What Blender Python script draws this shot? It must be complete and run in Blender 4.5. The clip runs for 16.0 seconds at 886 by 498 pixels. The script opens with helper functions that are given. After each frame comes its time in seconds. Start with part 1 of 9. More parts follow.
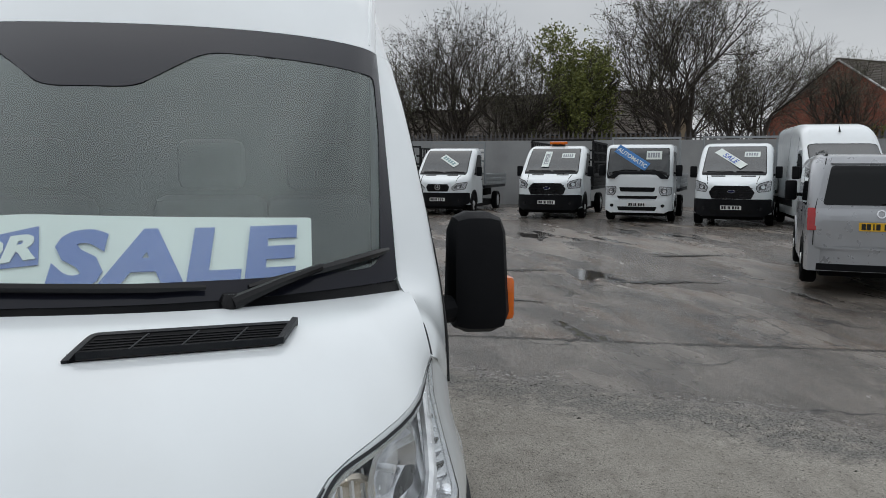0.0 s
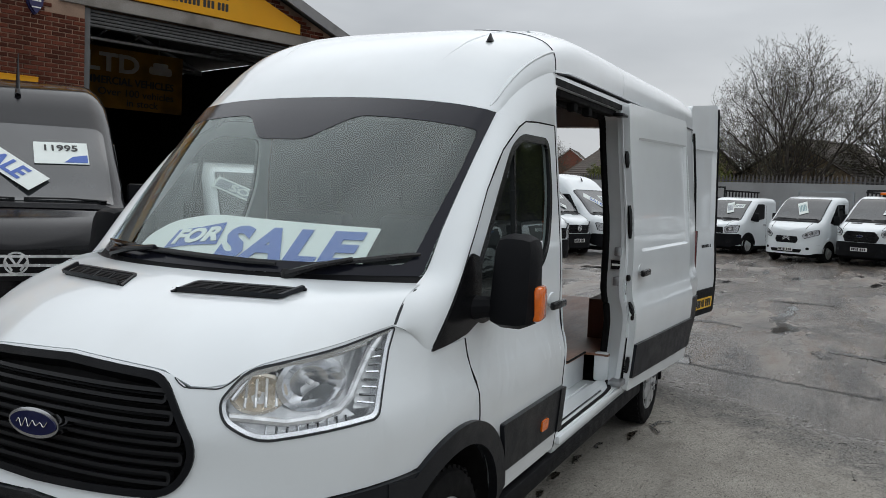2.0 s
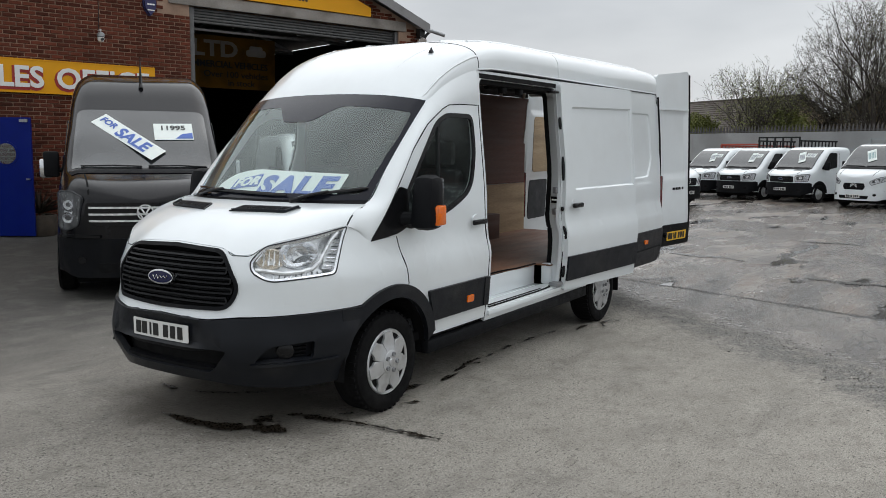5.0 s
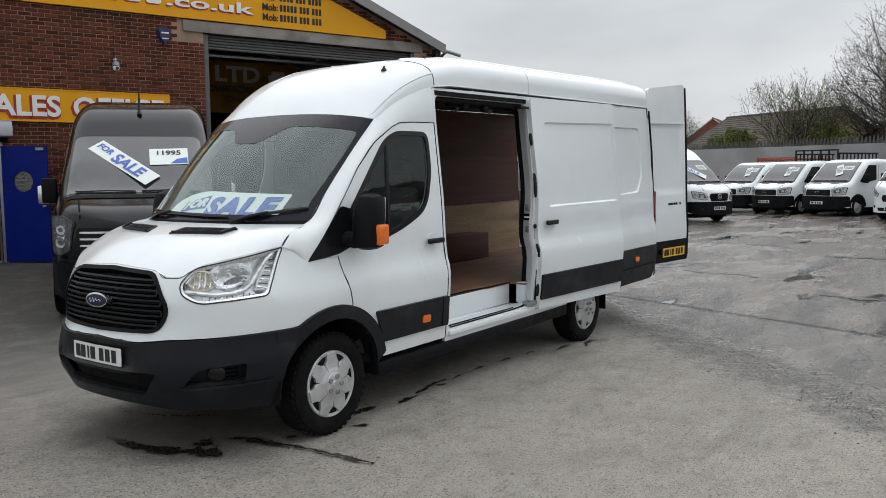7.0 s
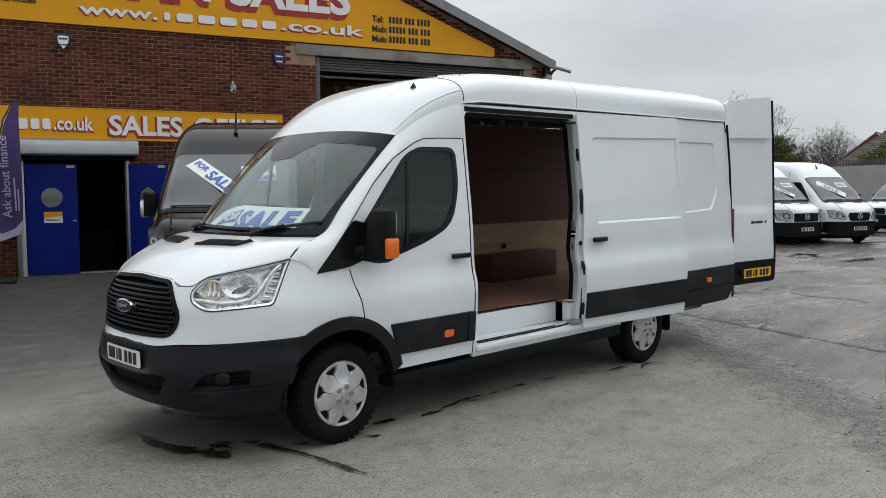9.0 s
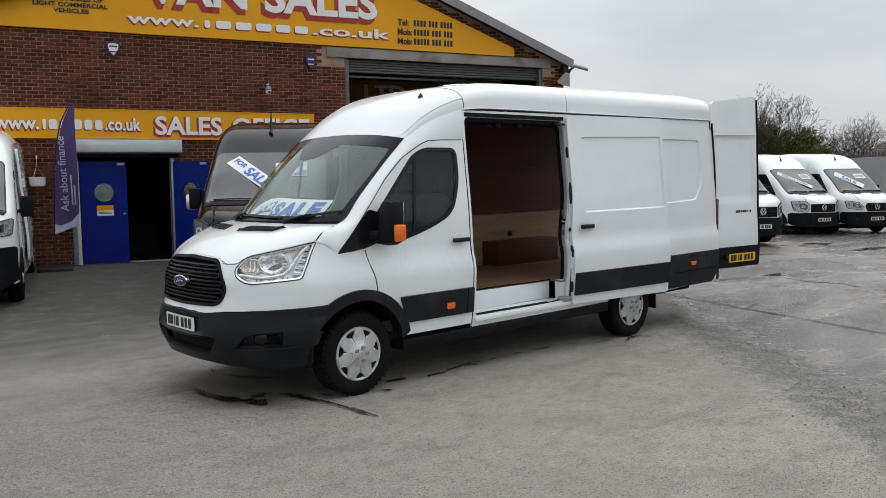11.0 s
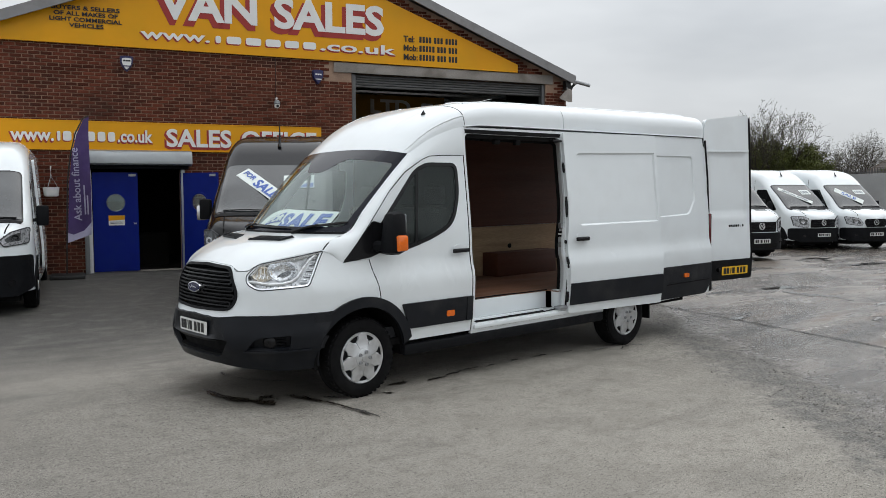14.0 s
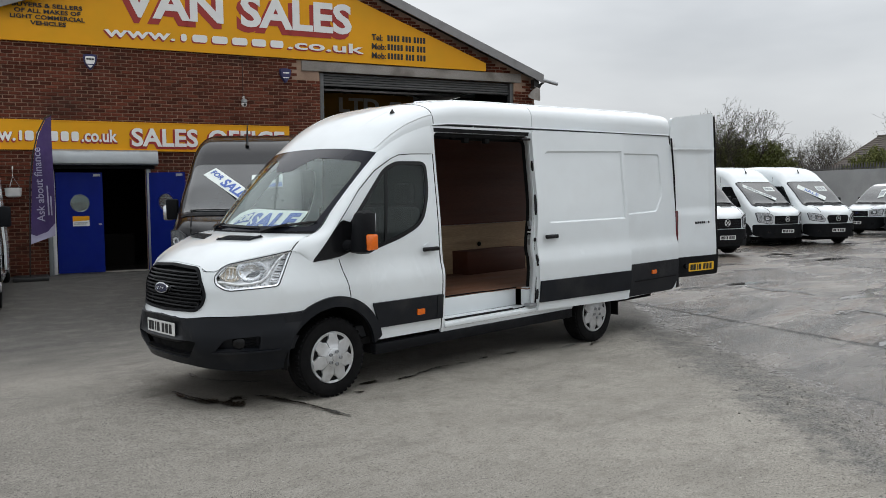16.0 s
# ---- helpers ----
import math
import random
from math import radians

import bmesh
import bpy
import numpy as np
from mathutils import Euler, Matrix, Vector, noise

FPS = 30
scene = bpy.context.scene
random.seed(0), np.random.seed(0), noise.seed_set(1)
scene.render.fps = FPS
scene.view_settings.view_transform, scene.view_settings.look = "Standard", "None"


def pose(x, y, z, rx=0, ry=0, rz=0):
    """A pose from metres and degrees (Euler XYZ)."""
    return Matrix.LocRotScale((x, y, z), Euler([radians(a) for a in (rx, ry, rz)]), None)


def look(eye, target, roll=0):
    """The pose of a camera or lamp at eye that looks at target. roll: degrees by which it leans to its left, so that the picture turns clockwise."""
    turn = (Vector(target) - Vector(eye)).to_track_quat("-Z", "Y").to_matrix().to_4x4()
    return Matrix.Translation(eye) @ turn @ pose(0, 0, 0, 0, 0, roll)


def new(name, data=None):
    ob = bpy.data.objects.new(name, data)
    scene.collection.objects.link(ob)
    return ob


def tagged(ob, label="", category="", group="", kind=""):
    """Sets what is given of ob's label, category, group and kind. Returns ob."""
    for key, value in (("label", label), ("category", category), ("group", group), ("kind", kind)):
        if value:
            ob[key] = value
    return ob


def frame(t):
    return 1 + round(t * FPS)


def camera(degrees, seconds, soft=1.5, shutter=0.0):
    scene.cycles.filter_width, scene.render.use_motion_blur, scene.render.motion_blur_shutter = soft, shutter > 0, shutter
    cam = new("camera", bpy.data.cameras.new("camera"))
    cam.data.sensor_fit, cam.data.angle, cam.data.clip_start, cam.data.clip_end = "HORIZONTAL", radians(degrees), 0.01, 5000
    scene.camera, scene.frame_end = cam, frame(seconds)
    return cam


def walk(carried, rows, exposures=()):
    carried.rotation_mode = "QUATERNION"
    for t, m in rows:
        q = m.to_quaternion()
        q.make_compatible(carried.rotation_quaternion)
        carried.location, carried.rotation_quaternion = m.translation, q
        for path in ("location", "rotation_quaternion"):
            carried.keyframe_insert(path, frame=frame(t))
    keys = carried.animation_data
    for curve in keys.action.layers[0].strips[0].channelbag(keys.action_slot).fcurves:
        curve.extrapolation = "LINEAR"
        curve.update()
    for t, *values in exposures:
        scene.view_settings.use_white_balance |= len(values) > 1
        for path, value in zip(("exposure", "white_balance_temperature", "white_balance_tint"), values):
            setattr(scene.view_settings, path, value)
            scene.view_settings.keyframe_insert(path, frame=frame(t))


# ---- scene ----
cam = camera(56.1, 16.0, soft=0.6)
PATH = [
    (0, (-2.318, -0.6, 1.747), (-0.353, -0.917, 1.55), 0.2),
    (0.5, (-2.298, -1.106, 1.732), (-0.308, -0.93, 1.63), 1.7),
    (1, (-2.471, -1.471, 1.743), (-0.523, -1.028, 1.645), 3.1),
    (1.5, (-2.659, -1.824, 1.759), (-0.793, -1.12, 1.618), 2.6),
    (2, (-2.877, -2.283, 1.758), (-1.08, -1.415, 1.624), 2.5),
    (2.5, (-3.232, -2.616, 1.734), (-1.503, -1.626, 1.559), 2.2),
    (3, (-3.542, -3.0, 1.749), (-1.86, -1.933, 1.573), 1.2),
    (3.5, (-3.816, -3.384, 1.761), (-2.153, -2.288, 1.572), 1.1),
    (4, (-4.168, -3.651, 1.765), (-2.5, -2.568, 1.555), 0.8),
    (4.5, (-4.373, -3.937, 1.773), (-2.717, -2.835, 1.563), 0.4),
    (5, (-4.435, -4.269, 1.766), (-2.769, -3.188, 1.533), 0.6),
    (5.2, (-4.419, -4.335, 1.761), (-2.738, -3.276, 1.537), 0.4),
    (7.3, (-3.824, -4.893, 1.747), (-2.249, -3.673, 1.575), -0.6),
    (7.5, (-3.73, -4.965, 1.749), (-2.175, -3.717, 1.586), -0.6),
    (8, (-3.553, -5.045, 1.745), (-2.012, -3.777, 1.616), -0.8),
    (8.5, (-3.422, -5.268, 1.732), (-1.964, -3.904, 1.607), -0.4),
    (9, (-3.385, -5.479, 1.724), (-2.001, -4.041, 1.584), -0.4),
    (9.5, (-3.525, -5.676, 1.707), (-2.146, -4.237, 1.551), -0.7),
    (10, (-3.706, -5.942, 1.73), (-2.337, -4.493, 1.573), -1.1),
    (10.2, (-3.75, -6.075, 1.723), (-2.399, -4.608, 1.562), -0.8),
    (12.3, (-4.192, -6.762, 1.74), (-2.88, -5.259, 1.594), -0.8),
    (12.5, (-4.186, -6.781, 1.736), (-2.86, -5.291, 1.594), -0.5),
    (13, (-4.182, -6.8, 1.737), (-2.846, -5.318, 1.601), -0.6),
    (13.5, (-4.178, -6.79, 1.735), (-2.856, -5.296, 1.596), -0.6),
    (14, (-4.172, -6.784, 1.732), (-2.857, -5.282, 1.607), -0.3),
    (14.5, (-4.172, -6.788, 1.735), (-2.84, -5.3, 1.625), -0.4),
    (15, (-4.166, -6.796, 1.734), (-2.85, -5.294, 1.626), -0.5),
    (15.5, (-4.166, -6.788, 1.734), (-2.828, -5.306, 1.619), -0.4),
    (16, (-4.177, -6.787, 1.732), (-2.808, -5.334, 1.603), -0.6),
]
walk(cam, [(t, look(eye, target, roll)) for t, eye, target, roll in PATH], exposures=[(0, -0.38, 6280, 10), (0.5, -0.46, 6280, 10), (1.5, -0.32, 6280, 10), (3, -0.12, 6330, 10), (4, -0.04, 6330, 10), (5, 0.02, 6350, 10), (8, 0.06, 6350, 10), (9, -0.02, 6320, 10), (10, 0.04, 6300, 10), (12.5, 0.08, 6350, 10), (16, 0.06, 6350, 10)])

# ---- light ----
world = bpy.data.worlds.new("sky")
scene.world = world
world.use_nodes = True
_n, _l = world.node_tree.nodes, world.node_tree.links
_n.clear()
SUN_EL, SUN_AZ = radians(60), radians(77)  # height, and compass turn from +y towards +x
_sky = _n.new("ShaderNodeTexSky")
_sky.sky_type = "NISHITA"
_sky.sun_disc = False
_sky.sun_elevation, _sky.sun_rotation = SUN_EL, SUN_AZ
_sky.air_density, _sky.dust_density, _sky.ozone_density = 1.0, 5.0, 1.0
_geo = _n.new("ShaderNodeTexCoord")
_map = _n.new("ShaderNodeMapping")
_map.inputs["Scale"].default_value = (1.0, 1.0, 3.4)
_cloud = _n.new("ShaderNodeTexNoise")
_cloud.inputs["Scale"].default_value, _cloud.inputs["Detail"].default_value, _cloud.inputs["Roughness"].default_value = 1.5, 5.0, 0.5
_ramp = _n.new("ShaderNodeValToRGB")
_ramp.color_ramp.elements[0].position, _ramp.color_ramp.elements[0].color = 0.30, (5.0, 5.2, 5.35, 1)
_ramp.color_ramp.elements[1].position, _ramp.color_ramp.elements[1].color = 0.72, (8.6, 8.75, 8.75, 1)
_mix = _n.new("ShaderNodeMix")
_mix.data_type = "RGBA"
_mix.inputs["Factor"].default_value = 0.93
_bg = _n.new("ShaderNodeBackground")
_bg.inputs["Strength"].default_value = 0.10
_out = _n.new("ShaderNodeOutputWorld")
_l.new(_geo.outputs["Generated"], _map.inputs["Vector"])
_l.new(_map.outputs["Vector"], _cloud.inputs["Vector"])
_l.new(_cloud.outputs["Fac"], _ramp.inputs["Fac"])
_l.new(_sky.outputs["Color"], _mix.inputs["A"])
# an overcast sky is brighter towards the zenith
_sep = _n.new("ShaderNodeSeparateXYZ")
_up = _n.new("ShaderNodeMapRange")
_up.inputs["To Min"].default_value, _up.inputs["To Max"].default_value = 0.90, 1.55
_dome = _n.new("ShaderNodeVectorMath")
_dome.operation = "SCALE"
_l.new(_geo.outputs["Generated"], _sep.inputs["Vector"])
_l.new(_sep.outputs["Z"], _up.inputs["Value"])
_l.new(_ramp.outputs["Color"], _dome.inputs[0])
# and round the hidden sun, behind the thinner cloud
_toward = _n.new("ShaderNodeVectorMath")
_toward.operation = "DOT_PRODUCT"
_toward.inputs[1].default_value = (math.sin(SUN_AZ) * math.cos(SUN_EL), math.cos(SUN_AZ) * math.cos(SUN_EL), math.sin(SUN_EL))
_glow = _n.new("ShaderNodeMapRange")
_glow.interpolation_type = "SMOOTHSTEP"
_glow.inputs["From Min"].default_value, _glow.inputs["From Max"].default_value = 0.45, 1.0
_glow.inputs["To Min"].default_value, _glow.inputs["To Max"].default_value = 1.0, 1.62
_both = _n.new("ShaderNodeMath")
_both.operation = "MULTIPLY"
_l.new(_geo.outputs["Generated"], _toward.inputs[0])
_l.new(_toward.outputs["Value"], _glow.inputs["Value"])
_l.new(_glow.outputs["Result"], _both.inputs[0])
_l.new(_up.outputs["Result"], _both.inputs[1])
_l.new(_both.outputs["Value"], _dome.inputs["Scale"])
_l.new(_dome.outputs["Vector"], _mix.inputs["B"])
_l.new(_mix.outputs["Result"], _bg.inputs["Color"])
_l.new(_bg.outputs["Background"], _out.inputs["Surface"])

_sun = bpy.data.lights.new("sun", "SUN")
_sun.energy, _sun.angle, _sun.color = 0.6, radians(120), (1.0, 0.98, 0.96)
_sun_ob = new("sun", _sun)
_d = Vector((math.sin(SUN_AZ) * math.cos(SUN_EL), math.cos(SUN_AZ) * math.cos(SUN_EL), math.sin(SUN_EL)))
_sun_ob.matrix_world = look(_d * 50, (0, 0, 0))

# ---- materials ----
def material(name, color, rough=0.5, metal=0.0, vary=0.08, scale=6.0, grain=0.0, grain_scale=180.0, bump=0.0, bump_scale=60.0,
             coat=0.0, dirt=None, dirt_amount=0.0, dirt_scale=3.0, emit=0.0, spec=0.5, island=0.0, stretch=(1, 1, 1)):
    m = bpy.data.materials.new(name)
    m.use_nodes = True
    n, l = m.node_tree.nodes, m.node_tree.links
    b = n["Principled BSDF"]
    b.inputs["Roughness"].default_value, b.inputs["Metallic"].default_value = rough, metal
    b.inputs["Coat Weight"].default_value, b.inputs["Specular IOR Level"].default_value = coat, spec
    tc = n.new("ShaderNodeTexCoord")
    mp = n.new("ShaderNodeMapping")
    mp.inputs["Scale"].default_value = stretch
    l.new(tc.outputs["Object"], mp.inputs["Vector"])
    src = mp.outputs["Vector"]

    def noise_at(s, detail=4.0):
        t = n.new("ShaderNodeTexNoise")
        t.inputs["Scale"].default_value, t.inputs["Detail"].default_value = s, detail
        l.new(src, t.inputs["Vector"])
        return t.outputs["Fac"]

    def ramp(fac, lo, hi, a, z):
        r = n.new("ShaderNodeMapRange")
        r.inputs["From Min"].default_value, r.inputs["From Max"].default_value = lo, hi
        r.inputs["To Min"].default_value, r.inputs["To Max"].default_value = a, z
        l.new(fac, r.inputs["Value"])
        return r.outputs["Result"]

    def times(col, fac):
        x = n.new("ShaderNodeMix")
        x.data_type, x.blend_type = "RGBA", "MULTIPLY"
        x.inputs["Factor"].default_value = 1.0
        l.new(col, x.inputs["A"])
        l.new(fac, x.inputs["B"])
        return x.outputs["Result"]

    rgb = n.new("ShaderNodeRGB")
    rgb.outputs[0].default_value = (*color, 1)
    col = rgb.outputs[0]
    if vary:
        col = times(col, ramp(noise_at(scale), 0.3, 0.7, 1 - vary, 1 + vary))
    if grain:
        col = times(col, ramp(noise_at(grain_scale, 2.0), 0.25, 0.75, 1 - grain, 1 + grain))
    if island:
        g = n.new("ShaderNodeNewGeometry")
        oi = n.new("ShaderNodeObjectInfo")
        ad = n.new("ShaderNodeMath")
        ad.operation = "ADD"
        l.new(g.outputs["Random Per Island"], ad.inputs[0])
        l.new(oi.outputs["Random"], ad.inputs[1])
        fr = n.new("ShaderNodeMath")
        fr.operation = "FRACT"
        l.new(ad.outputs[0], fr.inputs[0])
        col = times(col, ramp(fr.outputs[0], 0, 1, 1 - island, 1 + island))
    if dirt:
        x = n.new("ShaderNodeMix")
        x.data_type = "RGBA"
        l.new(ramp(noise_at(dirt_scale, 6.0), 0.5, 0.68, 0, dirt_amount), x.inputs["Factor"])
        l.new(col, x.inputs["A"])
        x.inputs["B"].default_value = (*dirt, 1)
        col = x.outputs["Result"]
    l.new(col, b.inputs["Base Color"])
    if vary:
        l.new(ramp(noise_at(scale * 2.3), 0.3, 0.7, max(0.02, rough * 0.85), min(1, rough * 1.15)), b.inputs["Roughness"])
    if bump:
        bp = n.new("ShaderNodeBump")
        bp.inputs["Strength"].default_value, bp.inputs["Distance"].default_value = bump, 0.004
        l.new(noise_at(bump_scale, 3.0), bp.inputs["Height"])
        l.new(bp.outputs["Normal"], b.inputs["Normal"])
    if emit:
        b.inputs["Emission Color"].default_value, b.inputs["Emission Strength"].default_value = (*color, 1), emit
    return m


def glass(name, tint, ior=1.5, rough=0.0, dust=0.0):
    m = bpy.data.materials.new(name)
    m.use_nodes = True
    n, l = m.node_tree.nodes, m.node_tree.links
    n.clear()
    out = n.new("ShaderNodeOutputMaterial")
    mix = n.new("ShaderNodeMixShader")
    tr = n.new("ShaderNodeBsdfTransparent")
    gl = n.new("ShaderNodeBsdfGlossy")
    lw, pw, fr = n.new("ShaderNodeLayerWeight"), n.new("ShaderNodeMath"), n.new("ShaderNodeMapRange")
    lw.inputs["Blend"].default_value = 0.5
    pw.operation, pw.inputs[1].default_value = "POWER", 5.0
    fr.inputs["To Min"].default_value = ((ior - 1) / (ior + 1)) ** 2
    l.new(lw.outputs["Facing"], pw.inputs[0])
    l.new(pw.outputs[0], fr.inputs["Value"])
    tr.inputs["Color"].default_value = (*tint, 1)
    gl.inputs["Roughness"].default_value = rough
    gl.inputs["Color"].default_value = (0.90, 1.0, 0.98, 1)
    l.new(fr.outputs["Result"], mix.inputs["Fac"])
    l.new(tr.outputs["BSDF"], mix.inputs[1])
    l.new(gl.outputs["BSDF"], mix.inputs[2])
    top = mix.outputs["Shader"]
    if dust:
        df = n.new("ShaderNodeBsdfDiffuse")
        df.inputs["Color"].default_value = (0.55, 0.55, 0.53, 1)
        tc, ns, mr = n.new("ShaderNodeTexCoord"), n.new("ShaderNodeTexNoise"), n.new("ShaderNodeMapRange")
        ns.inputs["Scale"].default_value, ns.inputs["Detail"].default_value = 5.0, 5.0
        mr.inputs["From Min"].default_value, mr.inputs["From Max"].default_value = 0.3, 0.7
        mr.inputs["To Min"].default_value, mr.inputs["To Max"].default_value = dust * 0.6, dust * 1.4
        md = n.new("ShaderNodeMixShader")
        l.new(tc.outputs["Object"], ns.inputs["Vector"])
        l.new(ns.outputs["Fac"], mr.inputs["Value"])
        l.new(mr.outputs["Result"], md.inputs["Fac"])
        l.new(top, md.inputs[1])
        l.new(df.outputs["BSDF"], md.inputs[2])
        top = md.outputs["Shader"]
    l.new(top, out.inputs["Surface"])
    return m


WHITE = material("white_paint", (0.765, 0.805, 0.822), 0.22, vary=0.02, scale=2.0, coat=0.6, dirt=(0.55, 0.54, 0.52), dirt_amount=0.10, dirt_scale=2.5)
BLACK_PAINT = material("black_paint", (0.006, 0.006, 0.0075), 0.13, vary=0.1, scale=3.0, coat=0.0, spec=0.32, dirt=(0.022, 0.021, 0.022), dirt_amount=0.22)
SILVER = material("silver_paint", (0.40, 0.41, 0.43), 0.30, metal=0.5, vary=0.04, scale=3.0, coat=0.5)
PLASTIC = material("black_plastic", (0.007, 0.0075, 0.009), 0.55, spec=0.10, vary=0.15, scale=5.0, bump=0.25, bump_scale=400.0, dirt=(0.03, 0.028, 0.027), dirt_amount=0.2)
GREY_PLASTIC = material("grey_plastic", (0.0095, 0.011, 0.0145), 0.42, spec=0.22, vary=0.12, scale=5.0, bump=0.2, bump_scale=400.0, dirt=(0.07, 0.068, 0.065), dirt_amount=0.25)
GLOSS_BLACK = material("gloss_black", (0.008, 0.008, 0.009), 0.2, vary=0.05, spec=0.3)
RUBBER = material("rubber", (0.006, 0.006, 0.0065), 0.8, spec=0.12, vary=0.2, scale=8.0, bump=0.3, bump_scale=90.0, dirt=(0.022, 0.021, 0.02), dirt_amount=0.2)
DARK = material("dark_void", (0.006, 0.006, 0.0065), 0.9, vary=0.1, spec=0.2)
TRIM_GREY = material("cab_trim", (0.038, 0.040, 0.044), 0.7, spec=0.3, vary=0.15, scale=4.0, bump=0.2, bump_scale=250.0)
LINING = material("grey_lining", (0.075, 0.077, 0.08), 0.9, vary=0.1, scale=3.0, bump=0.2, bump_scale=300.0)
SEAT = material("seat_cloth", (0.045, 0.047, 0.05), 0.9, vary=0.2, scale=7.0)
WHEEL = material("wheel_trim", (0.60, 0.61, 0.62), 0.33, metal=0.6, vary=0.1, scale=9.0, dirt=(0.14, 0.12, 0.10), dirt_amount=0.4, dirt_scale=9.0)
CHROME = material("chrome", (0.74, 0.75, 0.77), 0.12, metal=1.0, vary=0.0)
STEEL = material("steel", (0.36, 0.37, 0.38), 0.38, metal=0.8, vary=0.15, scale=12.0)
LAMP_GREY = material("lamp_inside", (0.88, 0.89, 0.90), 0.24, metal=0.5, vary=0.3, scale=20.0)
REFLECTOR = material("lamp_reflector", (0.86, 0.87, 0.89), 0.22, metal=0.95, vary=0.1, scale=14.0)
ORANGE = material("orange_lens", (0.78, 0.15, 0.004), 0.15, vary=0.1, scale=40.0, coat=0.5)
TAIL_DARK = material("tail_lens", (0.10, 0.008, 0.010), 0.15, vary=0.1, scale=40.0, coat=0.5)
RED_LENS = material("red_lens", (0.42, 0.012, 0.015), 0.15, vary=0.1, scale=40.0, coat=0.5)
BLUE_BADGE = material("blue_badge", (0.006, 0.008, 0.045), 0.2, vary=0.05, spec=0.3)
PLATE_W = material("plate_white", (0.76, 0.76, 0.74), 0.35, vary=0.04)
PLATE_Y = material("plate_yellow", (0.85, 0.50, 0.02), 0.35, vary=0.04)
INK = material("ink_black", (0.012, 0.012, 0.012), 0.5, vary=0.0)
CARD = material("card_white", (0.74, 0.79, 0.76), 0.55, vary=0.03)
CARD_BLUE = material("card_blue", (0.055, 0.12, 0.42), 0.5, vary=0.06)
FRIT = material("frit_border", (0.012, 0.013, 0.020), 0.14, vary=0.0, spec=0.22)
GLASS = glass("window_glass", (0.90, 0.95, 0.94), 1.94)
TINT = glass("cab_side_glass", (0.60, 0.64, 0.63), 1.5)
LENS = glass("lamp_lens", (0.94, 0.95, 0.96), 1.45)
SIDE_GLASS = material("side_glass", (0.008, 0.009, 0.010), 0.04, vary=0.0, spec=0.3)
DARK_LAMP = material("dark_lamp", (0.16, 0.165, 0.17), 0.25, metal=0.6, vary=0.4, scale=18.0)
DARK_GLASS = material("dark_glass", (0.026, 0.029, 0.031), 0.04, vary=0.5, scale=2.2, coat=0.3, spec=0.8)
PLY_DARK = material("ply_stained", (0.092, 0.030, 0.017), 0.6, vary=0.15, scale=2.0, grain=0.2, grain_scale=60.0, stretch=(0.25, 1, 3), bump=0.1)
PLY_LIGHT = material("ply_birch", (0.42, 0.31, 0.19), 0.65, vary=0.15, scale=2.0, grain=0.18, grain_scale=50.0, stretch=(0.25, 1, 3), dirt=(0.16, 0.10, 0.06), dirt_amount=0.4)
PLY_FLOOR = material("ply_floor", (0.215, 0.10, 0.058), 0.55, vary=0.25, scale=2.5, grain=0.2, grain_scale=55.0, stretch=(0.3, 1, 1), dirt=(0.13, 0.085, 0.06), dirt_amount=0.6, dirt_scale=4.0)
BRICK = material("brick_red", (0.108, 0.031, 0.018), 0.9, spec=0.12, vary=0.12, scale=5.0, grain=0.25, grain_scale=60.0, island=0.42, bump=0.5, bump_scale=120.0, dirt=(0.042, 0.024, 0.02), dirt_amount=0.7, dirt_scale=0.7)
MORTAR = material("mortar", (0.33, 0.225, 0.165), 0.95, spec=0.12, vary=0.2, scale=3.0, grain=0.2, bump=0.4, dirt=(0.06, 0.045, 0.04), dirt_amount=0.6, dirt_scale=0.8)
CONCRETE = material("concrete", (0.30, 0.275, 0.25), 0.9, vary=0.15, scale=2.0, grain=0.2, grain_scale=70.0, bump=0.4, dirt=(0.13, 0.11, 0.095), dirt_amount=0.7, dirt_scale=1.6)
SIGN_Y = material("sign_yellow", (0.76, 0.345, 0.004), 0.4, spec=0.25, vary=0.04, scale=1.0, dirt=(0.6, 0.33, 0.01), dirt_amount=0.3, dirt_scale=1.2)
SIGN_W = material("sign_white", (0.80, 0.79, 0.77), 0.45, vary=0.03)
SIGN_R = material("sign_red", (0.34, 0.022, 0.016), 0.45, vary=0.05)
DOOR_BLUE = material("door_blue", (0.003, 0.014, 0.19), 0.42, vary=0.12, scale=3.0, dirt=(0.006, 0.02, 0.14), dirt_amount=0.4, bump=0.1, spec=0.15)
GALV = material("galvanised", (0.34, 0.36, 0.37), 0.45, metal=0.6, vary=0.12, scale=3.0, dirt=(0.2, 0.2, 0.2), dirt_amount=0.4)
VERGE = material("verge_board", (0.24, 0.235, 0.235), 0.6, vary=0.12, scale=1.5, dirt=(0.13, 0.12, 0.12), dirt_amount=0.5)
PURPLE = material("flag_purple", (0.055, 0.030, 0.12), 0.8, vary=0.15, scale=4.0, bump=0.3, bump_scale=30.0)
SLAT = material("grille_slat", (0.010, 0.0105, 0.012), 0.42, spec=0.2, vary=0.1, scale=5.0)
# darkened sign yellow and letter white: the garage gloom is in the colour
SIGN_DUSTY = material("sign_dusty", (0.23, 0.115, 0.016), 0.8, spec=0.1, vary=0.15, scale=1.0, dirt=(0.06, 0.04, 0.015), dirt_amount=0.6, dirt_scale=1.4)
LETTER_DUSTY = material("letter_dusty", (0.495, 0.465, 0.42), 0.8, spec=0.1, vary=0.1)
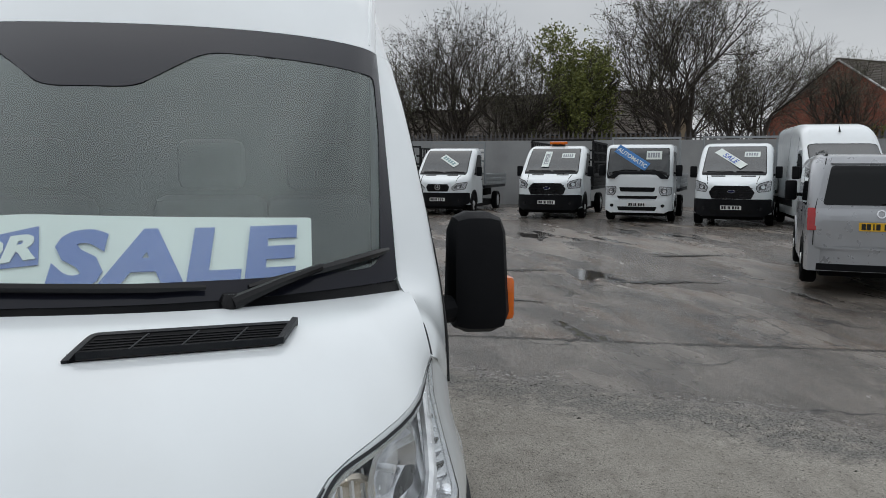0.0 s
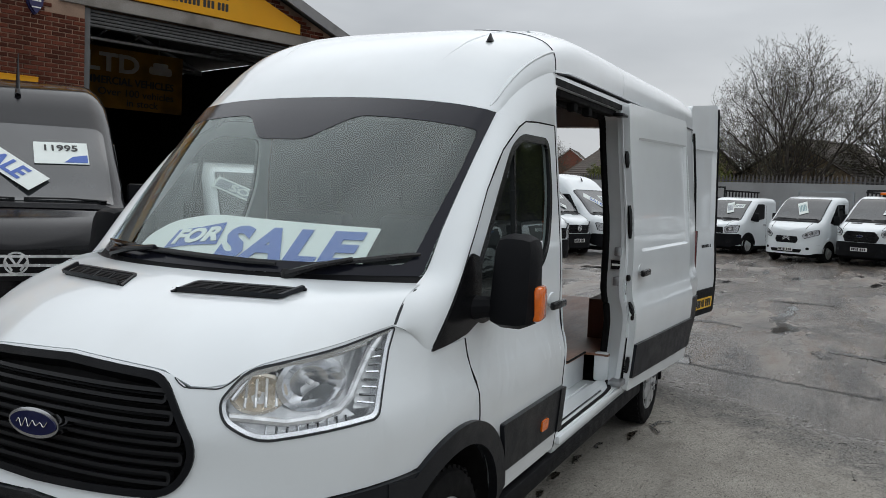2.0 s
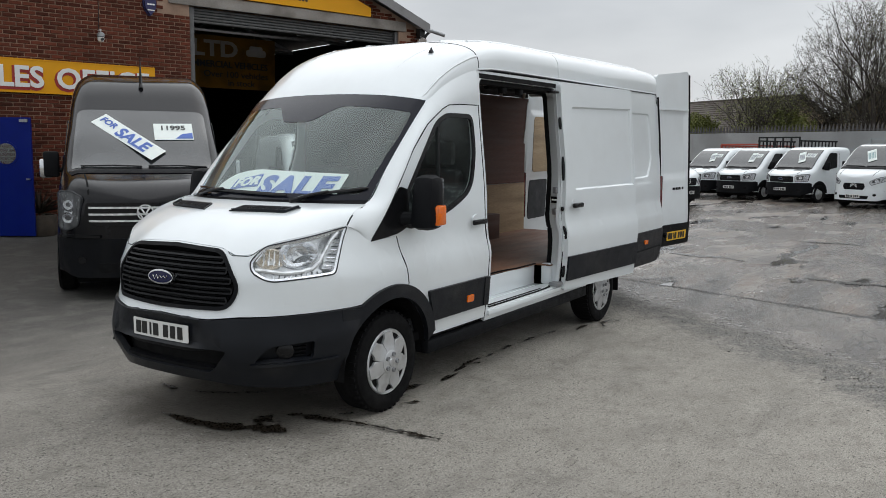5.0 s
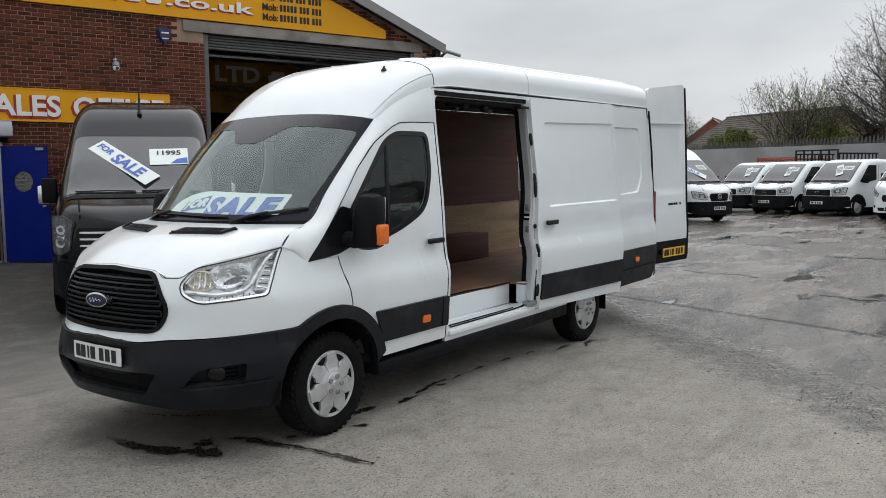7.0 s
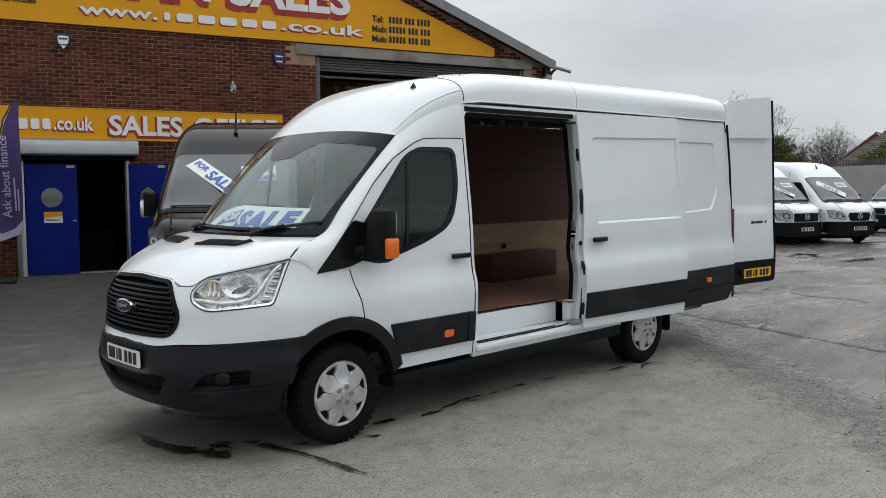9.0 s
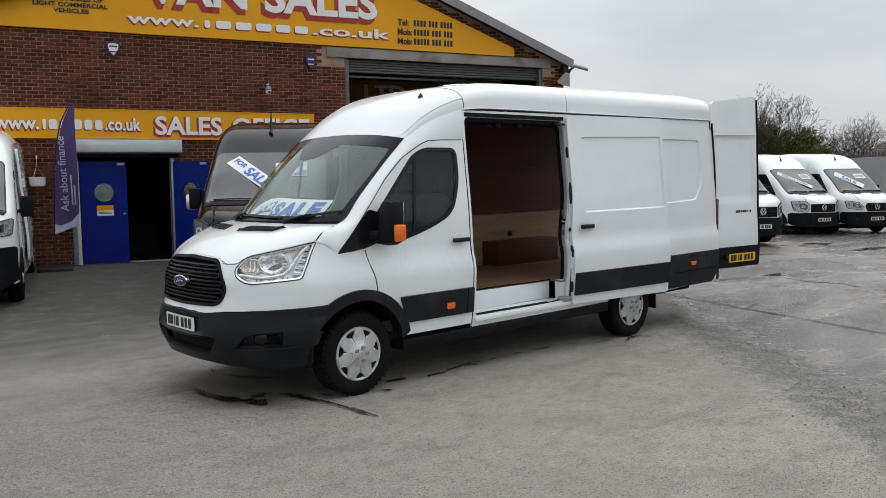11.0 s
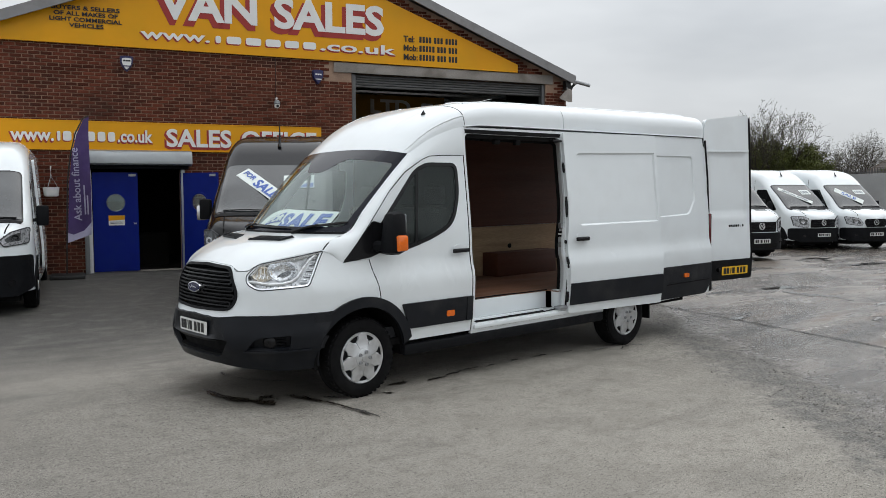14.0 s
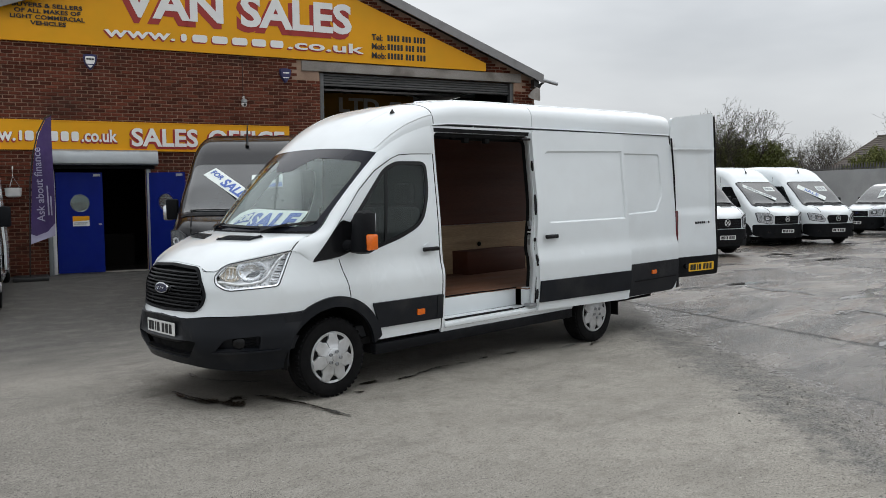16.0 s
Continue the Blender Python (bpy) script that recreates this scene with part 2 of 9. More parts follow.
LAMP_AMBER = material("lamp_amber", (0.88, 0.80, 0.68), 0.25, metal=0.6, vary=0.2, scale=30.0)
LILAC = material("flag_lilac", (0.40, 0.38, 0.52), 0.8, vary=0.15, scale=4.0)

# ---- tools ----
def finish(bm, name, mat, parent=None, label="", smooth=35.0):
    me = bpy.data.meshes.new(name)
    bm.to_mesh(me)
    bm.free()
    mats = mat if isinstance(mat, (list, tuple)) else [mat]
    for m in mats:
        me.materials.append(m)
    if smooth:
        me.polygons.foreach_set("use_smooth", [True] * len(me.polygons))
        me.set_sharp_from_angle(angle=radians(smooth))
    ob = new(name, me)
    if parent is not None:
        ob.parent = parent
    if label:
        ob["label"] = label
    return ob


def part(name, bm, mat, parent, label="", smooth=35.0):
    return finish(bm, name, mat, parent, label, smooth)


def thing(name, label, category, group="", kind="", at=None):
    ob = new(name)
    ob.empty_display_size = 0.2
    tagged(ob, label, category, group, kind)
    if at is not None:
        ob.matrix_world = at
    return ob


def box(x0, x1, y0, y1, z0, z1, bev=0.0, bm=None, m=None):
    own = bmesh.new()
    r = bmesh.ops.create_cube(own, size=1.0)
    for v in own.verts:
        v.co = Vector(((x0 + x1) / 2 + v.co.x * (x1 - x0), (y0 + y1) / 2 + v.co.y * (y1 - y0), (z0 + z1) / 2 + v.co.z * (z1 - z0)))
    if bev:
        bmesh.ops.bevel(own, geom=own.edges[:], offset=bev, segments=2, affect="EDGES", profile=0.5)
    if m is not None:
        own.transform(m)
    return join(bm, own) if bm is not None else own


def join(bm, other):
    me = bpy.data.meshes.new("t")
    other.to_mesh(me)
    other.free()
    bm.from_mesh(me)
    bpy.data.meshes.remove(me)
    return bm


def turned(profile, n=32, axis="y", at=(0, 0, 0), bm=None, caps=True):
    """A lathe: profile of (radius, along) about an axis through at."""
    bm = bm or bmesh.new()
    rings = []
    for r, h in profile:
        ring = []
        for k in range(n):
            c, s = math.cos(2 * math.pi * k / n) * r, math.sin(2 * math.pi * k / n) * r
            p = {"x": (h, c, s), "y": (c, h, s), "z": (c, s, h)}[axis]
            ring.append(bm.verts.new(Vector(p) + Vector(at)))
        rings.append(ring)
    for a, b in zip(rings, rings[1:]):
        for k in range(n):
            bm.faces.new((a[k], a[(k + 1) % n], b[(k + 1) % n], b[k]))
    for ring in (rings[0], rings[-1]) if caps else ():
        bm.faces.new(ring)
    bmesh.ops.recalc_face_normals(bm, faces=bm.faces[:])
    return bm


def tube(points, r, n=8, bm=None, taper=None):
    """A round bar along points."""
    bm = bm or bmesh.new()
    pts = [Vector(p) for p in points]
    rings, up = [], Vector((0.13, 0.21, 0.97))
    for i, p in enumerate(pts):
        d = (pts[min(i + 1, len(pts) - 1)] - pts[max(i - 1, 0)]).normalized()
        a = d.cross(up)
        a = a.normalized() if a.length > 1e-4 else d.orthogonal().normalized()
        b = d.cross(a)
        rr = r * (taper[i] if taper else 1)
        rings.append([bm.verts.new(p + (a * math.cos(2 * math.pi * k / n) + b * math.sin(2 * math.pi * k / n)) * rr) for k in range(n)])
    for a, b in zip(rings, rings[1:]):
        for k in range(n):
            bm.faces.new((a[k], a[(k + 1) % n], b[(k + 1) % n], b[k]))
    bm.faces.new(rings[0][::-1])
    bm.faces.new(rings[-1])
    return bm


def rounded(pts, r, n=4):
    """A closed outline with its corners rounded. r: one radius, or one for each corner."""
    out, k = [], len(pts)
    for i in range(k):
        p, a, b = Vector(pts[i][:2]), Vector(pts[i - 1][:2]), Vector(pts[(i + 1) % k][:2])
        rr = r[i] if isinstance(r, (list, tuple)) else r
        da, db = a - p, b - p
        cut = min(rr, da.length * 0.48, db.length * 0.48)
        if cut < 1e-4:
            out.append((p.x, p.y))
            continue
        s, e = p + da.normalized() * cut, p + db.normalized() * cut
        for j in range(n + 1):
            t = j / n
            q = s * (1 - t) ** 2 + p * 2 * t * (1 - t) + e * t * t
            out.append((q.x, q.y))
    return out


def arc(cx, cy, r, a0, a1, n=14):
    return [(cx + r * math.cos(radians(a0 + (a1 - a0) * k / n)), cy + r * math.sin(radians(a0 + (a1 - a0) * k / n))) for k in range(n + 1)]


def flat(outline, holes=(), step=None):
    """A filled flat outline with holes in the (u, v) plane, cut along a grid of the given step."""
    bm = bmesh.new()
    edges = []
    for loop in (outline, *holes):
        vs = []
        for u, v in loop:
            if not vs or (Vector((u, v, 0)) - vs[-1].co).length > 1e-5:
                vs.append(bm.verts.new((u, v, 0)))
        if (vs[0].co - vs[-1].co).length < 1e-5:
            bm.verts.remove(vs.pop())
        edges += [bm.edges.new((vs[i], vs[(i + 1) % len(vs)])) for i in range(len(vs))]
    bmesh.ops.triangle_fill(bm, use_beauty=True, edges=edges, normal=(0, 0, 1))
    if step:
        su, sv = step if isinstance(step, tuple) else (step, step)
        for axis, s in ((0, su), (1, sv)):
            if not s:
                continue
            lo, hi = min(v.co[axis] for v in bm.verts), max(v.co[axis] for v in bm.verts)
            k = math.ceil(lo / s)
            while k * s < hi - 1e-4:
                if k * s > lo + 1e-4:
                    co, no = Vector((0, 0, 0)), Vector((0, 0, 0))
                    co[axis], no[axis] = k * s, 1
                    bmesh.ops.bisect_plane(bm, geom=bm.verts[:] + bm.edges[:] + bm.faces[:], dist=1e-5, plane_co=co, plane_no=no)
                k += 1
    return bm


def panel(outline, to3d, holes=(), step=0.12, thick=0.012, lift=0.0, out=None):
    """A shell on a curved surface: a flat outline laid on by to3d(u, v), lifted along its normal, with thickness inwards.
    out: a point inside the thing, from which the surface faces away."""
    bm = flat(outline, holes, step)
    for v in bm.verts:
        v.co = Vector(to3d(v.co.x, v.co.y))
    bmesh.ops.recalc_face_normals(bm, faces=bm.faces[:])
    bm.normal_update()
    c = Vector(out or (2.0, 0.0, 1.2))
    f = sum(((f.calc_center_median() - c).dot(f.normal) * f.calc_area() for f in bm.faces))
    if f < 0:
        bmesh.ops.reverse_faces(bm, faces=bm.faces[:])
        bm.normal_update()
    if lift:
        moved = [(v, v.co + v.normal * lift) for v in bm.verts]
        for v, co in moved:
            v.co = co
    if thick:
        top = bm.faces[:]
        rim = [e for e in bm.edges if e.is_boundary]
        pair = {v: bm.verts.new(v.co - v.normal * thick) for v in bm.verts[:]}
        for f in top:
            bm.faces.new([pair[v] for v in reversed(f.verts)])
        for e in rim:
            f = e.link_faces[0]
            a, b = e.verts
            ls = [l for l in f.loops if l.edge == e][0]
            a, b = ls.vert, ls.link_loop_next.vert
            bm.faces.new((b, a, pair[a], pair[b]))
    return bm


def text_bm(text, size, to3d=None, thick=0.01, bold=0.0, align="LEFT", space=1.0, shear=0.0, stretch=1.0):
    """Raised letters in the (u, v) plane, laid on by to3d(u, v, w)."""
    cu = bpy.data.curves.new("t", "FONT")
    cu.body, cu.size, cu.extrude, cu.offset, cu.align_x, cu.space_character, cu.shear = text, size, thick / 2, bold, align, space, shear
    cu.resolution_u = 3
    ob = bpy.data.objects.new("t", cu)
    scene.collection.objects.link(ob)
    dg = bpy.context.evaluated_depsgraph_get()
    me = bpy.data.meshes.new_from_object(ob.evaluated_get(dg))
    bm = bmesh.new()
    bm.from_mesh(me)
    for v in bm.verts:
        v.co.x *= stretch
        if to3d:
            v.co = Vector(to3d(v.co.x, v.co.y, v.co.z + thick / 2))
    bpy.data.objects.remove(ob)
    bpy.data.curves.remove(cu)
    bpy.data.meshes.remove(me)
    return bm


def interp(x, xs, ys):
    return float(np.interp(x, xs, ys))


def smooth_curve(xs, ys):
    """A smooth function through points (monotone cubic)."""
    xs, ys = np.array(xs, float), np.array(ys, float)
    d = np.diff(ys) / np.diff(xs)
    m = np.zeros(len(xs))
    m[0], m[-1] = d[0], d[-1]
    for i in range(1, len(xs) - 1):
        m[i] = 0 if d[i - 1] * d[i] <= 0 else 2 * d[i - 1] * d[i] / (d[i - 1] + d[i])

    def f(x):
        if x <= xs[0]:
            return float(ys[0] + m[0] * (x - xs[0]) * 0)
        if x >= xs[-1]:
            return float(ys[-1])
        i = int(np.searchsorted(xs, x)) - 1
        h = xs[i + 1] - xs[i]
        t = (x - xs[i]) / h
        return float(ys[i] * (1 + 2 * t) * (1 - t) ** 2 + m[i] * h * t * (1 - t) ** 2 + ys[i + 1] * t * t * (3 - 2 * t) + m[i + 1] * h * t * t * (t - 1))
    return f

# ---- the tall white van: its surface ----
# Forward is -x, the front axle stands at x = 0, the near side is -y.
HW, NOSE_X, NOSE_L = 0.985, 0.05, 1.10
_t = np.linspace(0, math.pi / 2, 500)
PLAN_X = NOSE_X - NOSE_L * np.cos(_t) ** (2 / 2.2)
PLAN_Y = HW * np.sin(_t) ** (2 / 3.0)
PLAN_S = np.concatenate([[0], np.cumsum(np.hypot(np.diff(PLAN_X), np.diff(PLAN_Y)))])
A0 = float(PLAN_S[-1])
SIDE_W = smooth_curve([0.25, 0.45, 0.75, 0.95, 1.0, 1.07, 1.15, 1.3, 1.5, 1.8, 2.1, 2.4, 2.5], [-0.06, -0.01, 0.020, 0.030, 0.026, 0.002, -0.010, -0.014, -0.025, -0.055, -0.085, -0.11, -0.13])
FRONT_F = smooth_curve([0.2, 0.3, 0.45, 0.6, 0.72, 0.79, 0.86, 1.0, 1.1, 1.2, 1.3, 1.45], [-0.16, -0.06, 0.02, 0.04, 0.04, 0.02, 0.0, -0.015, -0.05, -0.13, -0.26, -0.5])


def plan(s):
    if s >= A0:
        return NOSE_X + s - A0, HW, 0.0, 1.0
    e = 0.004
    a, b = max(s - e, 0), min(s + e, A0)
    dx = float(np.interp(b, PLAN_S, PLAN_X) - np.interp(a, PLAN_S, PLAN_X))
    dy = float(np.interp(b, PLAN_S, PLAN_Y) - np.interp(a, PLAN_S, PLAN_Y))
    k = math.hypot(dx, dy)
    return float(np.interp(s, PLAN_S, PLAN_X)), float(np.interp(s, PLAN_S, PLAN_Y)), -dy / k, dx / k


def a_of_x(x):
    return A0 + x - NOSE_X if x >= NOSE_X else float(np.interp(x, PLAN_X, PLAN_S))


def skin(a, z, lift=0.0):
    """The van's skin at the way a round it (0: middle of the nose, + towards the near side) and the height z."""
    x, y, nx, ny = plan(abs(a))
    k = max(0.0, 1 - abs(abs(a) - 1.28) / 0.32) * max(0.0, 1 - abs(z - 1.27) / 0.27)
    off = SIDE_W(z) * ny * ny + FRONT_F(z) * nx * nx + lift - 0.04 * k * k * (3 - 2 * k)
    return x + nx * off, -math.copysign(y + ny * off, a) if a else 0.0 * y, z

# ---- the tall white van: its body ----
RAKE = math.degrees(math.atan(0.011))
van = thing("panel_van", "tall long white panel van with its side and rear doors open", "van", at=pose(0, 0, 0, 0, -RAKE, 0))


def press(x, z):
    """The shallow pressed field in the side, towards the rear."""
    d = min(x - 2.92, 5.22 - x, z - 1.45, 2.17 - z, (5.22 - x + z - 1.45) * 0.707 - 0.05, (x - 2.92 + 2.17 - z) * 0.707 - 0.02)
    return -0.018 * min(1.0, max(0.0, d / 0.016 + 0.5))


def side(sg, lift=0.0, pressed=False):
    def f(x, z):
        return skin(sg * a_of_x(x), z, lift + (press(x, z) if pressed else 0.0))
    return f


ROOF_H = smooth_curve([0.45, 0.6, 0.8, 1.0, 1.3, 1.7, 2.2, 3.0, 5.0, 5.6], [2.18, 2.318, 2.455, 2.55, 2.632, 2.682, 2.70, 2.708, 2.73, 2.715])
ROOF_ZS = smooth_curve([0.45, 0.635, 0.8, 1.0, 1.27, 1.6, 5.6], [2.09, 2.124, 2.22, 2.31, 2.385, 2.41, 2.415])
ROOF_Y = smooth_curve([0.45, 0.635, 1.0, 1.3, 5.6], [0.82, 0.835, 0.862, 0.876, 0.876])


def roof_at(xu, v):
    fade = max(0.0, min(1.0, (1.7 - xu) / 1.25))
    x = xu + 0.185 * v * v * fade * fade
    y, zs = ROOF_Y(x), ROOF_ZS(x)
    h = max(ROOF_H(xu), zs + 0.03)
    p = 0.44 + 0.43 * fade
    s, c = math.sin(abs(v) * math.pi / 2), math.cos(v * math.pi / 2)
    return Vector((x, -math.copysign(y * s ** p, v), zs + (h - zs) * max(c, 0.0) ** (0.46 + 0.36 * fade)))


def grid(f, us, vs, thick=0.0, inside=(2, 0, 1.2)):
    """A sheet f(u, v) over rows us and vs."""
    bm = bmesh.new()
    g = [[bm.verts.new(f(u, v)) for v in vs] for u in us]
    for i in range(len(us) - 1):
        for j in range(len(vs) - 1):
            try:
                bm.faces.new((g[i][j], g[i + 1][j], g[i + 1][j + 1], g[i][j + 1]))
            except ValueError:
                pass
    bm.normal_update()
    c = Vector(inside)
    if sum((q.calc_center_median() - c).dot(q.normal) * q.calc_area() for q in bm.faces) < 0:
        bmesh.ops.reverse_faces(bm, faces=bm.faces[:])
        bm.normal_update()
    if thick:
        top = bm.faces[:]
        rim = [e for e in bm.edges if e.is_boundary]
        pair = {v: bm.verts.new(v.co - v.normal * thick) for v in bm.verts[:]}
        for q in top:
            bm.faces.new([pair[v] for v in reversed(q.verts)])
        for e in rim:
            q = e.link_faces[0]
            l = [l for l in q.loops if l.edge == e][0]
            a, b = l.vert, l.link_loop_next.vert
            bm.faces.new((b, a, pair[a], pair[b]))
    return bm


def lin(a, b, n):
    return [a + (b - a) * k / n for k in range(n + 1)]


def pressed(outline, to3d, field, depth, holes=(), step=0.06, thick=0.03):
    """A sheet with a sharply pressed, sunken field."""
    inner = grown(field, -depth * 0.9)
    bm = panel(outline, lambda u, v: to3d(u, v, 0.0), [*holes, field], step=step, thick=thick)
    join(bm, panel(inner, lambda u, v: to3d(u, v, -depth), step=step, thick=0.0))
    edge = bmesh.new()
    p = [edge.verts.new(to3d(u, v, 0.0)) for u, v in field]
    q = [edge.verts.new(to3d(u, v, -depth)) for u, v in inner]
    for k in range(len(p)):
        edge.faces.new((p[k - 1], p[k], q[k], q[k - 1]))
    bmesh.ops.recalc_face_normals(edge, faces=edge.faces[:])
    return join(bm, edge)


ZF = smooth_curve([0, 0.44, 0.52, 0.62, 0.74, 1.0, 1.31], [1.195, 1.172, 1.135, 1.135, 1.195, 1.25, 1.295])
Z_EVEN = smooth_curve([0, 0.45, 0.80, 1.0, 1.31], [1.195, 1.198, 1.222, 1.252, 1.295])
GRILLE = rounded([(-0.45, 1.17), (0, 1.187), (0.45, 1.17), (0.585, 0.95), (0.51, 0.815), (0, 0.80), (-0.51, 0.815), (-0.585, 0.95)], [0.08, 0, 0.08, 0.12, 0.08, 0.0, 0.08, 0.12], 5)
LAMP = rounded([(0.635, 1.10), (0.72, 1.188), (1.0, 1.238), (1.315, 1.288), (1.165, 1.01), (0.75, 0.982), (0.65, 1.04)], [0.05, 0.07, 0.0, 0.015, 0.03, 0.06, 0.05], 5)


def mirrored(loop):
    return [(-a, z) for a, z in loop][::-1]


def grown(loop, d):
    """An outline moved outwards by d."""
    n, out = len(loop), []
    area = sum(loop[i - 1][0] * loop[i][1] - loop[i][0] * loop[i - 1][1] for i in range(n))
    sg = 1 if area > 0 else -1
    for i in range(n):
        a, p, b = Vector(loop[i - 1]), Vector(loop[i]), Vector(loop[(i + 1) % n])
        t = (b - a).normalized() if (b - a).length > 1e-6 else Vector((1, 0))
        out.append((p.x + t.y * d * sg, p.y - t.x * d * sg))
    return out


# nose and wings in one sheet: grille and lamps are openings in it
right = [(a_of_x(0.135), 0.70), (a_of_x(0.165), 0.87), (a_of_x(0.145), 0.965), (a_of_x(0.075), 1.195), (a_of_x(-0.18), 1.19), (a_of_x(-0.28), 1.262)]
top = [(a, ZF(abs(a))) for a in lin(1.31, -1.31, 40)]
arch_edge = [(a_of_x(x), z) for x, z in arc(0, 0.345, 0.46, 70, 103, 8)]
low_r = [(a, interp(a, [0, 0.35, 0.57, 1.34], [0.765, 0.752, 0.775, 0.787])) for a in lin(0, 1.33, 14)]
half = low_r + [(a_of_x(-0.32), 0.79)] + arch_edge[::-1] + [(a_of_x(0.162), 0.80), *right[1:]]
nose_line = half + top + [(-a, z) for a, z in half[::-1]][:-1]
part("front_body", panel(nose_line, skin, [GRILLE, LAMP, mirrored(LAMP)], step=0.07, thick=0.015), WHITE, van)


def cowl(v):
    return Vector((-0.40 + 0.33 * abs(v) ** 2.4, -0.86 * v, 1.425 - 0.01 * v * v))


def screen_base(v):
    return Vector((-0.375 + 0.335 * abs(v) ** 2.4, -0.84 * v, 1.437))


def bonnet_at(u, v):
    f, r = Vector(skin(v * 1.31, ZF(abs(v) * 1.31))), cowl(v)
    # the front edge dips beside the grille; further back the sheet runs even
    f = f.lerp(Vector(skin(v * 1.31, Z_EVEN(abs(v) * 1.31))), 1 - max(0.0, 1 - u) ** 5)
    c = (f + r) / 2 + Vector((-0.05, 0, 0.055))
    p = f * (1 - u) ** 2 + c * 2 * u * (1 - u) + r * u * u
    p.z += 0.006 * math.exp(-((abs(v) - 0.78) / 0.06) ** 2) * math.sin(math.pi * u)
    return p


part("bonnet", grid(bonnet_at, [0.006, 0.02, 0.04, 0.07, 0.10, 0.14] + lin(0.19, 1, 16), lin(-1, 1, 44), thick=0.02, inside=(0.3, 0, 0.8)), WHITE, van)


def screen_at(u, v):
    b, t = screen_base(v), roof_at(0.45, v)
    p = b * (1 - u) + t * u
    return p + Vector((-0.66, 0, 0.75)) * (0.035 * 4 * u * (1 - u) * (1 - 0.6 * v * v))


windscreen = part("windscreen", grid(screen_at, lin(0, 1, 14), lin(-1, 1, 28), inside=(1, 0, 1.2)), GLASS, van, "raked windscreen with a dark border")
windscreen.visible_shadow = False
frit_in = rounded([(-0.935, 0.052), (0.935, 0.052), (0.945, 0.60), (0.91, 0.85), (0.22, 0.86), (0.09, 0.68), (-0.09, 0.68), (-0.22, 0.86), (-0.91, 0.85), (-0.945, 0.60)], [0.06, 0.06, 0, 0.06, 0.05, 0.04, 0.04, 0.05, 0.06, 0], 4)
part("border", panel([(v, u) for v, u in rounded([(-0.995, 0.0), (0.995, 0.0), (0.995, 0.995), (-0.995, 0.995)], 0.02)], lambda v, u: screen_at(u, v), [frit_in], step=(0.08, 0.09), thick=0.0, lift=0.002, out=(1, 0, 1.2)), FRIT, windscreen)
for sg in (1, -1):
    part("bonnet_seam", tube([Vector(skin(sg * a, ZF(a), 0.001)) for a in lin(0.47, 0.70, 12)], 0.0022, 5), TRIM_GREY, van)
    part("wing_channel", tube([bonnet_at(u, sg) - Vector((0, 0, 0.012)) for u in lin(0.05, 1, 12)], 0.007, 8), TRIM_GREY, van)
part("scuttle", grid(lambda u, v: cowl(v) * (1 - u) + screen_base(v) * u + Vector((0, 0, -0.012 * 4 * u * (1 - u))), lin(0, 1, 3), lin(-0.99, 0.99, 24), thick=0.01), PLASTIC, van)

